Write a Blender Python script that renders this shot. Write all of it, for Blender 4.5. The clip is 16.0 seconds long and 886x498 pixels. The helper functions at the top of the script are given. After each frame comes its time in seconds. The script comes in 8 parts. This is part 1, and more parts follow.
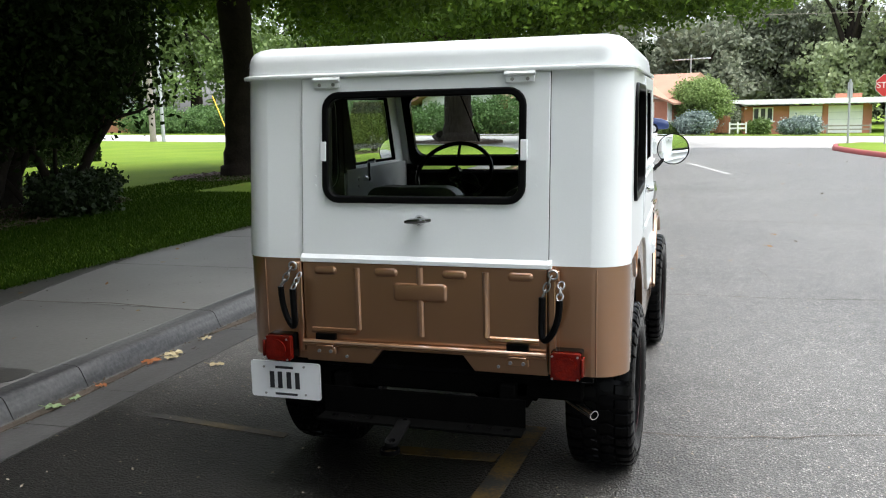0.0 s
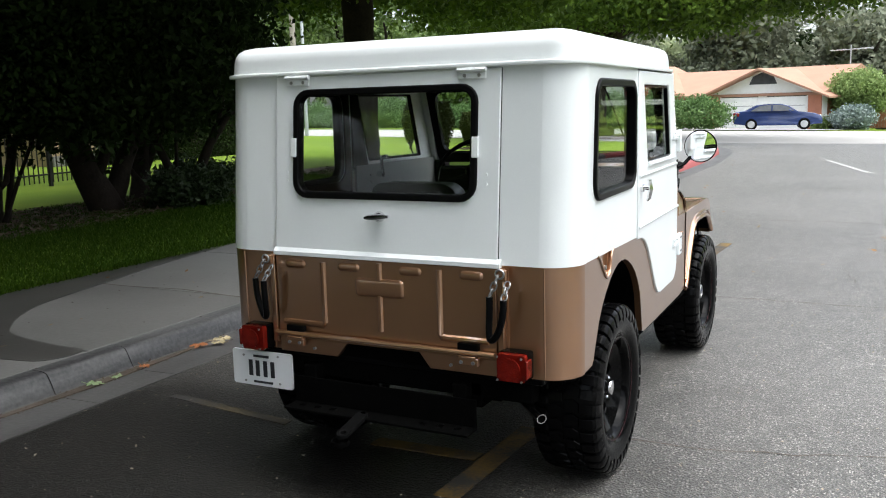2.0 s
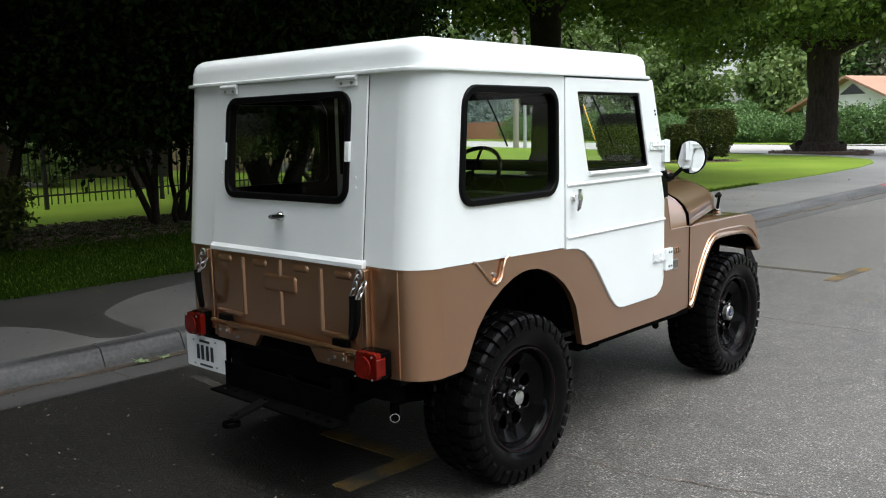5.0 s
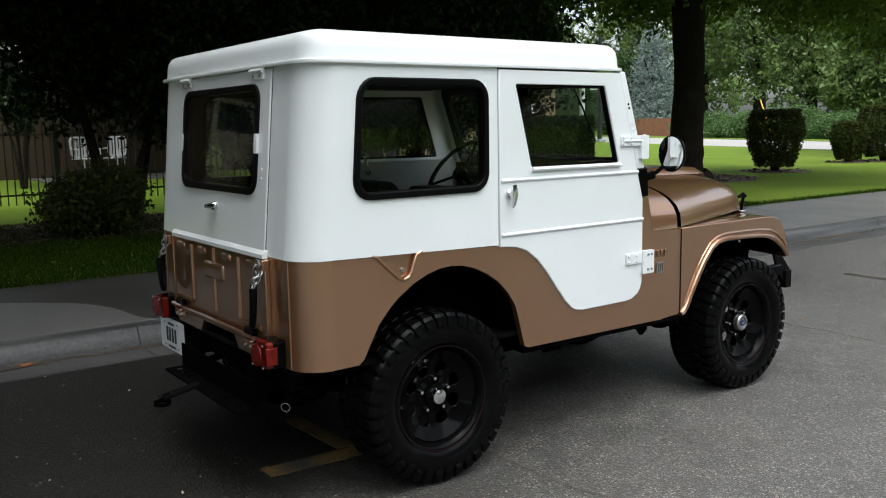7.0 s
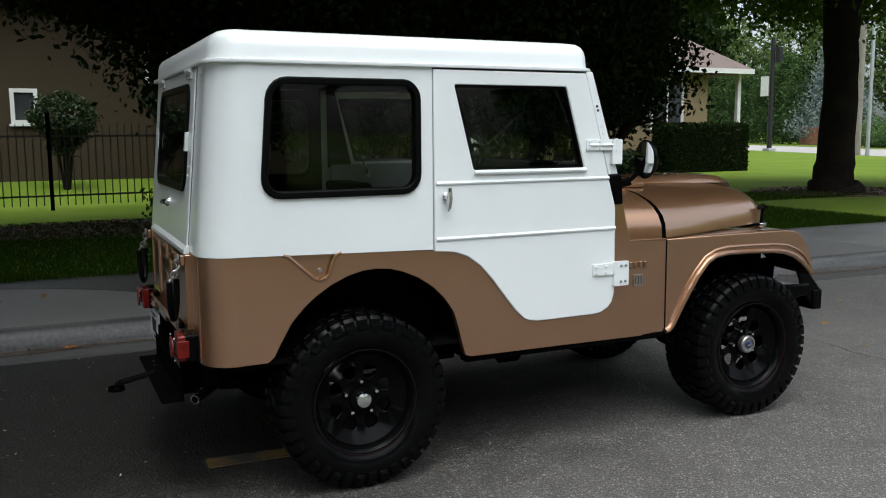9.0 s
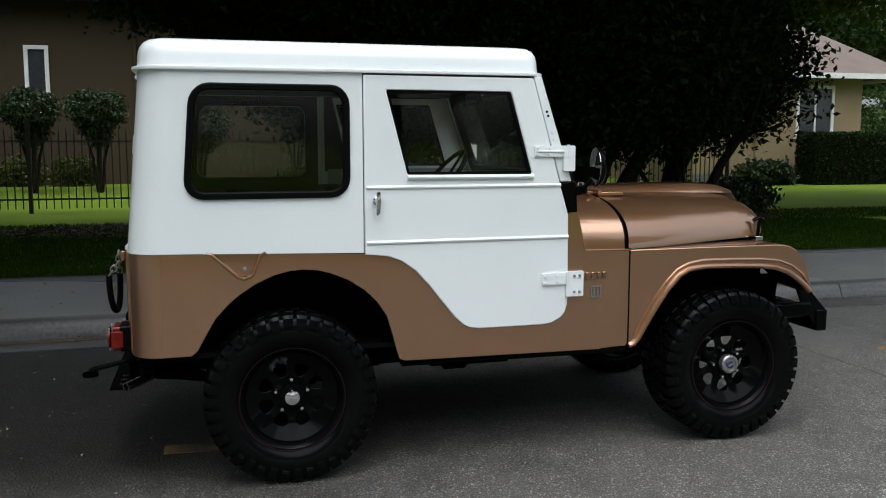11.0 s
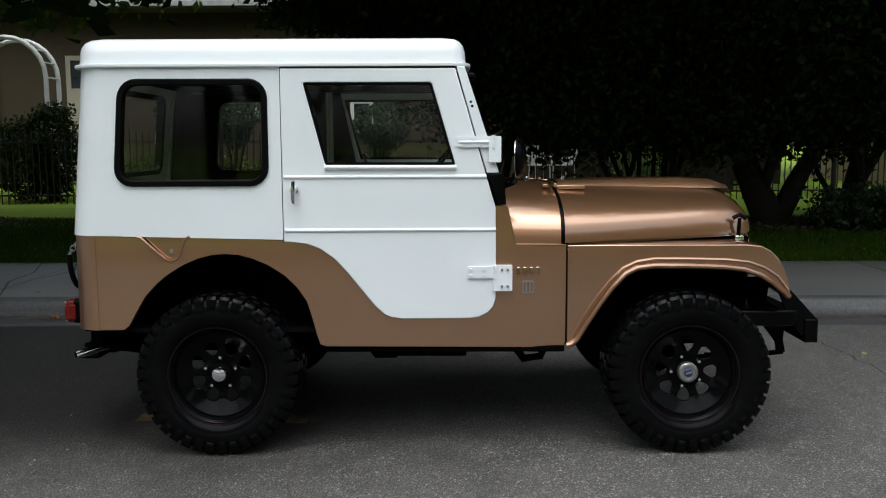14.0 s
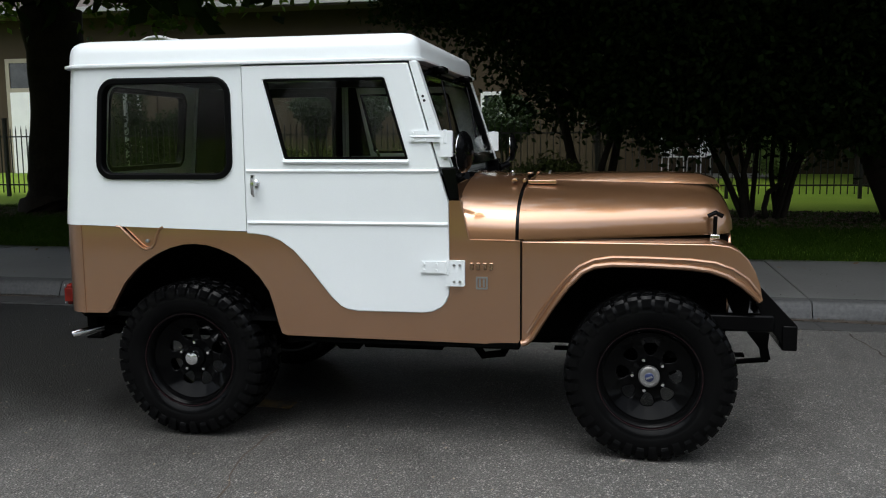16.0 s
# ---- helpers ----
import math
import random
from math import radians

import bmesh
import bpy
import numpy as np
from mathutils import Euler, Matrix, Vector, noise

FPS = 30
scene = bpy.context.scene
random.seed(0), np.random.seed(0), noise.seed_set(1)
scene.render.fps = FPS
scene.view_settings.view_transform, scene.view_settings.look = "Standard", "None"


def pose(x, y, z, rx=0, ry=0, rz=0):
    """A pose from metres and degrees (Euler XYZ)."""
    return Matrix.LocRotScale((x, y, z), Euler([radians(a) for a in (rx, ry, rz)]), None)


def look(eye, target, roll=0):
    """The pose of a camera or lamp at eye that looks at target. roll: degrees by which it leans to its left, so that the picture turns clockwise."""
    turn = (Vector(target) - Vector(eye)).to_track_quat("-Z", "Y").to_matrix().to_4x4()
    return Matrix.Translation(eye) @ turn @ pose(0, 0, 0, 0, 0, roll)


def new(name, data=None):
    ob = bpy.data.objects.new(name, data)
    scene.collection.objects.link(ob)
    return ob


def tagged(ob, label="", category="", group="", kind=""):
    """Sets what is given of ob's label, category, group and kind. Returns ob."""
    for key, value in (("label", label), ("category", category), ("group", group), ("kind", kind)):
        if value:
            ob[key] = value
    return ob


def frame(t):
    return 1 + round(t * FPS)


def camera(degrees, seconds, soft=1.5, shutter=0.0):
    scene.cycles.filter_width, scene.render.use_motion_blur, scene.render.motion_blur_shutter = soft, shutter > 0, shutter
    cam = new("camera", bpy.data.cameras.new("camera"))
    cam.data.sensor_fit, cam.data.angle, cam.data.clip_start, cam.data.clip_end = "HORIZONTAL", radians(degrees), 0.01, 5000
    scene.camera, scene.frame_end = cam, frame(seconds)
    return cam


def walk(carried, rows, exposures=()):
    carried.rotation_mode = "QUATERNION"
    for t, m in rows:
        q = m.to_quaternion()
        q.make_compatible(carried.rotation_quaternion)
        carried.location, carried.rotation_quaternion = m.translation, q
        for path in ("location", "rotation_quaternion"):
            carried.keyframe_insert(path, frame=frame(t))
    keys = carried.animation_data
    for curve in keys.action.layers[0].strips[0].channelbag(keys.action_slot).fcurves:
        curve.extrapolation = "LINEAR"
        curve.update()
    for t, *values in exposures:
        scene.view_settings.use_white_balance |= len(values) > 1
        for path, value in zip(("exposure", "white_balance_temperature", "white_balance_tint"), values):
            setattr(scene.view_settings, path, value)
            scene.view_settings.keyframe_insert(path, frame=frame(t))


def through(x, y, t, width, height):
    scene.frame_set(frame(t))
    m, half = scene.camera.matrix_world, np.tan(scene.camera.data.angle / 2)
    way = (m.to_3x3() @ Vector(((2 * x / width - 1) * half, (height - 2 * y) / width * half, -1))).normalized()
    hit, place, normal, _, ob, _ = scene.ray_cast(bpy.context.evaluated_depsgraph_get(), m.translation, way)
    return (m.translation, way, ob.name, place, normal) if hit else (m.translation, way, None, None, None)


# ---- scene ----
cam = camera(53.6, 16.0, 1.1)
PATH = [
    (0, (0.021, 0.15, 1.55), (-0.575, 2.033, 1.235), -1.3),
    (0.5, (0.148, 0.173, 1.542), (-0.512, 2.034, 1.224), -1.4),
    (1, (0.289, 0.26, 1.535), (-0.448, 2.091, 1.212), -1.3),
    (1.5, (0.456, 0.359, 1.551), (-0.36, 2.154, 1.219), -1.5),
    (2, (0.68, 0.417, 1.542), (-0.222, 2.173, 1.223), -1.5),
    (2.5, (0.888, 0.469, 1.529), (-0.084, 2.191, 1.231), -1.6),
    (3, (1.057, 0.581, 1.52), (0.017, 2.265, 1.234), -1.7),
    (3.5, (1.24, 0.695, 1.518), (0.126, 2.331, 1.232), -1.8),
    (4, (1.465, 0.802, 1.504), (0.268, 2.38, 1.223), -1.7),
    (6.5, (2.323, 1.684, 1.467), (0.783, 2.928, 1.185), -1.0),
    (7, (2.497, 1.886, 1.454), (0.892, 3.046, 1.175), -1.0),
    (7.5, (2.641, 2.086, 1.437), (0.982, 3.168, 1.165), -0.7),
    (8, (2.716, 2.315, 1.427), (1.006, 3.317, 1.157), -0.6),
    (8.5, (2.815, 2.533, 1.425), (1.058, 3.451, 1.158), -0.5),
    (11, (3.242, 3.602, 1.407), (1.322, 4.106, 1.165), 0.0),
    (11.5, (3.288, 3.834, 1.405), (1.347, 4.25, 1.16), 0.0),
    (12, (3.342, 4.071, 1.406), (1.384, 4.394, 1.158), -0.2),
    (12.5, (3.405, 4.303, 1.391), (1.434, 4.535, 1.146), -0.2),
    (13, (3.404, 4.518, 1.38), (1.424, 4.661, 1.137), -0.2),
    (13.5, (3.389, 4.707, 1.385), (1.405, 4.773, 1.136), -0.2),
    (14, (3.421, 4.912, 1.358), (1.435, 4.895, 1.121), -0.2),
    (14.5, (3.399, 5.092, 1.362), (1.416, 5.005, 1.119), -0.2),
    (15, (3.348, 5.299, 1.342), (1.37, 5.125, 1.106), -0.2),
    (15.5, (3.331, 5.539, 1.348), (1.365, 5.262, 1.104), -0.4),
    (16, (3.333, 5.802, 1.368), (1.387, 5.419, 1.113), -0.4),
]
EXPOSURES = [(0.0, 1.82, 6250, 8), (4.0, 1.56, 6250, 7.5), (7.0, 1.04, 6200, 6.5), (11.0, 0.72, 6100, 6.5), (13.5, 0.70, 6100, 6.5), (16.0, 0.78, 6100, 7)]

walk(cam, [(t, look(eye, target, roll)) for t, eye, target, roll in PATH], EXPOSURES)

# ---- world, sun, exposure ----
SUN_EL, SUN_AZ = radians(70), radians(103)
world = bpy.data.worlds.new("world")
scene.world = world
world.use_nodes = True
wn = world.node_tree
sky = wn.nodes.new("ShaderNodeTexSky")
sky.sky_type = "NISHITA"
sky.sun_disc = False
sky.sun_elevation, sky.sun_rotation = SUN_EL, SUN_AZ
sky.air_density, sky.dust_density, sky.ozone_density = 1.0, 4.0, 1.0
veil = wn.nodes.new("ShaderNodeHueSaturation")      # an overcast sky has little colour of its own
veil.inputs["Saturation"].default_value = 0.35
wn.links.new(sky.outputs[0], veil.inputs["Color"])
wn.links.new(veil.outputs[0], wn.nodes["Background"].inputs[0])
wn.nodes["Background"].inputs[1].default_value = 0.145

sun = new("sun", bpy.data.lights.new("sun", "SUN"))
sun.data.energy, sun.data.angle, sun.data.color = 1.35, radians(84), (1.0, 0.985, 0.965)
sun.matrix_world = look((0, 0, 0), (-math.sin(SUN_AZ) * math.cos(SUN_EL), -math.cos(SUN_AZ) * math.cos(SUN_EL), -math.sin(SUN_EL)))


# ---- materials ----
def material(name, a, b=None, rough=0.5, metal=0.0, big=3.0, fine=60.0, bump=0.0, coat=0.0, spread=0.5, rough_spread=0.0, island=False, each=0.0, spec=0.5, stretch=None):
    """A painted or grown surface: two colours mixed by noise at two scales, with fine relief."""
    m = bpy.data.materials.new(name)
    m.use_nodes = True
    t = m.node_tree
    p = t.nodes["Principled BSDF"]
    p.inputs["Metallic"].default_value, p.inputs["Roughness"].default_value = metal, rough
    p.inputs["Coat Weight"].default_value = coat
    p.inputs["Coat Roughness"].default_value = 0.06
    p.inputs["Specular IOR Level"].default_value = spec
    b = b or tuple(c * 0.8 for c in a)
    co = t.nodes.new("ShaderNodeTexCoord")
    n1, n2 = t.nodes.new("ShaderNodeTexNoise"), t.nodes.new("ShaderNodeTexNoise")
    for n, s, d in ((n1, big, 4.0), (n2, fine, 3.0)):
        n.inputs["Scale"].default_value, n.inputs["Detail"].default_value = s, d
        t.links.new(co.outputs["Object"], n.inputs["Vector"])
    if stretch:
        mp = t.nodes.new("ShaderNodeMapping")
        mp.inputs["Scale"].default_value = stretch
        t.links.new(co.outputs["Object"], mp.inputs["Vector"])
        t.links.new(mp.outputs[0], n1.inputs["Vector"])
    add = t.nodes.new("ShaderNodeMath")
    add.operation = "MULTIPLY_ADD"
    t.links.new(n2.outputs["Fac"], add.inputs[0])
    add.inputs[1].default_value = 0.5
    t.links.new(n1.outputs["Fac"], add.inputs[2])
    rng = t.nodes.new("ShaderNodeMapRange")
    t.links.new(add.outputs[0], rng.inputs["Value"])
    rng.inputs["From Min"].default_value, rng.inputs["From Max"].default_value = 0.75 - spread / 2, 0.75 + spread / 2
    fac = rng.outputs[0]
    if island or each:
        src = t.nodes.new("ShaderNodeNewGeometry").outputs["Random Per Island"] if island else t.nodes.new("ShaderNodeObjectInfo").outputs["Random"]
        mixf = t.nodes.new("ShaderNodeMix")
        mixf.inputs[0].default_value = 0.65 if island else each
        t.links.new(fac, mixf.inputs[2])
        t.links.new(src, mixf.inputs[3])
        fac = mixf.outputs[0]
    mix = t.nodes.new("ShaderNodeMix")
    mix.data_type = "RGBA"
    t.links.new(fac, mix.inputs[0])
    mix.inputs[6].default_value, mix.inputs[7].default_value = (*a, 1), (*b, 1)
    t.links.new(mix.outputs[2], p.inputs["Base Color"])
    if rough_spread:
        r2 = t.nodes.new("ShaderNodeMapRange")
        t.links.new(n1.outputs["Fac"], r2.inputs["Value"])
        r2.inputs["To Min"].default_value, r2.inputs["To Max"].default_value = max(0.02, rough - rough_spread), min(1, rough + rough_spread)
        t.links.new(r2.outputs[0], p.inputs["Roughness"])
    if bump:
        bm_ = t.nodes.new("ShaderNodeBump")
        bm_.inputs["Strength"].default_value, bm_.inputs["Distance"].default_value = bump, 0.01
        t.links.new(n2.outputs["Fac"], bm_.inputs["Height"])
        t.links.new(bm_.outputs[0], p.inputs["Normal"])
    return m


def leafy(name, dark, light, through=0.3, rough=0.5, spec=0.22):
    """Leaves: each one takes its own tint, and lets some light through."""
    m = material(name, dark, light, rough=rough, big=0.6, fine=4.0, spread=0.7, island=True, spec=spec)
    t = m.node_tree
    p = t.nodes["Principled BSDF"]
    col = p.inputs["Base Color"].links[0].from_socket
    tr = t.nodes.new("ShaderNodeBsdfTranslucent")
    t.links.new(col, tr.inputs["Color"])
    mx = t.nodes.new("ShaderNodeMixShader")
    mx.inputs[0].default_value = through
    t.links.new(p.outputs[0], mx.inputs[1])
    t.links.new(tr.outputs[0], mx.inputs[2])
    t.links.new(mx.outputs[0], t.nodes["Material Output"].inputs[0])
    return m


def pane_material(name, tint, gloss):
    m = bpy.data.materials.new(name)
    m.use_nodes = True
    t = m.node_tree
    t.nodes.remove(t.nodes["Principled BSDF"])
    tr, gl, mx = (t.nodes.new("ShaderNode" + k) for k in ("BsdfTransparent", "BsdfGlossy", "MixShader"))
    tr.inputs[0].default_value = (*tint, 1)
    gl.inputs["Roughness"].default_value = 0.02
    lw = t.nodes.new("ShaderNodeLayerWeight")
    lw.inputs[0].default_value = 0.5
    pw_, ma = t.nodes.new("ShaderNodeMath"), t.nodes.new("ShaderNodeMath")
    pw_.operation, ma.operation = "POWER", "MULTIPLY_ADD"
    t.links.new(lw.outputs["Facing"], pw_.inputs[0])
    pw_.inputs[1].default_value = 4.5
    t.links.new(pw_.outputs[0], ma.inputs[0])
    ma.inputs[1].default_value, ma.inputs[2].default_value = 0.5, gloss
    t.links.new(ma.outputs[0], mx.inputs[0])
    t.links.new(tr.outputs[0], mx.inputs[1])
    t.links.new(gl.outputs[0], mx.inputs[2])
    t.links.new(mx.outputs[0], t.nodes["Material Output"].inputs[0])
    return m


def asphalt_material():
    m = material("asphalt", (0.037, 0.0357, 0.0328), (0.090, 0.0865, 0.080), rough=0.46, big=0.5, fine=6.0, bump=0.0, spread=0.6, spec=0.42)
    t = m.node_tree
    p = t.nodes["Principled BSDF"]
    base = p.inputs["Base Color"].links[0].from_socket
    co = t.nodes.new("ShaderNodeTexCoord")
    col, height = base, None
    # two grades of stone in the binder: many fine dull ones, fewer pale coarse ones, unevenly strewn
    strewn = t.nodes.new("ShaderNodeTexNoise")
    strewn.inputs["Scale"].default_value, strewn.inputs["Detail"].default_value = 7.0, 4.0
    t.links.new(co.outputs["Object"], strewn.inputs["Vector"])
    for size, lo, hi, tone in ((190.0, 0.30, 0.9, (0.36, 0.340, 0.308, 1)), (100.0, 0.62, 1.0, (0.54, 0.512, 0.468, 1))):
        v = t.nodes.new("ShaderNodeTexVoronoi")
        v.inputs["Scale"].default_value = size
        t.links.new(co.outputs["Object"], v.inputs["Vector"])
        sep = t.nodes.new("ShaderNodeSeparateColor")
        t.links.new(v.outputs["Color"], sep.inputs[0])
        chip = t.nodes.new("ShaderNodeMapRange")
        t.links.new(sep.outputs[0], chip.inputs["Value"])
        chip.inputs["From Min"].default_value, chip.inputs["From Max"].default_value = lo, hi
        near = t.nodes.new("ShaderNodeMapRange")
        t.links.new(v.outputs["Distance"], near.inputs["Value"])
        near.inputs["From Min"].default_value, near.inputs["From Max"].default_value = 0.55, 0.25
        mul, patchy = t.nodes.new("ShaderNodeMath"), t.nodes.new("ShaderNodeMath")
        mul.operation = patchy.operation = "MULTIPLY"
        t.links.new(chip.outputs[0], mul.inputs[0])
        t.links.new(near.outputs[0], mul.inputs[1])
        worn = t.nodes.new("ShaderNodeMapRange")
        t.links.new(strewn.outputs["Fac"], worn.inputs["Value"])
        worn.inputs["From Min"].default_value, worn.inputs["From Max"].default_value = 0.30, 0.68
        worn.inputs["To Min"].default_value = 0.45
        t.links.new(mul.outputs[0], patchy.inputs[0])
        t.links.new(worn.outputs[0], patchy.inputs[1])
        mix = t.nodes.new("ShaderNodeMix")
        mix.data_type = "RGBA"
        t.links.new(patchy.outputs[0], mix.inputs[0])
        t.links.new(col, mix.inputs[6])
        mix.inputs[7].default_value = tone
        col = mix.outputs[2]
    # tree shade beside the kerb painted into the colour, along with some oil staining
    xyz, shade_noise = t.nodes.new("ShaderNodeSeparateXYZ"), t.nodes.new("ShaderNodeTexNoise")
    shade_noise.inputs["Scale"].default_value, shade_noise.inputs["Detail"].default_value = 1.1, 5.0
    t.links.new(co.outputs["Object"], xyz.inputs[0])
    t.links.new(co.outputs["Object"], shade_noise.inputs["Vector"])
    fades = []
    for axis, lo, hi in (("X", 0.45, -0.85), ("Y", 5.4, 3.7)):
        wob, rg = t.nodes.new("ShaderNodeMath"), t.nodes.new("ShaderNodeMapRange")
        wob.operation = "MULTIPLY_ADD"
        t.links.new(shade_noise.outputs["Fac"], wob.inputs[0])
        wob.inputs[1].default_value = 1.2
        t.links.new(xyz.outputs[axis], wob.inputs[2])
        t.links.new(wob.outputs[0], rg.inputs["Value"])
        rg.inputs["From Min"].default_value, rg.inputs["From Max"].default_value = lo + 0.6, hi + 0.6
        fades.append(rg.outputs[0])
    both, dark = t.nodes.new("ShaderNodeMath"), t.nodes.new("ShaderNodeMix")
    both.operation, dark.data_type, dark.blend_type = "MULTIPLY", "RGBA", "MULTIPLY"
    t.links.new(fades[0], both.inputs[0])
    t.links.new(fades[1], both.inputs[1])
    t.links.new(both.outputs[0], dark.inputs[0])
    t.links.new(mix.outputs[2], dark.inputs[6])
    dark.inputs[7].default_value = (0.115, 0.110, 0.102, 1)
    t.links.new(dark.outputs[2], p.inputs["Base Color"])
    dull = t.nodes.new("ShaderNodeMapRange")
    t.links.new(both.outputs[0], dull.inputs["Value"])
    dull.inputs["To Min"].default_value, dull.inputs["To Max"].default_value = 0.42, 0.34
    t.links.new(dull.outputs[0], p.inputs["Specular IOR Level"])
    b = t.nodes.new("ShaderNodeBump")
    b.inputs["Strength"].default_value, b.inputs["Distance"].default_value = 0.85, 0.007
    t.links.new(v.outputs["Distance"], b.inputs["Height"])
    t.links.new(b.outputs[0], p.inputs["Normal"])
    return m


WHITE = material("white_paint", (0.77, 0.80, 0.805), (0.72, 0.75, 0.755), rough=0.3, coat=0.5, big=2.0, fine=240, bump=0.015)
COPPER = material("copper_paint", (0.40, 0.208, 0.104), (0.35, 0.180, 0.088), rough=0.30, metal=0.84, coat=1.0, big=1.5, fine=900, bump=0.012)
COPPER.node_tree.nodes["Principled BSDF"].inputs["Coat IOR"].default_value = 1.85
EMBLEM = material("polished_copper_trim", (0.52, 0.34, 0.23), (0.40, 0.25, 0.16), rough=0.16, metal=1.0, big=30, fine=200)
BLACK = material("black_paint", (0.0018, 0.0018, 0.002), (0.003, 0.003, 0.003), rough=0.09, big=8, fine=120, bump=0.012, spec=0.055)
UNDER = material("black_chassis", (0.0015, 0.0015, 0.0015), (0.003, 0.003, 0.0028), rough=0.9, big=8, fine=90, bump=0.1, spec=0.01)
RUBBER = material("tyre_rubber", (0.0018, 0.0018, 0.002), (0.0038, 0.0038, 0.0038), rough=0.16, big=10, fine=150, bump=0.02, spec=0.06)
SEAL = material("black_rubber_seal", (0.002, 0.002, 0.0025), (0.0035, 0.0035, 0.0035), rough=0.35, big=20, fine=200, spec=0.07)
VINYL = material("black_vinyl", (0.003, 0.003, 0.003), (0.005, 0.005, 0.005), rough=0.5, big=10, fine=300, bump=0.06)
CHROME = material("chrome", (0.75, 0.75, 0.76), (0.62, 0.62, 0.63), rough=0.12, metal=1.0, big=20, fine=200)
STEEL = material("dull_steel", (0.42, 0.42, 0.42), (0.30, 0.29, 0.28), rough=0.38, metal=0.9, big=20, fine=200, bump=0.05)
MIRROR = material("mirror_glass", (0.86, 0.87, 0.88), (0.84, 0.85, 0.86), rough=0.01, metal=1.0)
REDLENS = material("red_lens", (0.15, 0.007, 0.003), (0.085, 0.0035, 0.002), rough=0.2, coat=0.1, big=30, fine=180, bump=0.15, spec=0.25)
# white paint greyed so that the shade lies in its colour
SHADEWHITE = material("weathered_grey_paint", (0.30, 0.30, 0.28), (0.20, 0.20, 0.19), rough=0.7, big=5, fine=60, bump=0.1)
CHAIRWHITE = material("white_chair_enamel", (0.60, 0.60, 0.58), (0.46, 0.46, 0.44), rough=0.5, big=5, fine=60, bump=0.05)
REDLINE = material("red_pinstripe", (0.018, 0.0018, 0.004), rough=0.25)
BLUE = material("blue_enamel", (0.015, 0.025, 0.09), (0.01, 0.018, 0.06), rough=0.3, coat=0.5)
PLATEWHITE = material("plate_white", (0.82, 0.83, 0.84), (0.78, 0.79, 0.80), rough=0.4, big=20, fine=300)
INK = material("dark_ink", (0.02, 0.02, 0.025), rough=0.5)
GREYPAINT = material("grey_interior_paint", (0.34, 0.35, 0.345), (0.29, 0.30, 0.295), rough=0.4, big=4, fine=120, bump=0.02)
GLASS = pane_material("window_glass", (0.93, 0.945, 0.94), 0.012)
# for the headliner cloth, and for sheets that darken the unlit inner walls
LINING_AND_SHADE = material("dark_cloth_lining", (0.014, 0.012, 0.010), (0.022, 0.019, 0.016), rough=0.9, big=6, fine=200, bump=0.1, spec=0.1)
DARKSTEEL = material("oily_dark_steel", (0.07, 0.07, 0.07), (0.025, 0.024, 0.022), rough=0.45, metal=0.7, big=14, fine=120, bump=0.06)
TONGUE = material("worn_dark_steel", (0.006, 0.006, 0.006), (0.003, 0.003, 0.003), spec=0.02, rough=0.6, big=14, fine=120, bump=0.06)
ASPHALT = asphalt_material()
CONCRETE = material("pavement_concrete", (0.185, 0.181, 0.170), (0.078, 0.076, 0.072), rough=0.48, big=1.1, fine=30, bump=0.12, spread=0.6, each=0.35, spec=0.9)
KERBSTONE = material("kerb_concrete", (0.098, 0.097, 0.094), (0.022, 0.022, 0.023), rough=0.55, big=5.0, fine=40, bump=0.2, spread=0.45, stretch=(2.4, 0.16, 2.4))
GUTTER = material("gutter_concrete", (0.085, 0.083, 0.080), (0.040, 0.039, 0.037), rough=0.55, big=3.0, fine=40, bump=0.2, spread=0.6, stretch=(1.5, 0.3, 1.0))
STREET = material("pale_street_concrete", (0.35, 0.335, 0.315), (0.28, 0.268, 0.25), rough=0.9, big=0.15, fine=3, spread=0.6)
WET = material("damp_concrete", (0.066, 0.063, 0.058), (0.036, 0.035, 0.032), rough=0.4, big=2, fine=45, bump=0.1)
DEBRIS = material("gutter_silt", (0.040, 0.029, 0.021), (0.088, 0.068, 0.050), rough=0.95, big=4, fine=60, bump=0.4, spread=0.5)
GRIT = material("pale_grit", (0.20, 0.17, 0.13), (0.38, 0.33, 0.25), rough=0.9, big=4, fine=60, spread=0.5, island=True)
YELLOW = material("worn_yellow_line", (0.15, 0.088, 0.015), (0.030, 0.028, 0.024), rough=0.8, big=5, fine=70, spread=0.30, bump=0.1)
FAINT = material("nearly_gone_yellow_line", (0.060, 0.046, 0.020), (0.022, 0.021, 0.020), rough=0.8, big=4, fine=80, spread=0.25, bump=0.1)
FADED = material("faded_white_line", (0.33, 0.32, 0.30), (0.16, 0.16, 0.155), rough=0.85, big=6, fine=50, spread=0.5)
REDKERB = material("red_kerb_paint", (0.27, 0.040, 0.038), (0.20, 0.055, 0.05), rough=0.7, big=3, fine=40, spread=0.6, bump=0.1)
TAR = material("sandy_crack", (0.030, 0.027, 0.024), (0.12, 0.095, 0.072), rough=0.8, big=5, fine=50)
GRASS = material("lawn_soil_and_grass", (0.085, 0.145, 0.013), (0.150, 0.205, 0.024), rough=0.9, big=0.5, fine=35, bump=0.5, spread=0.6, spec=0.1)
# near blades carry the trees' shade in their colour; bare GRASS is the lit tone
SHADED_BLADE = leafy("grass_blades", (0.012, 0.035, 0.0022), (0.042, 0.078, 0.005), through=0.2, spec=0.05)
MULCH = material("bark_mulch", (0.050, 0.032, 0.022), (0.11, 0.075, 0.055), rough=0.95, big=4, fine=30, bump=0.7, island=True)
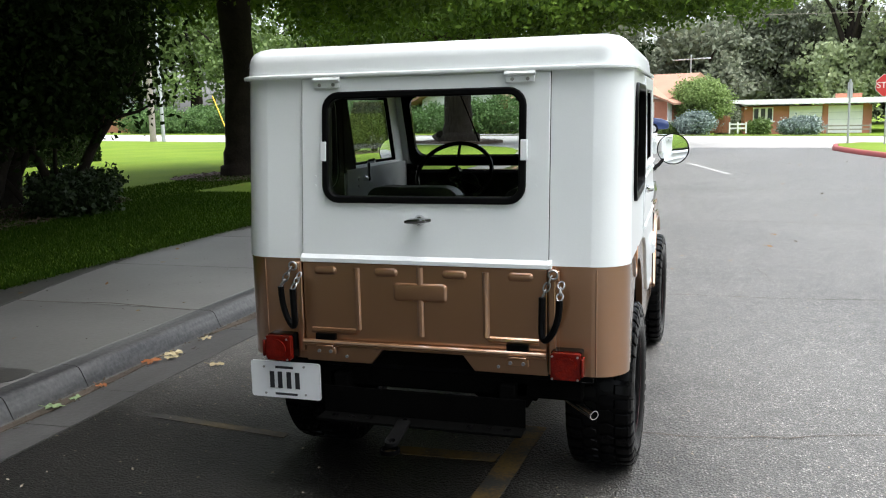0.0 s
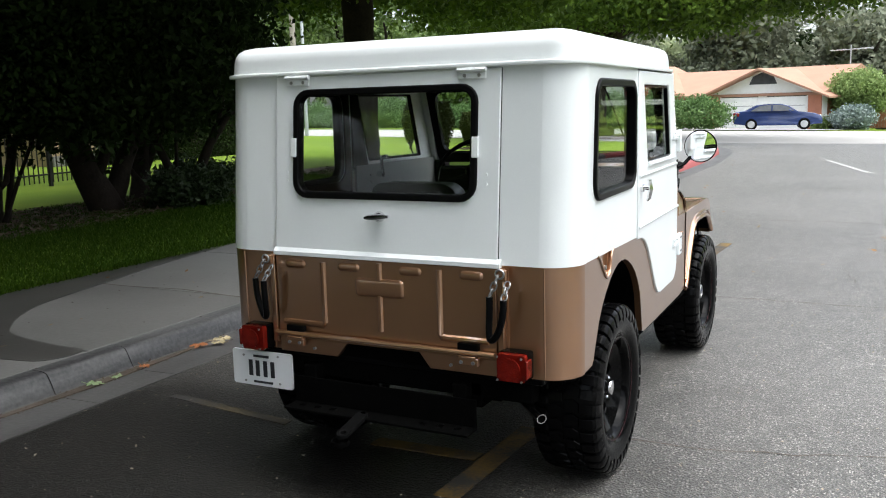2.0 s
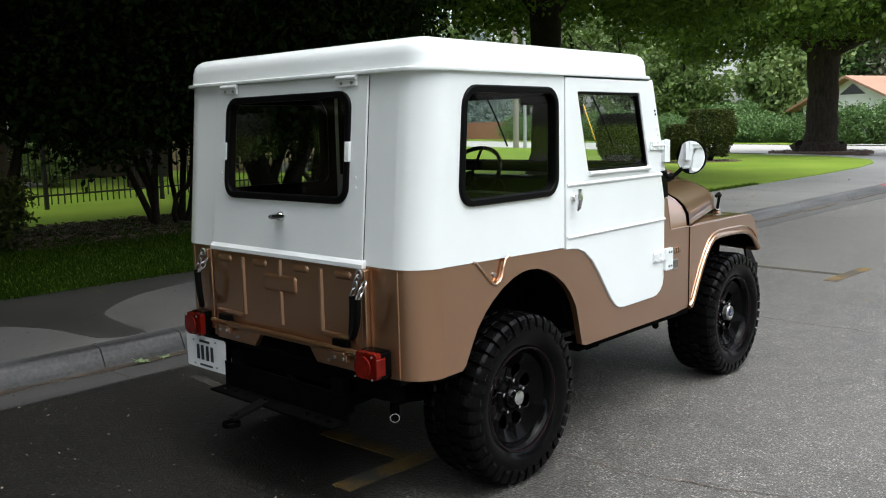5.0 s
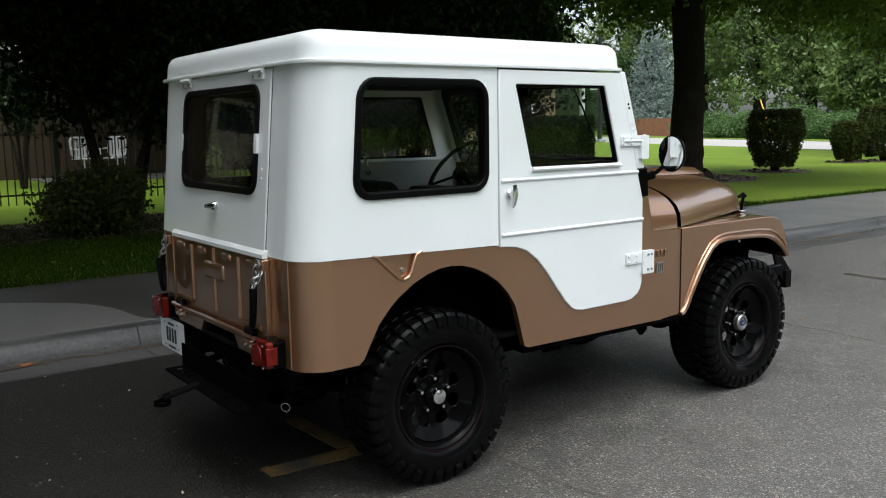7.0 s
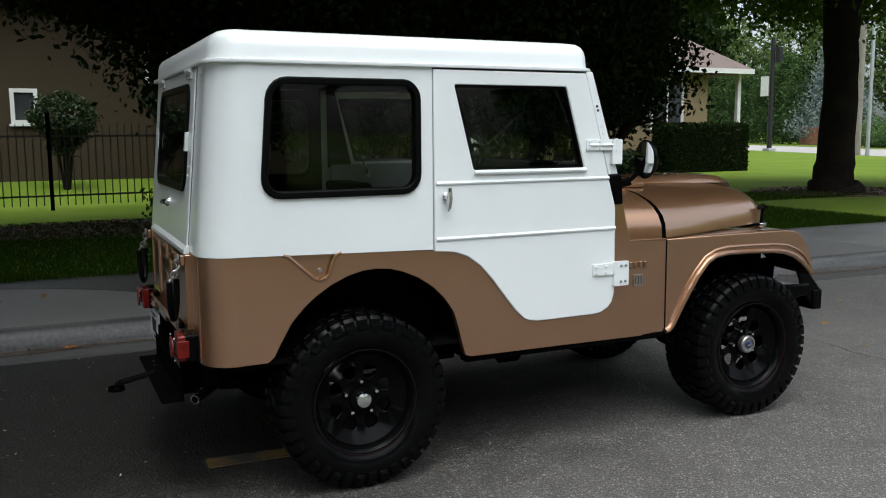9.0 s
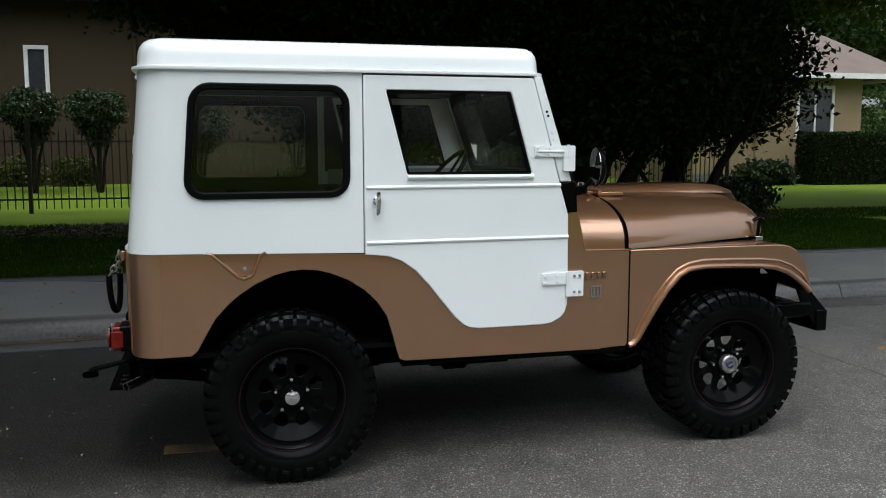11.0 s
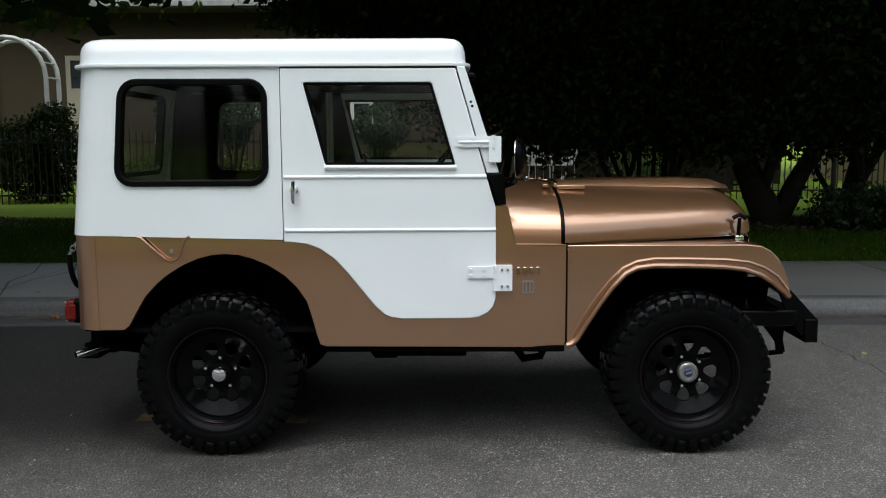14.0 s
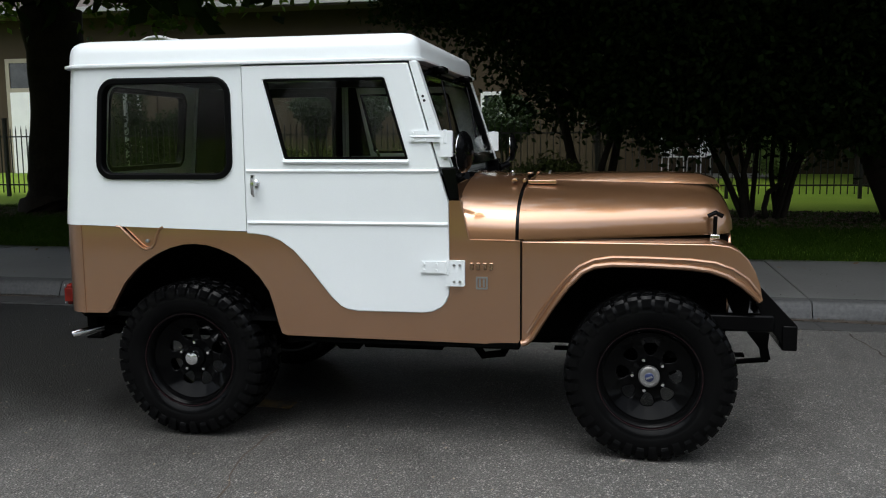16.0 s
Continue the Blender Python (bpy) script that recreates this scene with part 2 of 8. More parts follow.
BARK = material("bark", (0.012, 0.010, 0.008), (0.03, 0.024, 0.019), rough=0.95, big=3, fine=22, bump=0.9, spread=0.5, spec=0.1)
BARK_PALE = material("maple_bark", (0.018, 0.014, 0.011), (0.052, 0.042, 0.033), rough=0.95, big=3, fine=18, bump=1.0, spread=0.5, spec=0.1, stretch=(4.0, 4.0, 0.6))
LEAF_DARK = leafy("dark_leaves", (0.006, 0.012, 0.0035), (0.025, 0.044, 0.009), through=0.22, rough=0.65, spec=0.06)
LEAF_MAPLE = leafy("maple_leaves", (0.020, 0.048, 0.008), (0.13, 0.20, 0.025), through=0.45, spec=0.15)
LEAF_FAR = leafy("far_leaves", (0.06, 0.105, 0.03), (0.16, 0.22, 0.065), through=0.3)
# distance haze is put into this leaf colour as extra paleness
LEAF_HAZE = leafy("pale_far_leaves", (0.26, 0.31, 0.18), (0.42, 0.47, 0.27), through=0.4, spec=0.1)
LEAF_CONIFER = leafy("green_conifer_sprays", (0.030, 0.062, 0.020), (0.075, 0.125, 0.036), through=0.2, spec=0.1)
# needles for far trees, also paled for haze
LEAF_PINE = leafy("pine_needles", (0.11, 0.130, 0.088), (0.19, 0.20, 0.14), through=0.25, spec=0.1)
LEAF_SPRUCE = leafy("blue_spruce_needles", (0.13, 0.17, 0.15), (0.22, 0.27, 0.25), through=0.15)
LEAF_JUNIPER = leafy("juniper_sprays", (0.05, 0.10, 0.03), (0.12, 0.20, 0.06), through=0.25)
LEAF_BOX = leafy("boxwood_leaves", (0.014, 0.026, 0.009), (0.036, 0.058, 0.02), through=0.2)
LEAF_HEDGE = leafy("bright_garden_leaves", (0.13, 0.19, 0.06), (0.27, 0.35, 0.13), through=0.3, spec=0.1)
LEAF_CLIP = leafy("clipped_olive_leaves", (0.022, 0.032, 0.008), (0.075, 0.088, 0.020), through=0.2, spec=0.1)
IRON = material("black_iron", (0.003, 0.003, 0.003), (0.006, 0.006, 0.006), rough=0.5, big=10, fine=80)
CREAM = material("cream_stucco", (0.30, 0.232, 0.128), (0.25, 0.192, 0.105), rough=0.92, big=0.8, fine=60, bump=0.25)
# tan stucco with the shade of trees and eaves put into its colour
SHADED_STUCCO = material("tan_stucco", (0.042, 0.028, 0.0120), (0.033, 0.022, 0.0092), rough=0.92, big=0.6, fine=60, bump=0.25)
TRIMWHITE = material("white_trim", (0.74, 0.74, 0.72), (0.66, 0.66, 0.64), rough=0.5, big=3, fine=60)
BEIGE = material("beige_trim", (0.30, 0.265, 0.20), (0.25, 0.22, 0.165), rough=0.6, big=3, fine=60)
SHINGLE = material("brown_shingle", (0.115, 0.086, 0.073), (0.160, 0.120, 0.102), rough=0.9, big=2, fine=30, bump=0.4, spread=0.6)
DARKSHINGLE = material("dark_brown_shingle", (0.045, 0.036, 0.030), (0.070, 0.056, 0.047), rough=0.9, big=2, fine=30, bump=0.4, spread=0.6)
TERRACOTTA = material("orange_shingle", (0.32, 0.178, 0.118), (0.26, 0.142, 0.094), rough=0.9, big=1, fine=14, bump=0.3, spread=0.6)
BRICKWALL = material("orange_brick", (0.44, 0.185, 0.115), (0.33, 0.14, 0.088), rough=0.9, big=1, fine=10, bump=0.2)
DARKPANE = material("dark_window", (0.02, 0.022, 0.025), (0.05, 0.055, 0.06), rough=0.08, spec=0.8)
WOOD = material("cedar_boards", (0.30, 0.13, 0.07), (0.22, 0.09, 0.05), rough=0.85, big=1.5, fine=30, bump=0.3)
POLEWOOD = material("weathered_pole", (0.28, 0.25, 0.21), (0.20, 0.18, 0.15), rough=0.9, big=3, fine=40, bump=0.3)
GALV = material("galvanised_steel", (0.48, 0.49, 0.50), (0.40, 0.41, 0.42), rough=0.5, metal=0.7, big=6, fine=60)
NAVY = material("navy_car_paint", (0.018, 0.032, 0.11), (0.014, 0.026, 0.09), rough=0.25, coat=0.8, metal=0.2)
CARWHITE = material("white_car_paint", (0.78, 0.79, 0.80), (0.72, 0.73, 0.74), rough=0.25, coat=0.8)
FALLEN = leafy("fallen_leaves", (0.30, 0.24, 0.10), (0.22, 0.10, 0.04), through=0.1)
STOPRED = material("stop_red", (0.55, 0.03, 0.03), rough=0.5)


# ---- mesh helpers ----
def finish(name, bm, mat, parent=None, label="", smooth=35, bevel=0.0, segments=2):
    bmesh.ops.recalc_face_normals(bm, faces=bm.faces)
    me = bpy.data.meshes.new(name)
    bm.to_mesh(me)
    bm.free()
    me.materials.append(mat)
    if smooth:
        me.polygons.foreach_set("use_smooth", [True] * len(me.polygons))
        me.set_sharp_from_angle(angle=radians(smooth))
    ob = new(name, me)
    if bevel:
        b = ob.modifiers.new("bevel", "BEVEL")
        b.width, b.segments, b.limit_method, b.angle_limit = bevel, segments, "ANGLE", radians(40)
        b.harden_normals = False
    if parent:
        ob.parent = parent
    if label:
        ob["label"] = label
    return ob


def part(name, bm, mat, parent, label="", smooth=35, bevel=0.0, segments=2):
    return finish(name, bm, mat, parent, label, smooth, bevel, segments)


def thing(name, m=Matrix(), label="", category="", group="", kind=""):
    e = new(name)
    e.empty_display_size = 0.2
    e.matrix_world = m
    return tagged(e, label, category, group, kind)


def solo(name, bm, mat, label, category, group="", kind="", smooth=35, bevel=0.0):
    return tagged(finish(name, bm, mat, None, "", smooth, bevel), label, category, group, kind)


def again(ob, parent, m, name=None):
    o = new(name or ob.name.split(".")[0], ob.data)
    o.parent = parent
    o.matrix_basis = m
    for md in ob.modifiers:
        b = o.modifiers.new("bevel", "BEVEL")
        b.width, b.segments, b.limit_method, b.angle_limit = md.width, md.segments, md.limit_method, md.angle_limit
    if "label" in ob:
        o["label"] = ob["label"]
    return o


def B():
    return bmesh.new()


def box(bm, c, s, m=None):
    r = bmesh.ops.create_cube(bm, size=1.0)["verts"]
    mm = (m or Matrix()) @ Matrix.Translation(c) @ Matrix.Diagonal((*s, 1))
    bmesh.ops.transform(bm, matrix=mm, verts=r)
    return bm


def span(bm, x0, x1, y0, y1, z0, z1, m=None):
    return box(bm, ((x0 + x1) / 2, (y0 + y1) / 2, (z0 + z1) / 2), (abs(x1 - x0), abs(y1 - y0), abs(z1 - z0)), m)


def tube(bm, pts, r, n=8, closed=False, caps=True):
    """A round bar along pts; r is one radius or one for each point."""
    pts = [Vector(p) for p in pts]
    k = len(pts)
    rs = [r] * k if isinstance(r, (int, float)) else list(r)
    rings, side = [], None
    for i, p in enumerate(pts):
        a = pts[(i - 1) % k] if closed or i else p
        b = pts[(i + 1) % k] if closed or i < k - 1 else p
        d = (b - a).normalized()
        if side is None:
            side = d.orthogonal().normalized()
        side = (side - d * side.dot(d)).normalized()
        up = d.cross(side)
        rings.append([bm.verts.new(p + rs[i] * (math.cos(2 * math.pi * j / n) * side + math.sin(2 * math.pi * j / n) * up)) for j in range(n)])
    for i in range(k if closed else k - 1):
        a, b = rings[i], rings[(i + 1) % k]
        for j in range(n):
            bm.faces.new((a[j], a[(j + 1) % n], b[(j + 1) % n], b[j]))
    if caps and not closed:
        bm.faces.new(rings[0][::-1])
        bm.faces.new(rings[-1])
    return bm


def lathe(bm, profile, n=48, axis="x", centre=(0, 0, 0), close=False):
    """Turn (radius, along) points about an axis."""
    rings = []
    for r, a in profile:
        ring = []
        for j in range(n):
            c, s = math.cos(2 * math.pi * j / n) * r, math.sin(2 * math.pi * j / n) * r
            p = {"x": (a, c, s), "y": (c, a, s), "z": (c, s, a)}[axis]
            ring.append(bm.verts.new(Vector(p) + Vector(centre)))
        rings.append(ring)
    pairs = list(zip(rings, rings[1:])) + ([(rings[-1], rings[0])] if close else [])
    for a, b in pairs:
        for j in range(n):
            bm.faces.new((a[j], a[(j + 1) % n], b[(j + 1) % n], b[j]))
    if not close:
        if profile[0][0] > 0.0005:
            bm.faces.new(rings[0])
        if profile[-1][0] > 0.0005:
            bm.faces.new(rings[-1])
    return bm


def rounded(x0, x1, y0, y1, r, n=5, skew0=0.0, skew1=0.0):
    """A rounded rectangle as a loop; skew moves the upper corners."""
    out = []
    for cx, cy, a in ((x1 - r, y0 + r, -90), (x1 - r, y1 - r, 0), (x0 + r, y1 - r, 90), (x0 + r, y0 + r, 180)):
        for i in range(n + 1):
            t = radians(a + 90 * i / n)
            x, y = cx + r * math.cos(t), cy + r * math.sin(t)
            f = (y - y0) / (y1 - y0)
            out.append((x + (skew1 if cx > (x0 + x1) / 2 else skew0) * f, y))
    return out


def softened(pts, r, n=4):
    """The polygon with its corners rounded."""
    out = []
    k = len(pts)
    for i in range(k):
        p, a, b = Vector(pts[i]), Vector(pts[i - 1]), Vector(pts[(i + 1) % k])
        da, db = (a - p), (b - p)
        q = min(r, da.length * 0.45, db.length * 0.45)
        s, e = p + da.normalized() * q, p + db.normalized() * q
        for j in range(n + 1):
            t = j / n
            out.append(tuple((1 - t) ** 2 * s + 2 * t * (1 - t) * p + t * t * e))
    return out


def sheet(outer, holes, w0, w1, fn, cuts=()):
    """A plate of flat outline with holes, from depth w0 to w1, carried into space by fn(u, v, w)."""
    flat = bmesh.new()
    for loop in (outer, *holes):
        vs = [flat.verts.new((p[0], p[1], 0)) for p in loop]
        for a, b in zip(vs, vs[1:] + vs[:1]):
            flat.edges.new((a, b))
    bmesh.ops.triangle_fill(flat, use_beauty=True, use_dissolve=False, edges=flat.edges[:], normal=(0, 0, 1))
    for c in cuts:
        bmesh.ops.bisect_plane(flat, geom=flat.verts[:] + flat.edges[:] + flat.faces[:], plane_co=(c, 0, 0), plane_no=(1, 0, 0))
    bm = bmesh.new()
    flat.verts.index_update()
    lo = [bm.verts.new(fn(v.co.x, v.co.y, w0)) for v in flat.verts]
    hi = [bm.verts.new(fn(v.co.x, v.co.y, w1)) for v in flat.verts]
    for f in flat.faces:
        ix = [v.index for v in f.verts]
        bm.faces.new([lo[i] for i in ix])
        bm.faces.new([hi[i] for i in reversed(ix)])
    for e in flat.edges:
        if len(e.link_faces) == 1:
            i, j = e.verts[0].index, e.verts[1].index
            bm.faces.new((lo[i], lo[j], hi[j], hi[i]))
    flat.free()
    return bm


def ring_sheet(outer, inner, w0, w1, fn):
    return sheet(outer, [inner], w0, w1, fn)


def grown(loop, d):
    """A loop pushed outwards by d, edge by edge."""
    k = len(loop)
    area = sum(loop[i][0] * loop[(i + 1) % k][1] - loop[(i + 1) % k][0] * loop[i][1] for i in range(k))
    s = 1 if area > 0 else -1
    out = []
    for i in range(k):
        p, a, b = Vector(loop[i]), Vector(loop[i - 1]), Vector(loop[(i + 1) % k])
        u, v = (p - a).normalized(), (b - p).normalized()
        n1, n2 = Vector((u.y, -u.x)) * s, Vector((v.y, -v.x)) * s
        m = n1 + n2
        out.append(tuple(p + m * (2 * d / max(0.5, m.length_squared))))
    return out


def loft(bm, rings, close_ring=True, caps=True):
    vs = [[bm.verts.new(p) for p in r] for r in rings]
    n = len(vs[0])
    for a, b in zip(vs, vs[1:]):
        for j in range(n if close_ring else n - 1):
            bm.faces.new((a[j], a[(j + 1) % n], b[(j + 1) % n], b[j]))
    if caps and close_ring:
        bm.faces.new(vs[0][::-1])
        bm.faces.new(vs[-1])
    return bm


def fast_mesh(name, verts, faces, mat, parent=None, smooth=False):
    """A mesh from numpy arrays of corners and equal-sided faces."""
    me = bpy.data.meshes.new(name)
    nv, nf, k = len(verts), len(faces), faces.shape[1]
    me.vertices.add(nv)
    me.vertices.foreach_set("co", np.ascontiguousarray(verts, dtype=np.float32).ravel())
    me.loops.add(nf * k)
    me.loops.foreach_set("vertex_index", np.ascontiguousarray(faces, dtype=np.int32).ravel())
    me.polygons.add(nf)
    me.polygons.foreach_set("loop_start", np.arange(0, nf * k, k, dtype=np.int32))
    me.update(calc_edges=True)
    me.materials.append(mat)
    ob = new(name, me)
    if parent:
        ob.parent = parent
    return ob


# ---- the parked off-roader ----
# Its own axes: x to its right, y ahead from the tailgate, z up from the road.
CX, CY = -1.037, 3.24
jeep = thing("off_roader", pose(CX - 0.02, CY, 0) @ Matrix.Diagonal((1.0264, 1, 1, 1)), "copper vintage off-roader with a white hardtop, parked at the kerb", "car")
RC, FLAT, Y0 = 0.125, 0.631, 0.032                    # corner radius of the tub, half width of its flat rear


def half(y):
    return 0.757 - 0.028 * y


def lean(y, z):
    """The hardtop's rear leans forward, less and less along its sides."""
    return 0.066 * max(0.0, z - 0.976) / 0.706 * min(1.0, max(0.0, 1 - (y - 0.12) / 0.8))


def wrap(u, z, w):
    """Along the skin from the middle of the rear (u = 0) round the corner and forward; w inwards."""
    s, a = (1, u) if u >= 0 else (-1, -u)
    if a <= FLAT:
        return (s * a, Y0 + w + lean(0, z), z)
    if a <= FLAT + RC * math.pi / 2:
        t = (a - FLAT) / RC
        return (s * (FLAT + (RC - w) * math.sin(t)), Y0 + RC - (RC - w) * math.cos(t) + lean(0, z), z)
    y = a - FLAT - RC * math.pi / 2 + RC + Y0
    return (s * (half(y) - w), y + lean(y, z), z)


def U(y):
    return y - RC - Y0 + FLAT + RC * math.pi / 2


ARC = [FLAT + RC * math.pi / 2 * i / 8 for i in range(9)]


def right(u, z, w):
    """On the right flank: u is the way ahead, w outwards from the skin."""
    return (half(u) + w, u, z)


def left(u, z, w):
    return (-half(u) - w, u, z)


def rear(u, z, w):
    """On the rear: w outwards."""
    return (u, 0.014 - w, z)


def topside(flank):
    """The flank of the hardtop, which leans at its rear."""
    def on(u, z, w):
        x, y, zz = flank(u, z, w)
        return (x, y + lean(u, z), zz)
    return on


def up_gate(u, z, w):
    """On the leaning liftgate: w outwards."""
    return (u, 0.026 - w + lean(0, z), z)


def leaned(bm):
    """Parts built against the plane y = 0 are carried onto the liftgate."""
    for v in bm.verts:
        v.co.y += 0.026 + lean(0, v.co.z)
    return bm


ARCH = [(0.262, 0.567), (0.285, 0.585), (0.309, 0.629), (0.357, 0.711), (0.41, 0.768), (0.451, 0.802), (0.52, 0.846), (0.59, 0.876), (0.65, 0.891), (0.705, 0.895),
        (0.765, 0.89), (0.82, 0.875), (0.89, 0.845), (0.959, 0.799), (1.01, 0.748), (1.052, 0.686), (1.072, 0.62), (1.09, 0.549), (1.106, 0.497), (1.13, 0.488)]
DOORCUT = [(1.869, 0.725), (1.867, 0.695), (1.856, 0.666), (1.831, 0.637), (1.797, 0.619), (1.755, 0.612), (1.46, 0.612), (1.42, 0.618), (1.38, 0.636), (1.337, 0.675), (1.285, 0.74),
           (1.23, 0.811), (1.17, 0.878), (1.111, 0.921), (1.055, 0.942), (1.01, 0.948)]
NOTCH = [(0.545, 0.968), (0.537, 0.958), (0.523, 0.925), (0.512, 0.892), (0.497, 0.874), (0.472, 0.866), (0.448, 0.876), (0.35, 0.968)]
tub_outline = [(u, z) for u, z in
               [(0.480, 0.975), (0.480, 0.565), (FLAT, 0.565), (FLAT + RC * 1.57, 0.566)] + [(U(y), z) for y, z in ARCH] +
               [(U(y), z) for y, z in ((2.16, 0.476), (2.172, 0.50), (2.172, 0.925), (1.953, 0.928), (1.914, 1.096), (1.868, 1.096))] +
               [(U(y), z) for y, z in DOORCUT] + [(U(y), z) for y, z in [(0.962, 0.951)] + NOTCH] + [(FLAT + RC * 1.57, 0.974)]]
for s in (1, -1):
    part("tub_side", sheet([(s * u, z) for u, z in tub_outline], [], 0.0, 0.028, wrap, [s * a for a in ARC]), COPPER, jeep, "copper painted tub side with a round wheel arch", bevel=0.004)
    flank = right if s > 0 else left
    part("notch_gusset", sheet([(0.36, 0.972), (0.455, 0.872), (0.51, 0.88), (0.545, 0.972)], [], -0.022, -0.012, flank), COPPER, jeep)
    for nm, line in (("notch_bead", [(0.33, 0.9715), (0.35, 0.968), (0.448, 0.876), (0.472, 0.866), (0.497, 0.874), (0.512, 0.892), (0.523, 0.925), (0.537, 0.958), (0.56, 0.970)]),):
        part(nm, tube(B(), [flank(y, z, 0.001) for y, z in line], 0.007, 8), COPPER, jeep)
    b = lathe(B(), [(0.0001, -0.012), (0.009, -0.012), (0.009, -0.003), (0.0001, -0.001)], 12, "x", (0, 0, 0))
    bmesh.ops.transform(b, matrix=Matrix.Translation((s * half(0.475), 0.475, 0.905)) @ (Matrix() if s > 0 else Matrix.Rotation(math.pi, 4, "Z")), verts=b.verts)
    part("notch_bolt", b, STEEL, jeep)
    # wheel-arch liner and belt rail
    inner = [(y, z) for y, z in ARCH[2:-1]]
    b = B()
    loft(b, [[(s * (half(y) - 0.02), y, z + 0.004), (s * 0.46, y, z + 0.004), (s * 0.46, y, z + 0.02), (s * (half(y) - 0.02), y, z + 0.02)] for y, z in inner])
    part("wheel_arch_liner", b, UNDER, jeep)
    # corner seam strips on the rear
    part("seam_bead", tube(B(), [(s * 0.650, Y0 + 0.001, 0.57), (s * 0.650, Y0 + 0.001, 0.968)], 0.0035, 6), COPPER, jeep)
    part("gate_post", span(B(), s * 0.483, s * 0.508, 0.008, 0.05, 0.60, 0.965), COPPER, jeep, bevel=0.004)
    part("gate_seam", span(B(), s * 0.512, s * 0.518, 0.0285, 0.05, 0.57, 0.965), COPPER, jeep)

# tailgate with pressed beads
gate = part("tailgate", span(B(), -0.478, 0.478, 0.014, 0.045, 0.635, 0.965), COPPER, jeep, "copper tailgate with pressed ribs", bevel=0.004)


def pressed(x0, x1, z0, z1, r, h):
    """A raised panel with a soft rolled edge on the tailgate."""
    rings = []
    for d, w in ((0.0, -0.004), (0.0, 0.003), (0.0015, 0.4 * h), (0.004, 0.75 * h), (0.008, 0.94 * h), (0.0125, h)):
        rings.append([rear(u, v, w) for u, v in rounded(x0 + d, x1 - d, z0 + d, z1 - d, max(0.002, r - d))])
    return loft(B(), rings)


def bead(pts, r=0.014):
    b = tube(B(), [(x, 0.0, z) for x, z in pts], r, 10)
    bmesh.ops.transform(b, matrix=Matrix.Translation((0, 0.018, 0)) @ Matrix.Diagonal((1, 1.0, 1, 1)), verts=b.verts)
    part("rib", b, COPPER, gate)


for s in (1, -1):
    bead([(s * 0.253, 0.947), (s * 0.253, 0.700), (s * 0.263, 0.690), (s * 0.448, 0.690)])
    for c in (0.382, 0.134):
        part("rib", pressed(s * c - 0.047, s * c + 0.047, 0.917, 0.950, 0.0160, 0.009), COPPER, gate, smooth=70)
bead([(0, 0.957), (0, 0.89)])
bead([(0, 0.83), (0, 0.687)])
part("emblem_plate", pressed(-0.105, 0.105, 0.824, 0.895, 0.016, 0.009), COPPER, gate, smooth=70)
b = tube(B(), [(-0.478, -0.006, 0.648), (0.478, -0.006, 0.648)], 0.010, 10)
tube(b, [(-0.478, 0.002, 0.634), (0.478, 0.002, 0.634)], 0.008, 8)
part("gate_hinge_rod", b, COPPER, jeep)
for x in (-0.385, 0.372):
    b = span(B(), x - 0.042, x + 0.042, -0.014, 0.004, 0.600, 0.628)
    span(b, x - 0.034, x + 0.034, -0.02, 0.0, 0.628, 0.637)
    hg = part("gate_hinge", b, COPPER, jeep, bevel=0.003)
    part("hinge_slot", span(B(), x - 0.040, x + 0.040, -0.010, 0.012, 0.657, 0.682), BLACK, jeep)
    for d in (-0.024, 0.024):
        part("hinge_bolt", tube(B(), [(x + d, -0.02, 0.613), (x + d, -0.013, 0.613)], 0.007, 8), STEEL, hg)
# lower rear sill with the black notch in its middle
sill = [(-0.478, 0.636), (-0.478, 0.562), (-0.205, 0.562), (-0.152, 0.632), (-0.152, 0.636)]
for s in (1, -1):
    part("rear_sill", sheet([(s * u, z) for u, z in sill], [], -0.03, -0.004, rear), COPPER, jeep, bevel=0.003)
part("rear_cross_member", span(B(), -0.60, 0.60, 0.05, 0.11, 0.46, 0.638), UNDER, jeep, bevel=0.008)
part("tub_underlip", span(B(), -0.64, 0.64, 0.045, 0.12, 0.535, 0.562), BLACK, jeep, bevel=0.006)
for s in (1, -1):
    part("drain_bolt", tube(B(), [(s * 0.30, -0.006, 0.592), (s * 0.30, 0.004, 0.592)], 0.006, 8), STEEL, jeep)

# tail lamps
for s in (1, -1):
    x = 0.552 if s > 0 else -0.574
    lamp = part("tail_lamp", sheet(rounded(x - 0.056, x + 0.056, 0.566, 0.672, 0.01), [], -0.018, 0.030, rear), BLACK, jeep, "square red tail lamp", bevel=0.006)
    part("lens", sheet(rounded(x - 0.053, x + 0.053, 0.569, 0.669, 0.01), [], 0.026, 0.056, rear), REDLENS, lamp, bevel=0.008)
    b = lathe(B(), [(0.042, -0.0), (0.042, 0.006), (0.036, 0.0065), (0.034, 0.003), (0.0001, 0.006)], 28, "y", (x, -0.064, 0.619))
    part("lens_ring", b, REDLENS, lamp)
    part("side_marker", span(B(), x + s * 0.055, x + s * 0.064, -0.05, -0.004, 0.585, 0.652), REDLENS, lamp, bevel=0.003)
    for dx in (-0.045, 0.045):
        for dz in (-0.042, 0.042):
            part("lens_screw", tube(B(), [(x + dx, -0.059, 0.619 + dz), (x + dx, -0.055, 0.619 + dz)], 0.004, 8), STEEL, lamp)

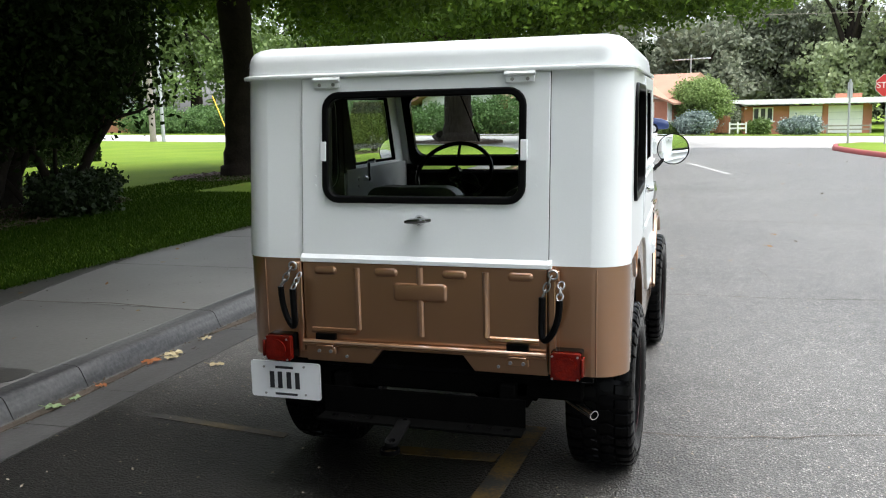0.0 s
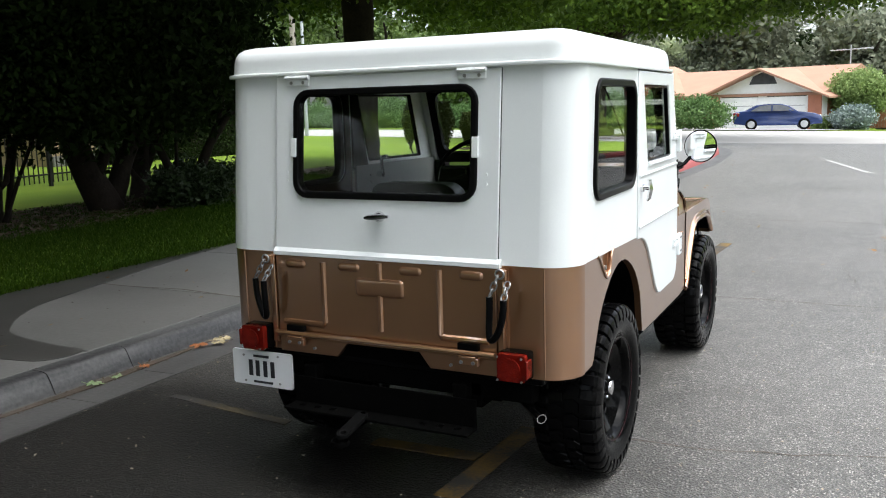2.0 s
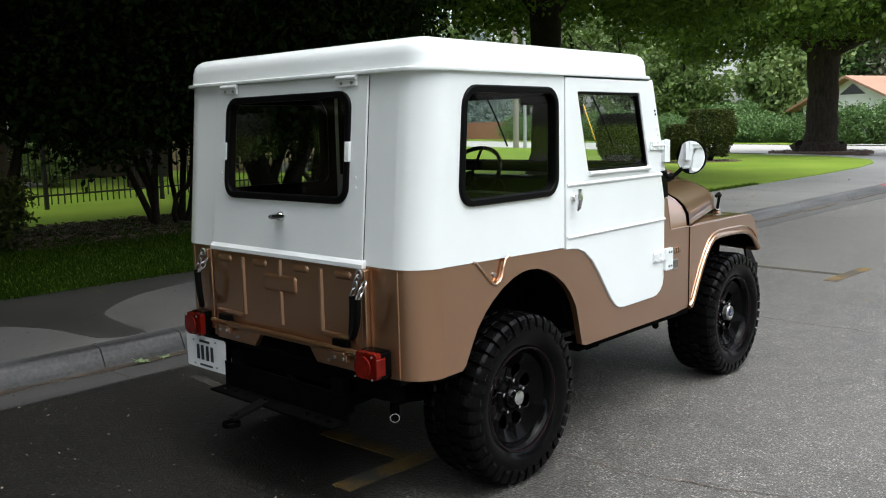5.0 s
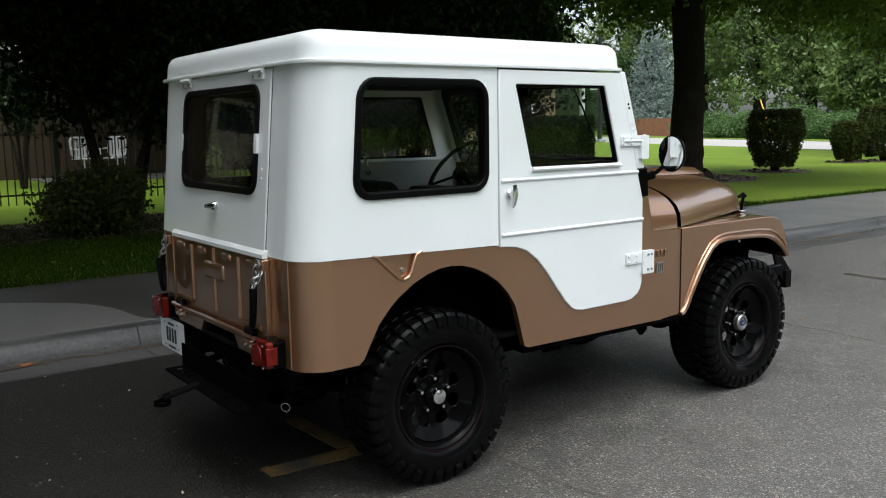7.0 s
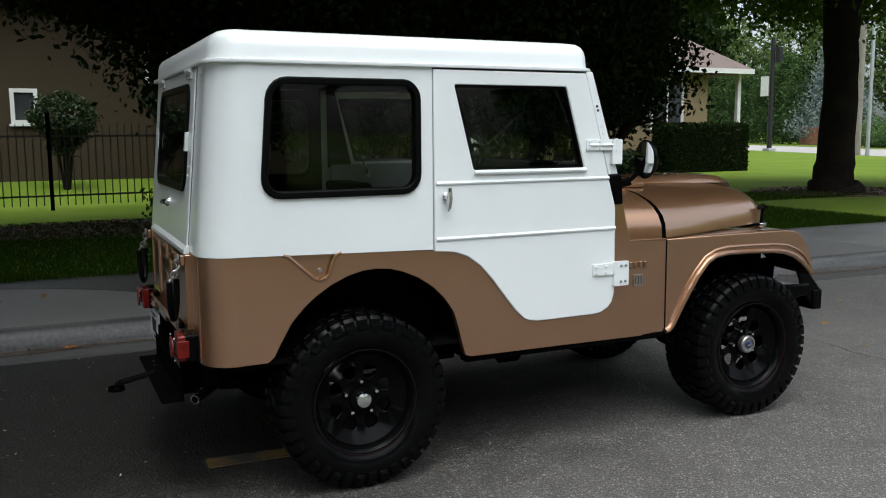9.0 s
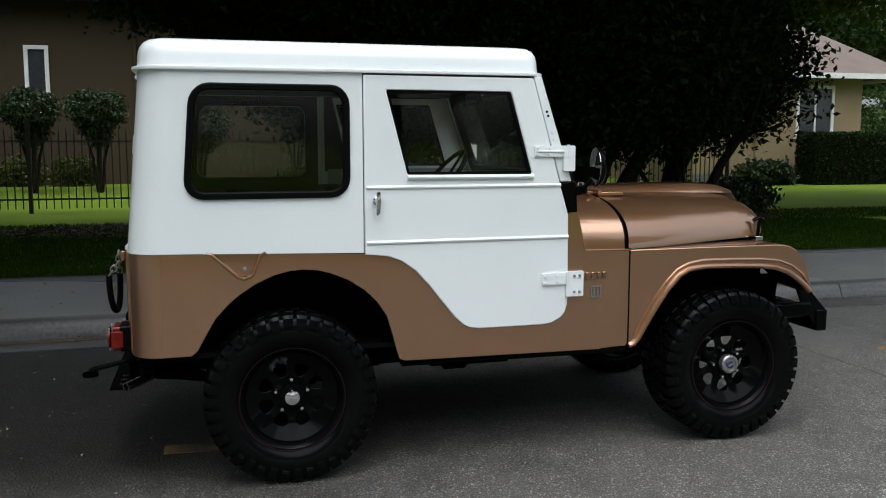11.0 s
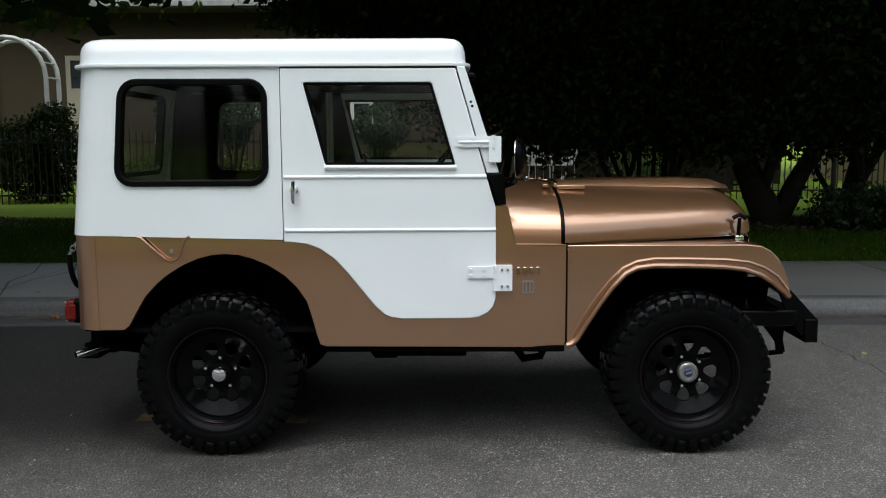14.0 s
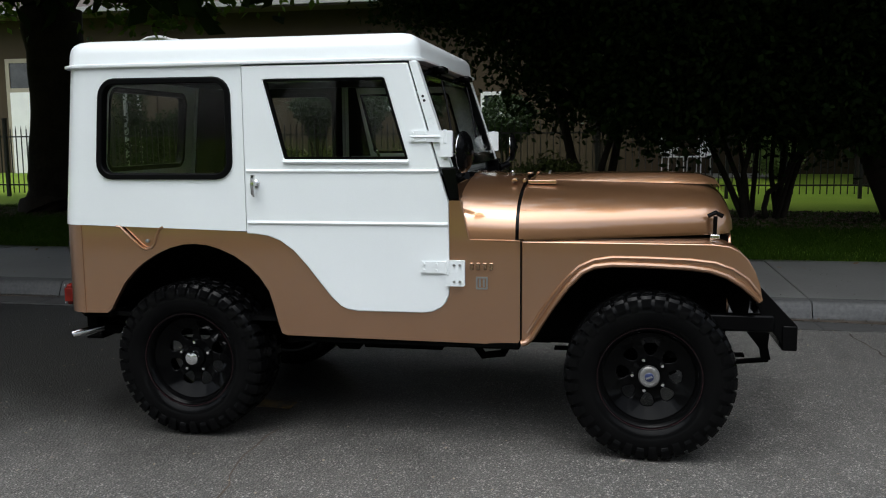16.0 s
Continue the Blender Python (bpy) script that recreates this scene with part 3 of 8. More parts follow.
# number plate, blanked to bars
plate = part("number_plate", sheet(rounded(-0.728, -0.424, 0.394, 0.547, 0.012), [], -0.004, 0.004, rear), PLATEWHITE, jeep, "white number plate with dark bars", bevel=0.0015)
for i, x in enumerate((-0.634, -0.599, -0.560, -0.523)):
    part("bar", span(B(), x - 0.0095, x + 0.0095, 0.0072, 0.0102, 0.436, 0.505), INK, plate)
part("bar", span(B(), -0.618, -0.540, 0.0072, 0.0102, 0.519, 0.529), INK, plate)
part("bar", span(B(), -0.622, -0.525, 0.0072, 0.0102, 0.407, 0.416), INK, plate)
for x, z in ((-0.668, 0.523), (-0.492, 0.531), (-0.664, 0.411), (-0.488, 0.414)):
    part("plate_bolt", tube(B(), [(x, 0.006, z), (x, 0.011, z)], 0.005, 8), STEEL, plate)
part("plate_bracket", span(B(), -0.60, -0.45, 0.022, 0.06, 0.42, 0.56), BLACK, jeep)

# gate chains in black sleeves
for s in (1, -1):
    x = s * 0.505
    eye = part("chain_eye", tube(B(), [(x + 0.016 * math.cos(a), -0.018, 0.952 + 0.016 * math.sin(a)) for a in [2 * math.pi * i / 12 for i in range(12)]], 0.004, 6, closed=True), STEEL, jeep)
    b = B()
    span(b, x - 0.02, x + 0.02, -0.01, 0.006, 0.925, 0.965)
    part("chain_anchor", b, COPPER, jeep, bevel=0.003)
    p0 = Vector((x - 0.005, -0.025, 0.945))
    p1 = Vector((x + s * -0.008, -0.04, 0.83)) if s > 0 else Vector((x - 0.03, -0.04, 0.83))
    loop = []
    spread = 0.034
    cx_ = x - 0.02 if s < 0 else x - 0.005
    for i in range(17):
        a = math.pi * i / 16
        zz = 0.868 - 0.155 * math.sin(a) ** 0.9
        loop.append((cx_ - spread * math.cos(a) - (0.022 if s > 0 else -0.020) * math.sin(a) ** 2, -0.020 - 0.036 * (0.5 - 0.5 * math.cos(a)), zz))
    part("chain_sleeve", tube(B(), loop, 0.0125, 10), SEAL, jeep, "black rubber chain sleeve")
    ends = (loop[0], loop[-1])
    tops = ((x - 0.006, -0.02, 0.945), (x + 0.03, -0.018, 0.925))
    for e, tp in zip(ends, tops):
        e, tp = Vector(e), Vector(tp)
        n = 3
        for i in range(n):
            c = e.lerp(tp, (i + 0.5) / n)
            d = (tp - e) / n
            q = d.to_track_quat("Z", "Y").to_matrix().to_4x4()
            turn = Matrix.Rotation(math.pi / 2 * (i % 2), 4, "Z")
            ring = [Matrix.Translation(c) @ q @ turn @ Vector((0.011 * math.cos(a), 0, d.length * 0.68 * math.sin(a))) for a in [2 * math.pi * k / 12 for k in range(12)]]
            part("chain_link", tube(B(), ring, 0.0032, 6, closed=True), STEEL, jeep)

# ---- hardtop ----
ZB, ZT = 0.976, 1.682                       # foot and drip of the hardtop
hard = part("hardtop_rear", span(B(), -0.6, 0.6, 0.10, 0.13, 1.677, 1.690), WHITE, jeep, "glossy white hardtop shell")
SW = rounded(0.238, 0.897, 1.190, 1.628, 0.075)
for s in (1, -1):
    win = [(s * U(y), z) for y, z in grown(SW, -0.012)]
    out = [(s * u, z) for u, z in ((0.483, ZB), (FLAT, ZB), (FLAT + RC * 1.57, ZB), (U(0.956), 0.955), (U(0.956), ZT), (FLAT + RC * 1.57, ZT), (FLAT, ZT), (0.483, ZT))]
    part("hardtop_side", sheet(out, [win], -0.004, 0.026, wrap, [s * a for a in ARC]), WHITE, hard, bevel=0.004)
    flank = right if s > 0 else left
    wnd = part("side_window", ring_sheet(grown(SW, 0.006), grown(SW, -0.022), -0.03, 0.016, topside(flank)), SEAL, jeep, "side window in a black rubber seal", bevel=0.006, segments=3)
    pn = part("pane", sheet(grown(SW, -0.02), [], -0.010, -0.005, topside(flank)), GLASS, wnd, smooth=0)
    pn.visible_shadow = False
    # door
    door_out = [(0.960, 1.676), (0.960, 0.946)] + [(y, z) for y, z in ((1.012, 0.942), (1.057, 0.936), (1.114, 0.915), (1.174, 0.872), (1.234, 0.806), (1.289, 0.735),
                (1.341, 0.670), (1.383, 0.631), (1.42, 0.614), (1.46, 0.608), (1.755, 0.608), (1.797, 0.614), (1.832, 0.632), (1.857, 0.661), (1.867, 0.692), (1.869, 0.725))] + [(1.866, 1.09), (1.822, 1.235), (1.694, 1.676)]
    DQ = [(1.053, 1.618), (1.142, 1.272), (1.695, 1.270), (1.594, 1.618)]
    DW = softened(DQ, 0.012)
    door = part("door", sheet(door_out, [DW], -0.018, 0.010, flank), WHITE, jeep, "white door with a slanted window", bevel=0.004)
    part("door_ledge", tube(B(), [flank(1.142, 1.263, 0.014), flank(1.698, 1.261, 0.014)], 0.010, 8), WHITE, door)
    fr = part("window_channel", ring_sheet(grown(DQ, 0.004), grown(DQ, -0.012), -0.016, 0.002, flank), BLACK, door)
    pn = part("pane", sheet(grown(DQ, -0.008), [], -0.010, -0.006, flank), GLASS, door, smooth=0)
    pn.visible_shadow = False
    for z, y1 in ((1.222, 1.826), (0.995, 1.866)):
        b = tube(B(), [flank(0.968, z, 0.008), flank(y1, z, 0.008)], 0.009, 8)
        part("door_ridge", b, WHITE, door)
    # outside handle
    b = lathe(B(), [(0.0001, 0.0), (0.018, 0.0), (0.018, 0.012), (0.012, 0.018), (0.010, 0.036), (0.0001, 0.038)], 16, "x")
    bmesh.ops.transform(b, matrix=Matrix.Translation(flank(1.010, 1.168, 0.009)) @ (Matrix() if s > 0 else Matrix.Rotation(math.pi, 4, "Z")), verts=b.verts)
    hd = part("door_handle", b, CHROME, door, "chrome door handle")
    part("grip", tube(B(), [flank(1.012, 1.205, 0.045), flank(1.012, 1.165, 0.050), flank(1.010, 1.125, 0.044), flank(1.010, 1.112, 0.036)], [0.009, 0.011, 0.009, 0.005], 8), CHROME, hd)
    # strap hinges
    for nm, (ya, yb, z0, z1, yc, z2, z3) in (("upper", (1.700, 1.86, 1.345, 1.392, 1.888, 1.282, 1.392)), ("lower", (1.745, 1.868, 0.784, 0.836, 1.938, 0.730, 0.842))):
        hg = part("door_hinge", sheet(rounded(ya, yb, z0, z1, 0.006), [], 0.010, 0.018, flank), WHITE, door, "white strap hinge", bevel=0.002)
        part("hinge_leaf", sheet(rounded(yb - 0.012 if nm == "lower" else 1.835, yc, z2, z3, 0.006), [], 0.008 if nm == "lower" else 0.004, 0.024, flank), WHITE, jeep, bevel=0.003)
        part("hinge_pin", tube(B(), [flank(yb - 0.004, z0 - 0.004, 0.02), flank(yb - 0.004, z1 + 0.004, 0.02)], 0.008, 8), WHITE, hg)
        pts = [(ya + 0.016, (z0 + z1) / 2 + d) for d in (-0.014, 0.014)] + [(ya + 0.07, (z0 + z1) / 2 + d) for d in (-0.014, 0.014)]
        if nm == "upper":
            part("hinge_rib", tube(B(), [flank(ya + 0.01, 1.368, 0.019), flank(yb - 0.01, 1.368, 0.019)], 0.006, 6), WHITE, hg)
        for y, z in pts + ([(yb + 0.025, z2 + 0.02), (yb + 0.05, z2 + 0.02), (yb + 0.025, z3 - 0.02), (yb + 0.05, z3 - 0.02)] if nm == "lower" else []):
            part("bolt", tube(B(), [flank(y, z, 0.015), flank(y, z, 0.025 if y < yb else 0.029)], 0.006, 8), WHITE if y < yb else STEEL, hg)
    # windscreen pillar
    pil = [(1.698, 1.684), (1.733, 1.684), (1.880, 1.236), (1.828, 1.236)]
    pl_ = part("pillar", sheet(pil, [], -0.05, 0.004, flank), WHITE, jeep, bevel=0.004)
    for f in (0.33, 0.37):
        y, z = 1.733 + (1.880 - 1.733) * f - 0.018, 1.684 - 0.448 * f
        part("pillar_hole", tube(B(), [flank(y - 0.004, z, 0.002), flank(y - 0.004, z, 0.0052)], 0.006, 8), BLACK, pl_)
    for f in (0.52, 0.59):
        y, z = 1.733 + (1.880 - 1.733) * f - 0.022, 1.684 - 0.448 * f
        part("rivet", tube(B(), [flank(y, z, 0.003), flank(y, z, 0.008)], 0.007, 8), WHITE, pl_)
    # black foot of the windscreen frame and its knuckle
    part("windscreen_foot", sheet([(1.834, 1.232), (1.900, 1.240), (1.912, 1.100), (1.875, 1.100)], [], -0.09, 0.006, flank), BLACK, jeep, bevel=0.006)
    part("foot_knuckle", tube(B(), [flank(1.90, 1.185, -0.03), flank(1.945, 1.205, 0.012)], 0.020, 10), BLACK, jeep)

# liftgate
LW = rounded(-0.388, 0.392, 1.203, 1.620, 0.062)
lift = part("liftgate", sheet([(-0.480, 0.985), (0.480, 0.985), (0.480, 1.676), (-0.480, 1.676)], [grown(LW, -0.012)], -0.024, 0.006, up_gate), WHITE, jeep, "white top-hinged liftgate with a wide window", bevel=0.003)
part("window_seal", ring_sheet(grown(LW, 0.005), grown(LW, -0.022), -0.026, 0.017, up_gate), SEAL, lift, bevel=0.006, segments=3)
pn = part("pane", sheet(grown(LW, -0.02), [], 0.004, 0.009, up_gate), GLASS, lift, smooth=0)
pn.visible_shadow = False
for x in (-0.386, 0.390):
    part("seal_clip", leaned(span(B(), x - 0.012, x + 0.012, -0.0195, -0.006, 1.36, 1.435)), WHITE, lift, bevel=0.002)
b = B()
loft(b, [[(x, 0.004, 0.966), (x, -0.019, 0.966), (x, -0.019, 0.982), (x, -0.008, 0.996), (x, 0.004, 0.998)] for x in (-0.484, 0.494)])
part("drip_flange", leaned(b), WHITE, lift, bevel=0.002)
for x in (-0.373, 0.373):
    hg = part("lift_hinge", leaned(span(B(), x - 0.052, x + 0.052, -0.014, -0.004, 1.640, 1.666)), WHITE, lift, bevel=0.002)
    part("hinge_barrel", leaned(tube(B(), [(x - 0.055, -0.016, 1.672), (x + 0.055, -0.016, 1.672)], 0.009, 8)), WHITE, hg)
    for d in (-0.028, 0.028):
        part("hinge_screw", leaned(tube(B(), [(x + d, -0.017, 1.652), (x + d, -0.013, 1.652)], 0.007, 8)), STEEL, hg)
for x in (-0.425, 0.432):
    for z in (1.265, 1.30):
        part("rivet", leaned(tube(B(), [(x, -0.009, z), (x, -0.005, z)], 0.006, 8)), WHITE, lift)
b = lathe(B(), [(0.0001, 0.0), (0.021, 0.0), (0.021, -0.008), (0.014, -0.02), (0.0001, -0.022)], 18, "y", (0.0, -0.006, 1.135))
hd = part("lift_handle", leaned(b), CHROME, lift, "chrome turn handle")
part("grip", leaned(tube(B(), [(-0.052, -0.030, 1.131), (-0.03, -0.034, 1.134), (0.0, -0.036, 1.136), (0.03, -0.034, 1.138), (0.050, -0.030, 1.139)], [0.006, 0.011, 0.012, 0.010, 0.006], 8)), CHROME, hd)
for s in (1, -1):
    part("lift_jamb", leaned(span(B(), s * 0.4805, s * 0.4825, 0.0, 0.02, 0.98, 1.676)), SEAL, jeep)

# roof cap
def roof_ring(d, z, n=7):
    out = []
    y0, y1 = 0.094 + d, 1.738 - d
    for sx, yy, a0 in ((1, y0, -90), (1, y1, 0), (-1, y1, 90), (-1, y0, 180)):
        r = max(0.03, (0.105 if yy == y0 else 0.075) - d)
        hw = half(yy) - 0.004 - d
        cx, cy = sx * (hw - r), (y0 + r if yy == y0 else y1 - r)
        for i in range(n + 1):
            t = radians(a0 + 90 * i / n)
            out.append((cx + r * math.cos(t), cy + r * math.sin(t), z))
    return out


def dip(ring):
    """The roof rises a little to the front."""
    return [(x, y, z + 0.003 * max(0, y)) for x, y, z in ring]


b = B()
loft(b, [dip(roof_ring(d, z)) for d, z in ((0.02, 1.680), (-0.020, 1.680), (-0.022, 1.686), (-0.020, 1.693), (-0.002, 1.697), (0.000, 1.708), (0.003, 1.743), (0.010, 1.767), (0.023, 1.785),
                                    (0.045, 1.797), (0.082, 1.805), (0.16, 1.811), (0.30, 1.817), (0.50, 1.821), (0.66, 1.823))])
part("roof", b, WHITE, jeep, "rounded white roof cap with a drip rail", smooth=50)
part("headliner", span(B(), -0.68, 0.68, 0.13, 1.69, 1.660, 1.676), LINING_AND_SHADE, jeep, "dark cloth headliner")
# dark sheets added over the white inner walls in place of cabin shade
for s in (1, -1):
    flank = right if s > 0 else left
    part("side_lining", sheet([(0.17, 1.0), (0.945, 1.0), (0.945, 1.66), (0.17, 1.66)], [grown(SW, 0.004)], -0.040, -0.031, topside(flank)), LINING_AND_SHADE, jeep, "dark sheet added for the unlit side wall")
    part("corner_lining", sheet([(s * 0.50, 1.0), (s * U(0.20), 1.0), (s * U(0.20), 1.66), (s * 0.50, 1.66)], [], 0.031, 0.037, wrap, [s * q for q in ARC]), LINING_AND_SHADE, jeep, "dark sheet added for the unlit rear corner")
    part("door_frame_lining", sheet([(0.985, 1.66), (0.985, 1.24), (1.12, 1.24), (1.03, 1.655), (1.66, 1.655), (1.66, 1.66)], [], -0.030, -0.020, flank), LINING_AND_SHADE, jeep)
for y in (0.35, 0.72, 1.09, 1.42):
    for s in (1, -1):
        part("roof_rivet", lathe(B(), [(0.010, 0.0), (0.010, 0.003), (0.006, 0.006), (0.0001, 0.007)], 10, "z", (s * (half(y) - 0.098), y, 1.800)), WHITE, jeep)

# windscreen frame, leaning back with the pillars
def screen(u, v, w):
    """u across, v up the screen, w ahead of it."""
    t = v / 0.472
    return (u, 1.865 - 0.150 * t + w, 1.225 + 0.448 * t + 0.3 * w)


SC = rounded(-0.66, 0.66, 0.0, 0.472, 0.05)
SO = rounded(-0.615, 0.615, 0.06, 0.425, 0.06)
fr = part("windscreen_frame", ring_sheet(SC, SO, -0.02, 0.016, screen), BLACK, jeep, "black windscreen frame", bevel=0.004)
pn = part("pane", sheet(grown(SO, 0.008), [], -0.004, 0.001, screen), GLASS, fr, smooth=0)
pn.visible_shadow = False
for x in (-0.34, 0.34):
    w = part("wiper", tube(B(), [screen(x, 0.455, 0.035), screen(x + 0.05, 0.30, 0.03), screen(x + 0.10, 0.14, 0.012)], 0.005, 6), BLACK, fr)
    part("wiper_motor", span(B(), x - 0.05, x + 0.05, 1.73, 1.79, 1.655, 1.685), BLACK, fr, bevel=0.01)
# ---- cowl, hood, front ----
def hood_section(y, z0, z1, b, n=18, e=2.7, lift_=0.012):
    out = []
    for i in range(n + 1):
        t = math.pi * i / n
        c, s = math.cos(t), math.sin(t)
        x = b * math.copysign(abs(c) ** (2 / e), c)
        z = z0 + (z1 - z0) * abs(s) ** (2 / e)
        out.append((x, y, z + lift_ * max(0, 1 - (x / (0.5 * b)) ** 2) if s > 0.3 else z))
    return out


def hb(y):
    return 0.700 - 0.292 * (y - 2.177)


def hood_top(y):
    return 1.162 - 0.020 * max(0, y - 2.2) / 0.8


# cowl between the door and the hood
b = B()
loft(b, [hood_section(y, 0.925, z1, bb) for y, z1, bb in ((1.885, 1.184, 0.698), (2.0, 1.174, 0.697), (2.150, 1.166, 0.694))], close_ring=False)
loft(b, [hood_section(y, 0.925, z1 - 0.02, bb - 0.02) for y, z1, bb in ((1.885, 1.184, 0.698), (2.150, 1.166, 0.694))], close_ring=False)
cowl = part("cowl", b, COPPER, jeep, "copper cowl under the windscreen", smooth=50)
b = B()
b.faces.new([b.verts.new(p) for p in hood_section(1.886, 0.60, 1.182, 0.69)])
part("firewall", b, BLACK, jeep)
part("cowl_gap", loft(B(), [hood_section(y, 0.928, 1.158, 0.690) for y in (2.140, 2.185)], close_ring=False), BLACK, jeep)
for s in (1, -1):
    part("cowl_seam", tube(B(), [(s * 0.698, 1.945, 0.928), (s * 0.6975, 2.17, 0.926)], 0.004, 6), COPPER, jeep)
    part("cowl_flange", tube(B(), [(s * 0.7005, 1.916, 1.090), (s * 0.7015, 1.953, 0.930)], 0.004, 6), COPPER, jeep)

rings = []
for y, d, k in ((2.166, 0.0, 0), (2.30, 0, 0), (2.5, 0, 0), (2.7, 0, 0), (2.86, 0, 0.0), (2.94, 0.003, 0.0), (2.99, 0.014, 0.006), (3.03, 0.036, 0.018), (3.055, 0.066, 0.036), (3.068, 0.10, 0.055), (3.074, 0.17, 0.09)):
    z0 = 0.934 + 0.018 * (y - 2.166) / 0.9
    rings.append(hood_section(y, z0, hood_top(y) - d, hb(y) - k))
b = loft(B(), rings, close_ring=False)
loft(b, [[(x * 0.97, y, z - 0.012) for x, y, z in r] for r in rings[:9]], close_ring=False)
hood = part("hood", b, COPPER, jeep, "copper hood tapering to the front", smooth=50)
# raised middle of the hood
b = B()
rr = []
for y, h, wd in ((2.19, 0.007, 0.20), (2.5, 0.021, 0.19), (2.8, 0.032, 0.18), (2.95, 0.030, 0.17), (3.02, 0.010, 0.16), (3.055, -0.04, 0.15)):
    zt = hood_top(y) + 0.006
    rr.append([(-wd - 0.03, y, zt - 0.006 + min(0, h)), (-wd, y, zt + h), (-wd * 0.5, y, zt + h + 0.006), (0, y, zt + h + 0.008), (wd * 0.5, y, zt + h + 0.006), (wd, y, zt + h), (wd + 0.03, y, zt - 0.006 + min(0, h))])
loft(b, rr, close_ring=False)
part("hood_bulge", b, COPPER, hood, smooth=60)
for s in (1, -1):
    # hood rear hinge and latch
    b = span(B(), s * 0.30, s * 0.40, 2.10, 2.125, 1.162, 1.174)
    tube(b, [(s * 0.29, 2.158, 1.168), (s * 0.41, 2.158, 1.168)], 0.010, 8)
    part("hood_hinge", b, COPPER, jeep, bevel=0.002)
    part("hinge_strap", span(B(), s * 0.33, s * 0.37, 2.17, 2.30, 1.150, 1.166), COPPER, hood, bevel=0.003)
    lx, ly = s * 0.474, 2.985
    b = tube(B(), [(lx, ly, 0.935), (lx + s * 0.012, ly, 1.02)], 0.009, 8)
    tube(b, [(lx + s * 0.004, ly - 0.03, 1.020), (lx + s * 0.010, ly, 1.036), (lx + s * 0.004, ly + 0.03, 1.020)], 0.010, 8)
    part("hood_latch", b, BLACK, jeep, "black hood latch")
    part("latch_bracket", span(B(), lx - 0.02, lx + 0.02, ly - 0.02, ly + 0.02, 0.922, 0.942), CHROME, jeep, bevel=0.003)
part("cowl_knob", lathe(B(), [(0.012, 0), (0.012, 0.01), (0.006, 0.016), (0.0001, 0.018)], 10, "z", (0.02, 2.06, 1.181)), CHROME, jeep)
b = tube(B(), [(-0.03, 2.235, 1.172), (-0.03, 2.245, 1.194), (0.03, 2.245, 1.194), (0.03, 2.235, 1.172)], 0.004, 6)
part("hood_catch", b, STEEL, hood)

# front fenders
LIP = [(2.178, 0.484), (2.20, 0.490), (2.225, 0.515), (2.26, 0.575), (2.314, 0.658), (2.37, 0.735), (2.43, 0.798), (2.48, 0.824), (2.555, 0.834), (2.70, 0.832), (2.86, 0.826), (2.95, 0.815), (3.02, 0.792), (3.08, 0.755), (3.125, 0.718), (3.152, 0.690)]
TOPL = [(3.160, 0.700), (3.150, 0.755), (3.130, 0.810), (3.102, 0.858), (3.066, 0.894), (3.026, 0.914), (2.96, 0.922), (2.6, 0.924), (2.178, 0.924)]


def fx(y):
    return 0.694 - 0.034 * max(0, y - 2.178)


for s in (1, -1):
    def fen(u, v, w, s=s):
        return (s * (fx(u) + w), u, v)
    fd = part("front_fender", sheet(LIP + TOPL, [], -0.012, 0.002, fen), COPPER, jeep, "copper front fender with a rolled lip", bevel=0.004)
    # flat top out to the hood, drooping at the nose
    top_line = [(2.178, 0.926), (2.6, 0.926), (2.96, 0.924), (3.026, 0.916), (3.066, 0.896), (3.102, 0.860), (3.130, 0.812), (3.150, 0.757), (3.160, 0.702)]
    b = B()
    loft(b, [[(s * (min(hb(y), 0.60) - 0.06 if y < 3.0 else s * 0 + 0.36), y, z), (s * (fx(y) - 0.03), y, z), (s * (fx(y) - 0.010), y, z - 0.004), (s * (fx(y) + 0.002), y, z - 0.018),
              (s * (fx(y) - 0.01), y, z - 0.03), (s * (min(hb(y), 0.60) - 0.06 if y < 3.0 else 0.36), y, z - 0.012)] for y, z in top_line])
    part("fender_top", b, COPPER, fd, smooth=60)
    lip = [(fen(y, z, 0.004)) for y, z in LIP]
    b = tube(B(), lip, 0.014, 10)
    part("fender_lip", b, COPPER, fd)
    part("lip_crease", tube(B(), [fen(y, z, 0.003) for y, z in [(2.205, 0.53), (2.245, 0.60), (2.30, 0.685), (2.36, 0.762), (2.42, 0.822), (2.48, 0.85), (2.555, 0.862), (2.70, 0.861), (2.87, 0.856), (2.97, 0.845), (3.04, 0.820), (3.10, 0.780), (3.148, 0.72)]], 0.007, 8), COPPER, fd)
    part("fender_seam", tube(B(), [fen(2.175, 0.49, 0.003), fen(2.175, 0.922, 0.003)], 0.0035, 6), BLACK, jeep)
    # inner apron
    part("inner_apron", span(B(), s * 0.42, s * 0.40, 2.15, 3.05, 0.45, 0.93), UNDER, jeep)
    b = B()
    loft(b, [[(s * (fx(y) - 0.012), y, z + 0.008), (s * 0.40, y, z + 0.008), (s * 0.40, y, z + 0.02), (s * (fx(y) - 0.012), y, z + 0.02)] for y, z in LIP[3:]])
    part("fender_liner", b, UNDER, fd)
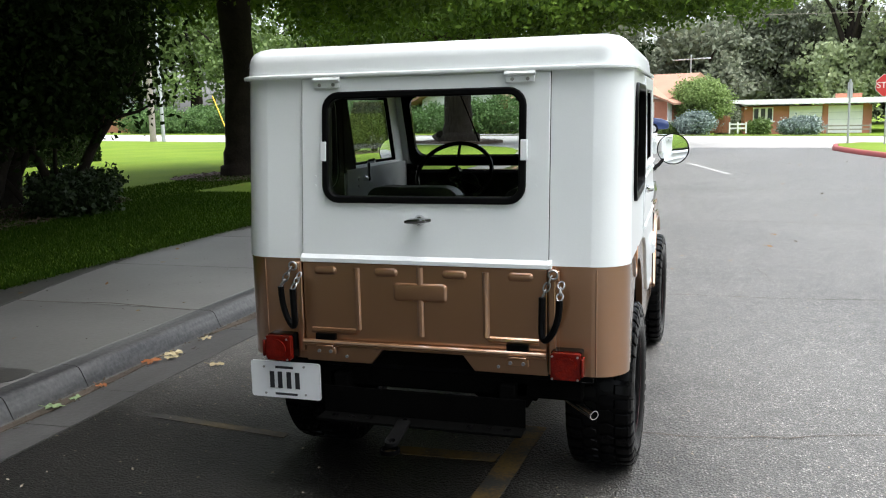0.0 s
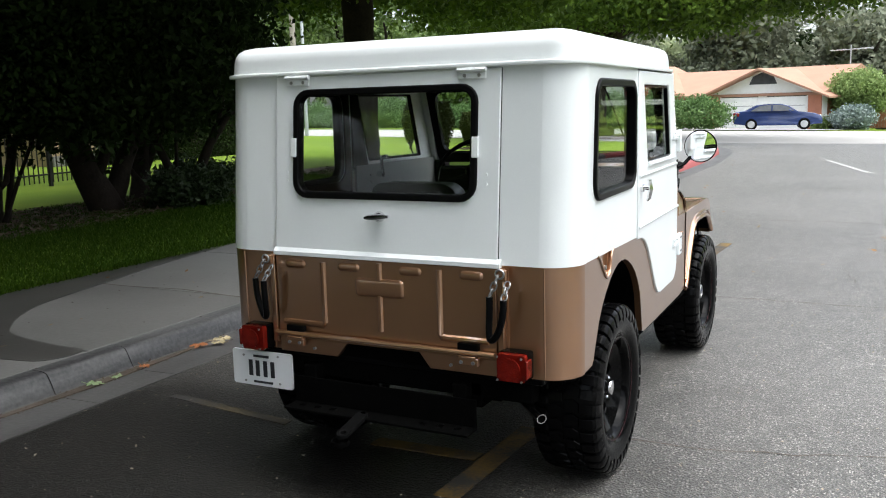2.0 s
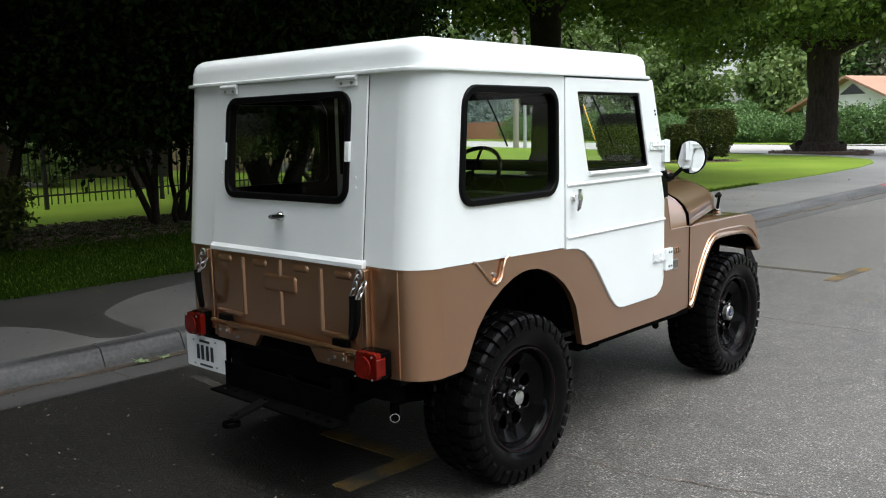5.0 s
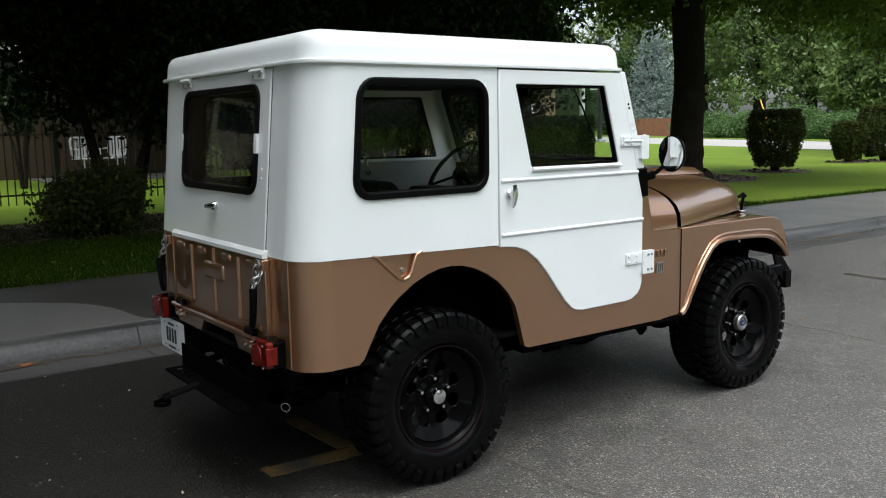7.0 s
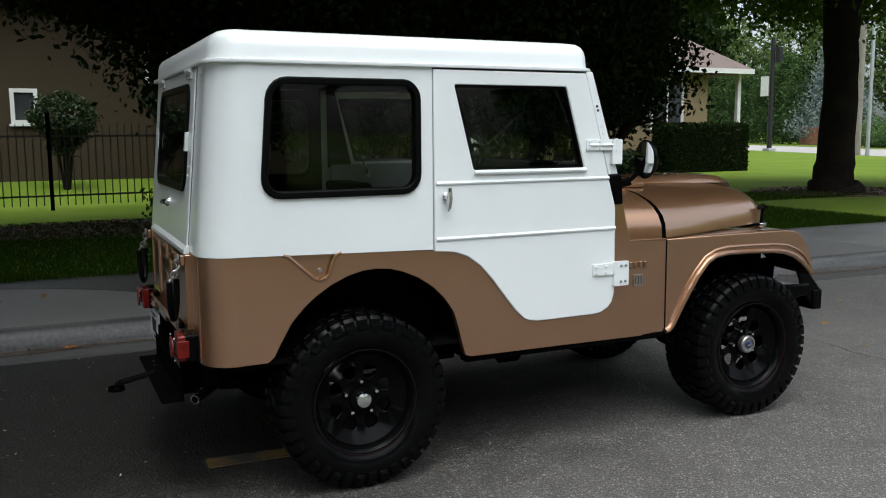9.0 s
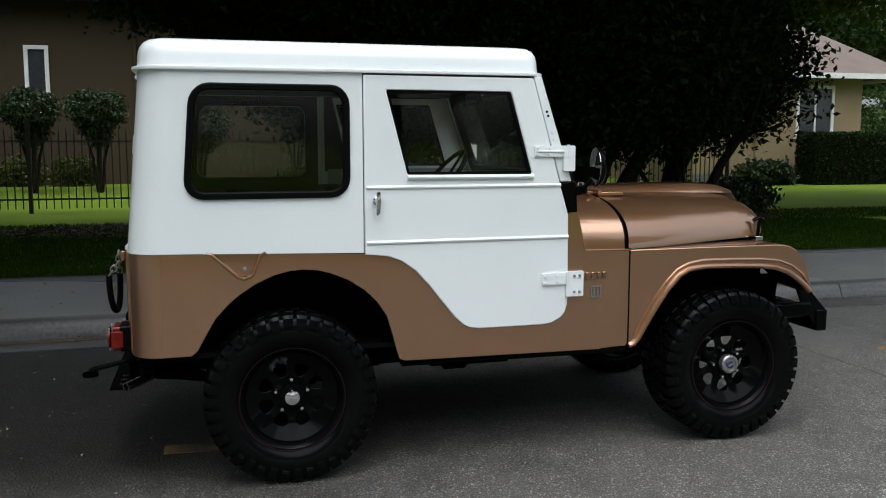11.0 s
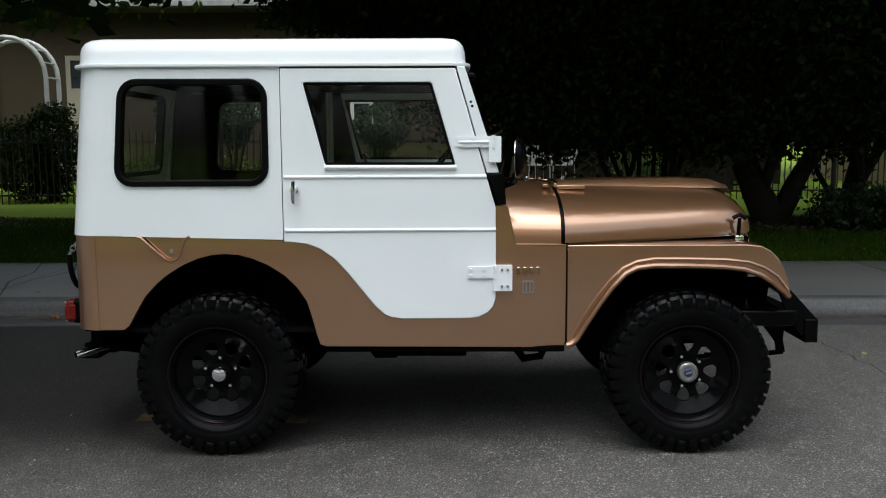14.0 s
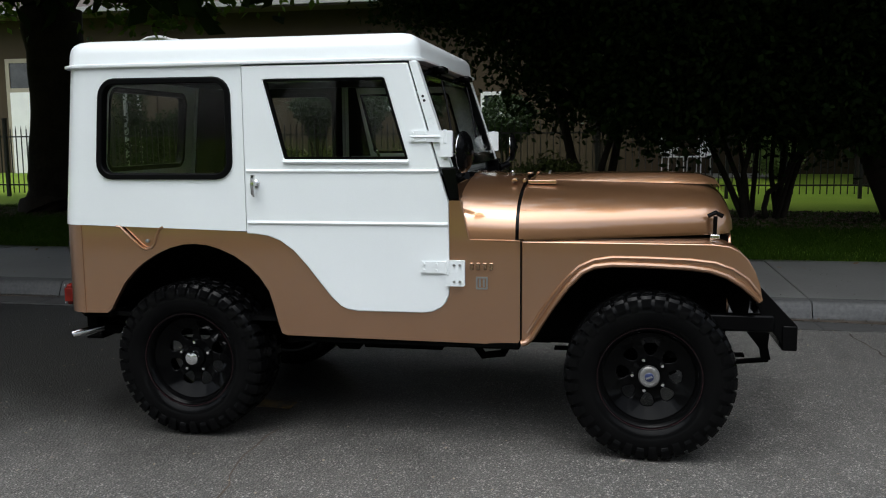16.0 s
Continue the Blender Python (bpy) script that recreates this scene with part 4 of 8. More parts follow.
# grille panel, turned away from every view but closing the nose
gr = part("grille", sheet(rounded(-0.40, 0.40, 0.56, 0.95, 0.08), [rounded(-0.21 + 0.06 * i - 0.017, -0.21 + 0.06 * i + 0.017, 0.66, 0.90, 0.016) for i in range(8)], 3.045, 3.065, lambda u, v, w: (u, w, v)), COPPER, jeep, "copper slotted grille", bevel=0.004)
for s in (1, -1):
    part("headlamp", lathe(B(), [(0.0001, 0.02), (0.05, 0.016), (0.085, 0.004), (0.09, -0.01)], 24, "y", (s * 0.31, 3.07, 0.80)), CHROME, gr)
part("radiator", span(B(), -0.36, 0.36, 2.98, 3.04, 0.55, 0.92), UNDER, jeep)
# front bumper and frame horns
bump = part("front_bumper", span(B(), -0.60, 0.60, 3.255, 3.315, 0.470, 0.577), BLACK, jeep, "black channel front bumper", bevel=0.006)
for s in (1, -1):
    part("bumper_arm", span(B(), s * 0.560, s * 0.600, 2.95, 3.225, 0.545, 0.619), BLACK, bump, bevel=0.012)
    part("frame_horn", span(B(), s * 0.33, s * 0.40, 2.95, 3.26, 0.505, 0.575), UNDER, jeep, bevel=0.006)
    part("spring_shackle", sheet([(3.138, 0.508), (3.236, 0.508), (3.231, 0.443), (3.245, 0.384), (3.205, 0.382), (3.196, 0.433)], [], 0.40, 0.42, lambda u, v, w, s=s: (s * w, u, v)), UNDER, jeep, bevel=0.003)
    part("shackle_pin", tube(B(), [(s * 0.41, 3.235, 0.384), (s * 0.41, 3.16, 0.376), (s * 0.41, 3.08, 0.366)], 0.012, 8), UNDER, jeep)
    part("bumper_gusset", sheet([(3.12, 0.735), (3.149, 0.752), (3.312, 0.578), (3.318, 0.474), (3.271, 0.474), (3.22, 0.542), (3.172, 0.612)], [], 0.575, 0.588, lambda u, v, w, s=s: (s * w, u, v)), BLACK, bump, bevel=0.003)
    part("frame_gusset", sheet([(3.03, 0.74), (3.16, 0.74), (3.147, 0.63), (3.143, 0.573), (3.087, 0.573), (3.058, 0.63)], [], 0.405, 0.42, lambda u, v, w, s=s: (s * w, u, v)), UNDER, jeep, bevel=0.003)
    part("bumper_bolt", tube(B(), [(s * 0.52, 3.22, 0.578), (s * 0.52, 3.22, 0.584)], 0.008, 8), STEEL, bump)
    # chassis
    part("chassis_rail", span(B(), s * 0.33, s * 0.40, 0.05, 3.0, 0.42, 0.52), UNDER, jeep, bevel=0.006)
    part("rocker", span(B(), s * 0.64, s * 0.70, 1.12, 2.17, 0.455, 0.486), UNDER, jeep, bevel=0.006)
    part("rocker", span(B(), s * 0.60, s * 0.725, 0.12, 0.27, 0.54, 0.572), UNDER, jeep, bevel=0.006)
    for yc in (0.66, 2.718):
        b = B()
        for k in range(4):
            lo = [(s * 0.37, yc - (0.42 - 0.07 * k) * (1 - 2 * i / 10), 0.40 - 0.012 * k - 0.055 * (1 - (1 - 2 * i / 10) ** 2)) for i in range(11)]
            for p, q in zip(lo, lo[1:]):
                span(b, p[0] - 0.025, p[0] + 0.025, p[1], q[1], (p[2] + q[2]) / 2 - 0.005, (p[2] + q[2]) / 2 + 0.005)
        part("leaf_spring", b, UNDER, jeep)
        part("shock_absorber", tube(B(), [(s * 0.33, yc + 0.08, 0.33), (s * 0.31, yc - 0.05, 0.60)], 0.026, 10), UNDER, jeep)
for yc in (0.66, 2.718):
    b = tube(B(), [(-0.62, yc, 0.355), (0.62, yc, 0.355)], 0.04, 12)
    bmesh.ops.create_uvsphere(b, u_segments=16, v_segments=10, radius=0.13, matrix=Matrix.Translation((0.12, yc, 0.355)))
    part("axle", b, UNDER, jeep)
part("gearbox", span(B(), -0.2, 0.2, 1.45, 2.3, 0.36, 0.62), UNDER, jeep, bevel=0.04)
part("skid_plate", span(B(), -0.28, 0.28, 1.35, 1.75, 0.33, 0.365), UNDER, jeep, bevel=0.01)
part("fuel_tank", span(B(), -0.55, -0.05, 1.15, 1.6, 0.40, 0.53), UNDER, jeep, bevel=0.03)
part("step_bracket", tube(B(), [(0.60, 1.30, 0.47), (0.60, 1.34, 0.42), (0.60, 1.42, 0.42), (0.60, 1.46, 0.47)], 0.018, 8), UNDER, jeep)
part("step_bracket", tube(B(), [(0.60, 1.95, 0.47), (0.60, 2.0, 0.40), (0.55, 2.08, 0.40), (0.5, 2.12, 0.47)], 0.018, 8), UNDER, jeep)
part("floor_pan", span(B(), -0.70, 0.70, 0.10, 1.95, 0.545, 0.565), BLACK, jeep)
# tow bar, hook and exhaust
b = span(B(), -0.40, 0.40, -0.09, 0.0, 0.352, 0.362)
span(b, -0.40, 0.40, -0.008, 0.0, 0.362, 0.47)
draw = part("drawbar", b, UNDER, jeep, "black angle-iron drawbar", bevel=0.002)
for s in (1, -1):
    part("drawbar_hanger", span(B(), s * 0.30, s * 0.36, 0.0, 0.07, 0.37, 0.52), UNDER, jeep, bevel=0.006)
    part("drawbar_brace", tube(B(), [(s * 0.29, 0.0, 0.38), (s * 0.36, 0.42, 0.44)], 0.018, 8), UNDER, jeep)
    for i in range(3):
        x = s * (0.20 + 0.07 * i)
        part("drawbar_hole", span(B(), x - 0.012, x + 0.012, -0.055, -0.030, 0.3615, 0.3628), BLACK, draw)
b = sheet(rounded(-0.026, 0.026, -0.20, -0.02, 0.025), [rounded(-0.012, 0.012, -0.185, -0.161, 0.0115)], 0.0, 0.014, lambda u, v, w: (-0.05 + u, v - 0.03, 0.362 + w + 0.20 * (v + 0.02)))
part("tow_tongue", b, TONGUE, jeep, "oily steel tow tongue", bevel=0.004)
part("tongue_ring", lathe(B(), [(0.030, 0.0), (0.036, 0.0), (0.036, 0.016), (0.030, 0.016)], 20, "z", (-0.05, -0.225, 0.305), close=True), UNDER, jeep)
b = lathe(B(), [(0.0150, -0.035), (0.0185, -0.035), (0.0185, 0.14), (0.0150, 0.14)], 24, "y", (0, -0.12, 0), close=True)
bmesh.ops.transform(b, matrix=pose(0.540, 0.110, 0.452, 8, 0, 45), verts=b.verts)
tip = part("exhaust_tip", b, CHROME, jeep, "short chrome exhaust tip")
b = lathe(B(), [(0.0149, -0.03), (0.0149, 0.02), (0.0001, 0.02)], 20, "y", (0, -0.119, 0))
bmesh.ops.transform(b, matrix=pose(0.540, 0.110, 0.452, 8, 0, 45), verts=b.verts)
part("sooty_bore", b, UNDER, tip, "dark inside of the pipe")
part("exhaust_pipe", tube(B(), [(0.543, 0.116, 0.452), (0.52, 0.19, 0.44), (0.50, 0.35, 0.41), (0.46, 0.5, 0.43), (0.40, 1.2, 0.42)], 0.024, 10), UNDER, jeep)

# ---- wheels ----
R, TW = 0.372, 0.135
half_prof = [(0.205, 0.105), (0.213, 0.113), (0.222, 0.114), (0.232, 0.122), (0.248, 0.1305), (0.266, 0.1355), (0.282, 0.1365), (0.298, 0.1345), (0.314, 0.129), (0.328, 0.124), (0.338, 0.118), (0.346, 0.106), (0.350, 0.06)]
prof = [(r, -x) for r, x in half_prof] + [(0.351, 0)] + half_prof[::-1]
b = lathe(B(), prof, 72, "x", close=True)
tyre_mesh = b
wheel0 = part("wheel", lathe(B(), [(0.205, -0.10), (0.212, -0.108), (0.203, -0.112), (0.195, -0.085), (0.180, -0.05), (0.178, 0.05), (0.193, 0.075), (0.197, 0.10), (0.206, 0.110), (0.212, 0.104), (0.205, 0.098), (0.188, 0.07), (0.185, -0.07)], 56, "x", close=True), BLACK, jeep, "black steel wheel on a chunky off-road tyre")
tyre = part("tyre", tyre_mesh, RUBBER, wheel0, "black mud-terrain tyre with deep lugs", smooth=30)
# separate tread blocks and shoulder lugs that wrap onto the sidewall, alike all round
NL = 38
blocks = []
STEP = 2 * math.pi / NL


def centre_block():
    """A hooked six-sided block of the two middle rows."""
    bb = B()
    shape = [(-0.031, -0.016), (-0.004, -0.027), (0.031, -0.019), (0.031, 0.010), (0.006, 0.025), (-0.031, 0.018)]
    loft(bb, [[(x * k, y * k, z - 0.5 * (y * k) ** 2 / 0.35) for x, y in shape] for k, z in ((0.99, -0.012), (0.94, 0.0045), (0.89, 0.0068))])
    return bb


def shoulder_lug(tail):
    """A lug from the tread's edge over the shoulder, ending on the sidewall at the radius tail."""
    bb = B()
    rings = []
    for r, x, w in ((0.3612, 0.068, 0.86), (0.3610, 0.098, 0.94), (0.3560, 0.119, 1.0), (0.3440, 0.1300, 1.0), (0.3270, 0.1350, 0.92), (tail, 0.1380, 0.80), (tail - 0.010, 0.1355, 0.72)):
        h = STEP * 0.375 * w
        skew = 0.05 * (0.12 - x)
        rings.append([(x, (r - d) * math.sin(q + skew / 0.35), (r - d) * math.cos(q + skew / 0.35)) if k == 0 else (x - 0.008, (r - 0.010) * math.sin(q + skew / 0.35), (r - 0.010) * math.cos(q + skew / 0.35))
                      for q, d, k in ((-h, 0.0015, 0), (-h * 0.85, 0.0, 0), (h * 0.85, 0.0, 0), (h, 0.0015, 0), (h, 0, 1), (-h, 0, 1))])
    return loft(bb, rings)


seeds = {}
for i in range(NL):
    for kind_, off, turn in (("tread_block", 0.0, 0), ("tread_block", 0.5, 180), ("long" if i % 2 else "short", 0.25, 0), ("short" if i % 2 else "long", 0.75, 180)):
        m = Matrix.Rotation((i + off) * STEP, 4, "X")
        if kind_ == "tread_block":
            m = m @ Matrix.Translation((0.0335 if turn == 0 else -0.0335, 0, 0.3545)) @ Matrix.Rotation(radians(turn), 4, "Z")
        else:
            m = m @ Matrix.Rotation(radians(turn), 4, "Z")
        if kind_ in seeds:
            blocks.append(again(seeds[kind_], wheel0, m))
        else:
            bb = centre_block() if kind_ == "tread_block" else shoulder_lug(0.300 if kind_ == "long" else 0.313)
            seeds[kind_] = part("tread_block" if kind_ == "tread_block" else "shoulder_lug", bb, RUBBER, wheel0, smooth=25)
            seeds[kind_].matrix_basis = m
            blocks.append(seeds[kind_])
# spoke disc with eight windows
def disc(u, v, w):
    r = math.hypot(u, v)
    q = min(1.0, max(0.0, (r - 0.075) / 0.075))
    x = 0.030 + 0.016 * q * q + 0.75 * max(0.0, r - 0.150)
    return (x + w, u, v)
holes = []
for i in range(8):
    a0 = 2 * math.pi * (i + 0.5) / 8
    pts = []
    for r_, da in ((0.086, -0.12), (0.083, 0.0), (0.086, 0.12), (0.104, 0.215), (0.126, 0.235), (0.137, 0.15), (0.139, 0.0), (0.137, -0.15), (0.126, -0.235), (0.104, -0.215)):
        pts.append((r_ * math.cos(a0 + da), r_ * math.sin(a0 + da)))
    holes.append(pts)
holes.append([(0.052 * math.cos(2 * math.pi * i / 20), 0.052 * math.sin(2 * math.pi * i / 20)) for i in range(20)])
rim = part("rim", sheet([(0.192 * math.cos(2 * math.pi * i / 56), 0.192 * math.sin(2 * math.pi * i / 56)) for i in range(56)], holes, 0.0, 0.008, disc), BLACK, wheel0, "glossy black spoked rim", bevel=0.0035)
hubs = part("hub", lathe(B(), [(0.076, 0.028), (0.076, 0.042), (0.052, 0.050), (0.048, 0.066), (0.0001, 0.066)], 28, "x"), BLACK, wheel0)
nuts = []
for i in range(5):
    a = 2 * math.pi * (i + 0.25) / 5
    nuts.append(part("lug_nut", lathe(B(), [(0.011, 0.036), (0.011, 0.058), (0.007, 0.066), (0.0001, 0.067)], 8, "x", (0, 0.070 * math.cos(a), 0.070 * math.sin(a))), CHROME, wheel0))
stripe = part("pinstripe", lathe(B(), [(0.2168, 0.1187), (0.2186, 0.1200), (0.2186, 0.1218), (0.2168, 0.1212)], 64, "x", close=True), REDLINE, wheel0)
cap_r = part("hub_cap", lathe(B(), [(0.034, 0.062), (0.034, 0.088), (0.030, 0.096), (0.015, 0.100), (0.0001, 0.101)], 28, "x"), CHROME, wheel0, "chrome hub cap")
base_parts = [tyre, rim, hubs, *nuts, stripe]
SHRINK = Matrix.Diagonal((0.98, 0.99, 0.99, 1))
wheel0.matrix_basis = pose(0.622, 0.655, 0.3575) @ SHRINK
spots = [("r", pose(-0.622, 0.655, 0.3575, 0, 0, 180) @ SHRINK), ("f", pose(0.598, 2.716, 0.3575, 20, 0, 0) @ SHRINK), ("f", pose(-0.598, 2.716, 0.3575, 0, 0, 180) @ SHRINK)]
lock_meshes = None
for kind_, m in spots:
    w = again(wheel0, jeep, m)
    for p in base_parts + blocks:
        again(p, w, p.matrix_basis.copy())
    if kind_ == "r":
        again(cap_r, w, Matrix())
    elif lock_meshes is None:
        l1 = part("hub_lock", lathe(B(), [(0.045, 0.060), (0.045, 0.090), (0.040, 0.096), (0.032, 0.097), (0.030, 0.090), (0.0001, 0.090)], 28, "x"), STEEL, w, "steel locking hub")
        l2 = part("lock_dial", lathe(B(), [(0.019, 0.089), (0.019, 0.096), (0.014, 0.099), (0.0001, 0.099)], 24, "x"), BLUE, w, "blue dial")
        l3 = part("dial_bar", span(B(), 0.098, 0.102, -0.014, 0.014, -0.0035, 0.0035), STEEL, w)
        lock_meshes = (l1, l2, l3)
    else:
        for p in lock_meshes:
            again(p, w, Matrix())

# ---- door mirrors ----
for s in (1, -1):
    c = Vector((s * 0.812, 1.955, 1.304)) if s > 0 else Vector((-0.80, 1.955, 1.30))
    turn = pose(*c, 0, 0, -8 * s)
    b = lathe(B(), [(0.0001, 0.030), (0.04, 0.027), (0.07, 0.016), (0.083, 0.004), (0.086, -0.008), (0.080, -0.010)], 36, "y")
    bmesh.ops.transform(b, matrix=turn, verts=b.verts)
    mr = part("door_mirror", b, BLACK, jeep, "round black door mirror")
    b = lathe(B(), [(0.0801, -0.011), (0.0801, -0.0125), (0.0001, -0.0135)], 36, "y")
    bmesh.ops.transform(b, matrix=turn, verts=b.verts)
    part("mirror_glass", b, MIRROR, mr, smooth=60)
    part("mirror_arm", tube(B(), [(s * (half(1.9) - 0.01), 1.90, 1.19), (s * 0.735, 1.935, 1.215), (c.x - s * 0.03, 1.975, 1.275), (c.x, 1.985, 1.304)], [0.013, 0.010, 0.009, 0.010], 8), BLACK, mr)

# ---- flank emblem, drawn as plain bars ----
for y in (1.957, 1.985, 2.013, 2.041):
    part("emblem_bar", sheet([(y, 0.799), (y + 0.017, 0.799), (y + 0.017, 0.831), (y, 0.831)], [], 0.0, 0.008, right), EMBLEM, jeep, bevel=0.002)
em = part("emblem_badge", ring_sheet(rounded(1.983, 2.034, 0.716, 0.770, 0.004), rounded(1.990, 2.027, 0.723, 0.763, 0.003), 0.0, 0.006, right), STEEL, jeep, "small steel badge")
for y in (2.000, 2.017):
    part("badge_bar", sheet([(y - 0.004, 0.727), (y + 0.004, 0.727), (y + 0.004, 0.759), (y - 0.004, 0.759)], [], 0.0, 0.006, right), STEEL, em)

# ---- cabin ----
for s in (1, -1):
    b = sheet(rounded(s * 0.34 - 0.235, s * 0.34 + 0.235, 0.80, 1.18, 0.08), [], 0.0, 0.11, lambda u, v, w: (u, 1.02 + w - 0.28 * (v - 0.8), v))
    seat = part("seat", b, VINYL, jeep, "black vinyl bucket seat", bevel=0.04, segments=3)
    part("cushion", span(B(), s * 0.34 - 0.235, s * 0.34 + 0.235, 1.05, 1.50, 0.72, 0.86), VINYL, seat, bevel=0.045, segments=3)
    part("seat_base", span(B(), s * 0.34 - 0.18, s * 0.34 + 0.18, 1.08, 1.45, 0.56, 0.73), BLACK, seat)
    b = span(B(), s * 0.44, s * 0.455, 0.16, 1.14, 0.56, 0.905)
    span(b, s * 0.44, s * 0.715, 0.16, 1.14, 0.905, 0.92)
    part("inner_fender", b, UNDER, jeep)
rs = part("rear_bench", span(B(), -0.42, 0.42, 0.42, 0.82, 0.84, 0.98), VINYL, jeep, "black vinyl rear bench", bevel=0.04, segments=3)
part("backrest", span(B(), -0.42, 0.42, 0.34, 0.45, 0.90, 1.165), VINYL, rs, bevel=0.05, segments=3)
dash = part("dashboard", span(B(), -0.66, 0.66, 1.80, 1.90, 0.98, 1.20), BLACK, jeep, "black dashboard", bevel=0.02)
part("instrument", lathe(B(), [(0.0001, -0.01), (0.06, -0.01), (0.066, 0.0), (0.066, 0.02)], 24, "y", (-0.30, 1.80, 1.12)), BLACK, dash)
c = Vector((-0.31, 1.56, 1.20))
tilt = Matrix.Translation(c) @ Matrix.Rotation(radians(50), 4, "X")
sw_ = part("steering_wheel", tube(B(), [tilt @ Vector((0.205 * math.cos(a), 0.205 * math.sin(a), 0)) for a in [2 * math.pi * i / 40 for i in range(40)]], 0.012, 10, closed=True), BLACK, jeep, "thin black steering wheel")
for a in (90, 210, 330):
    part("spoke", tube(B(), [tilt @ Vector((0.02 * math.cos(radians(a)), 0.02 * math.sin(radians(a)), -0.02)), tilt @ Vector((0.2 * math.cos(radians(a)), 0.2 * math.sin(radians(a)), 0))], 0.008, 8), BLACK, sw_)
part("horn_button", lathe(B(), [(0.045, -0.03), (0.045, 0.0), (0.03, 0.012), (0.0001, 0.014)], 20, "z"), BLACK, sw_).matrix_basis = tilt
part("steering_column", tube(B(), [tilt @ Vector((0, 0, -0.03)), (-0.31, 1.86, 0.92)], 0.022, 10), BLACK, jeep)
part("gear_lever", tube(B(), [(0.0, 1.62, 0.60), (0.02, 1.52, 0.92), (0.03, 1.47, 1.02)], 0.009, 8), STEEL, jeep)
part("rear_view_mirror", span(B(), 0.02, 0.22, 1.60, 1.625, 1.585, 1.635), BLACK, jeep, bevel=0.01)
part("mirror_stem", tube(B(), [(0.12, 1.625, 1.62), (0.12, 1.70, 1.665)], 0.006, 6), STEEL, jeep)
# inside of the far door: panel and window crank
part("door_card", sheet([(1.0, 1.255), (1.0, 0.97), (1.25, 0.80), (1.45, 0.66), (1.80, 0.66), (1.82, 1.255)], [], -0.034, -0.02, left), GREYPAINT, jeep)
b = tube(B(), [(-half(1.2) + 0.03, 1.20, 1.20), (-half(1.2) + 0.065, 1.20, 1.20)], 0.016, 10)
tube(b, [(-half(1.2) + 0.06, 1.20, 1.20), (-half(1.2) + 0.075, 1.17, 1.29)], 0.008, 8)
tube(b, [(-half(1.2) + 0.075, 1.17, 1.29), (-half(1.2) + 0.11, 1.17, 1.295)], 0.011, 8)
part("window_crank", b, CHROME, jeep, "chrome window crank")
for y, z in ((1.13, 1.20), (1.13, 1.165), (1.26, 1.22), (1.26, 1.185)):
    part("screw", tube(B(), [(-half(y) + 0.032, y, z), (-half(y) + 0.04, y, z)], 0.008, 8), STEEL, jeep)


# ---- ground, road, kerbs ----
def slab(outline, z0, z1):
    return sheet(outline, [], z0, z1, lambda u, v, w: (u, v, w))


def band(line, a, b):
    """The strip beside a polyline, from a to b metres to its left."""
    k = len(line)
    nrm = []
    for i in range(k):
        p, q = Vector(line[max(0, i - 1)]), Vector(line[min(k - 1, i + 1)])
        d = (q - p).normalized()
        nrm.append(Vector((-d.y, d.x)))
    lo = [tuple(Vector(p) + n * a) for p, n in zip(line, nrm)]
    hi = [tuple(Vector(p) + n * b) for p, n in zip(line, nrm)]
    return lo, hi


def strip(line, section):
    """Sweep (offset to the left, height) points along a polyline."""
    offs = [band(line, o, o)[0] for o, z in section]
    rings = [[(offs[j][i][0], offs[j][i][1], section[j][1]) for j in range(len(section))] for i in range(len(line))]
    return loft(B(), rings)


bmg = B()
g = 900
bmg.faces.new([bmg.verts.new(p) for p in ((-g, -g, -0.95), (g, -g, -0.95), (g, g, -0.95), (-g, g, -0.95))])
solo("ground", bmg, GRASS, "grass ground reaching to the horizon", "ground", kind="structure")

# the side street bends into a wider pale street that crosses at an angle
LEFTK = [(-3.44, -60), (-3.44, 19.8), (-3.50, 23.0), (-3.75, 26.5), (-4.25, 29.3), (-5.1, 31.4), (-6.3, 32.8), (-8.2, 33.9), (-12.0, 35.5), (-30.0, 42.6), (-150, 90.6)]
RIGHTK = [(6.5, -60), (6.5, 12), (5.6, 19), (4.6, 24.6), (3.75, 28.0), (3.4, 30.2), (3.6, 32.0), (4.6, 33.0), (9.0, 31.0), (40, 18.0), (90, -2.0)]
road_outline = [(x + 0.36, y) for x, y in LEFTK[:8]] + [(RIGHTK[i][0], RIGHTK[i][1]) for i in range(6, -1, -1)]
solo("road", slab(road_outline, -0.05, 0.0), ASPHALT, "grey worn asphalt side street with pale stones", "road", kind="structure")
EX, EY = Vector((0.928, -0.371)), Vector((0.371, 0.928))
O = Vector((-6.7, 33.3))


def S(u, v):
    """The crossing street's own axes: u along it to the right, v across."""
    return tuple(O + EX * u + EY * v)


solo("street", slab([S(-170, 0.2), S(95, 0.2), S(95, 12.5), S(-170, 12.5)], -0.055, -0.006), STREET, "pale sunlit crossing street", "road", kind="structure")

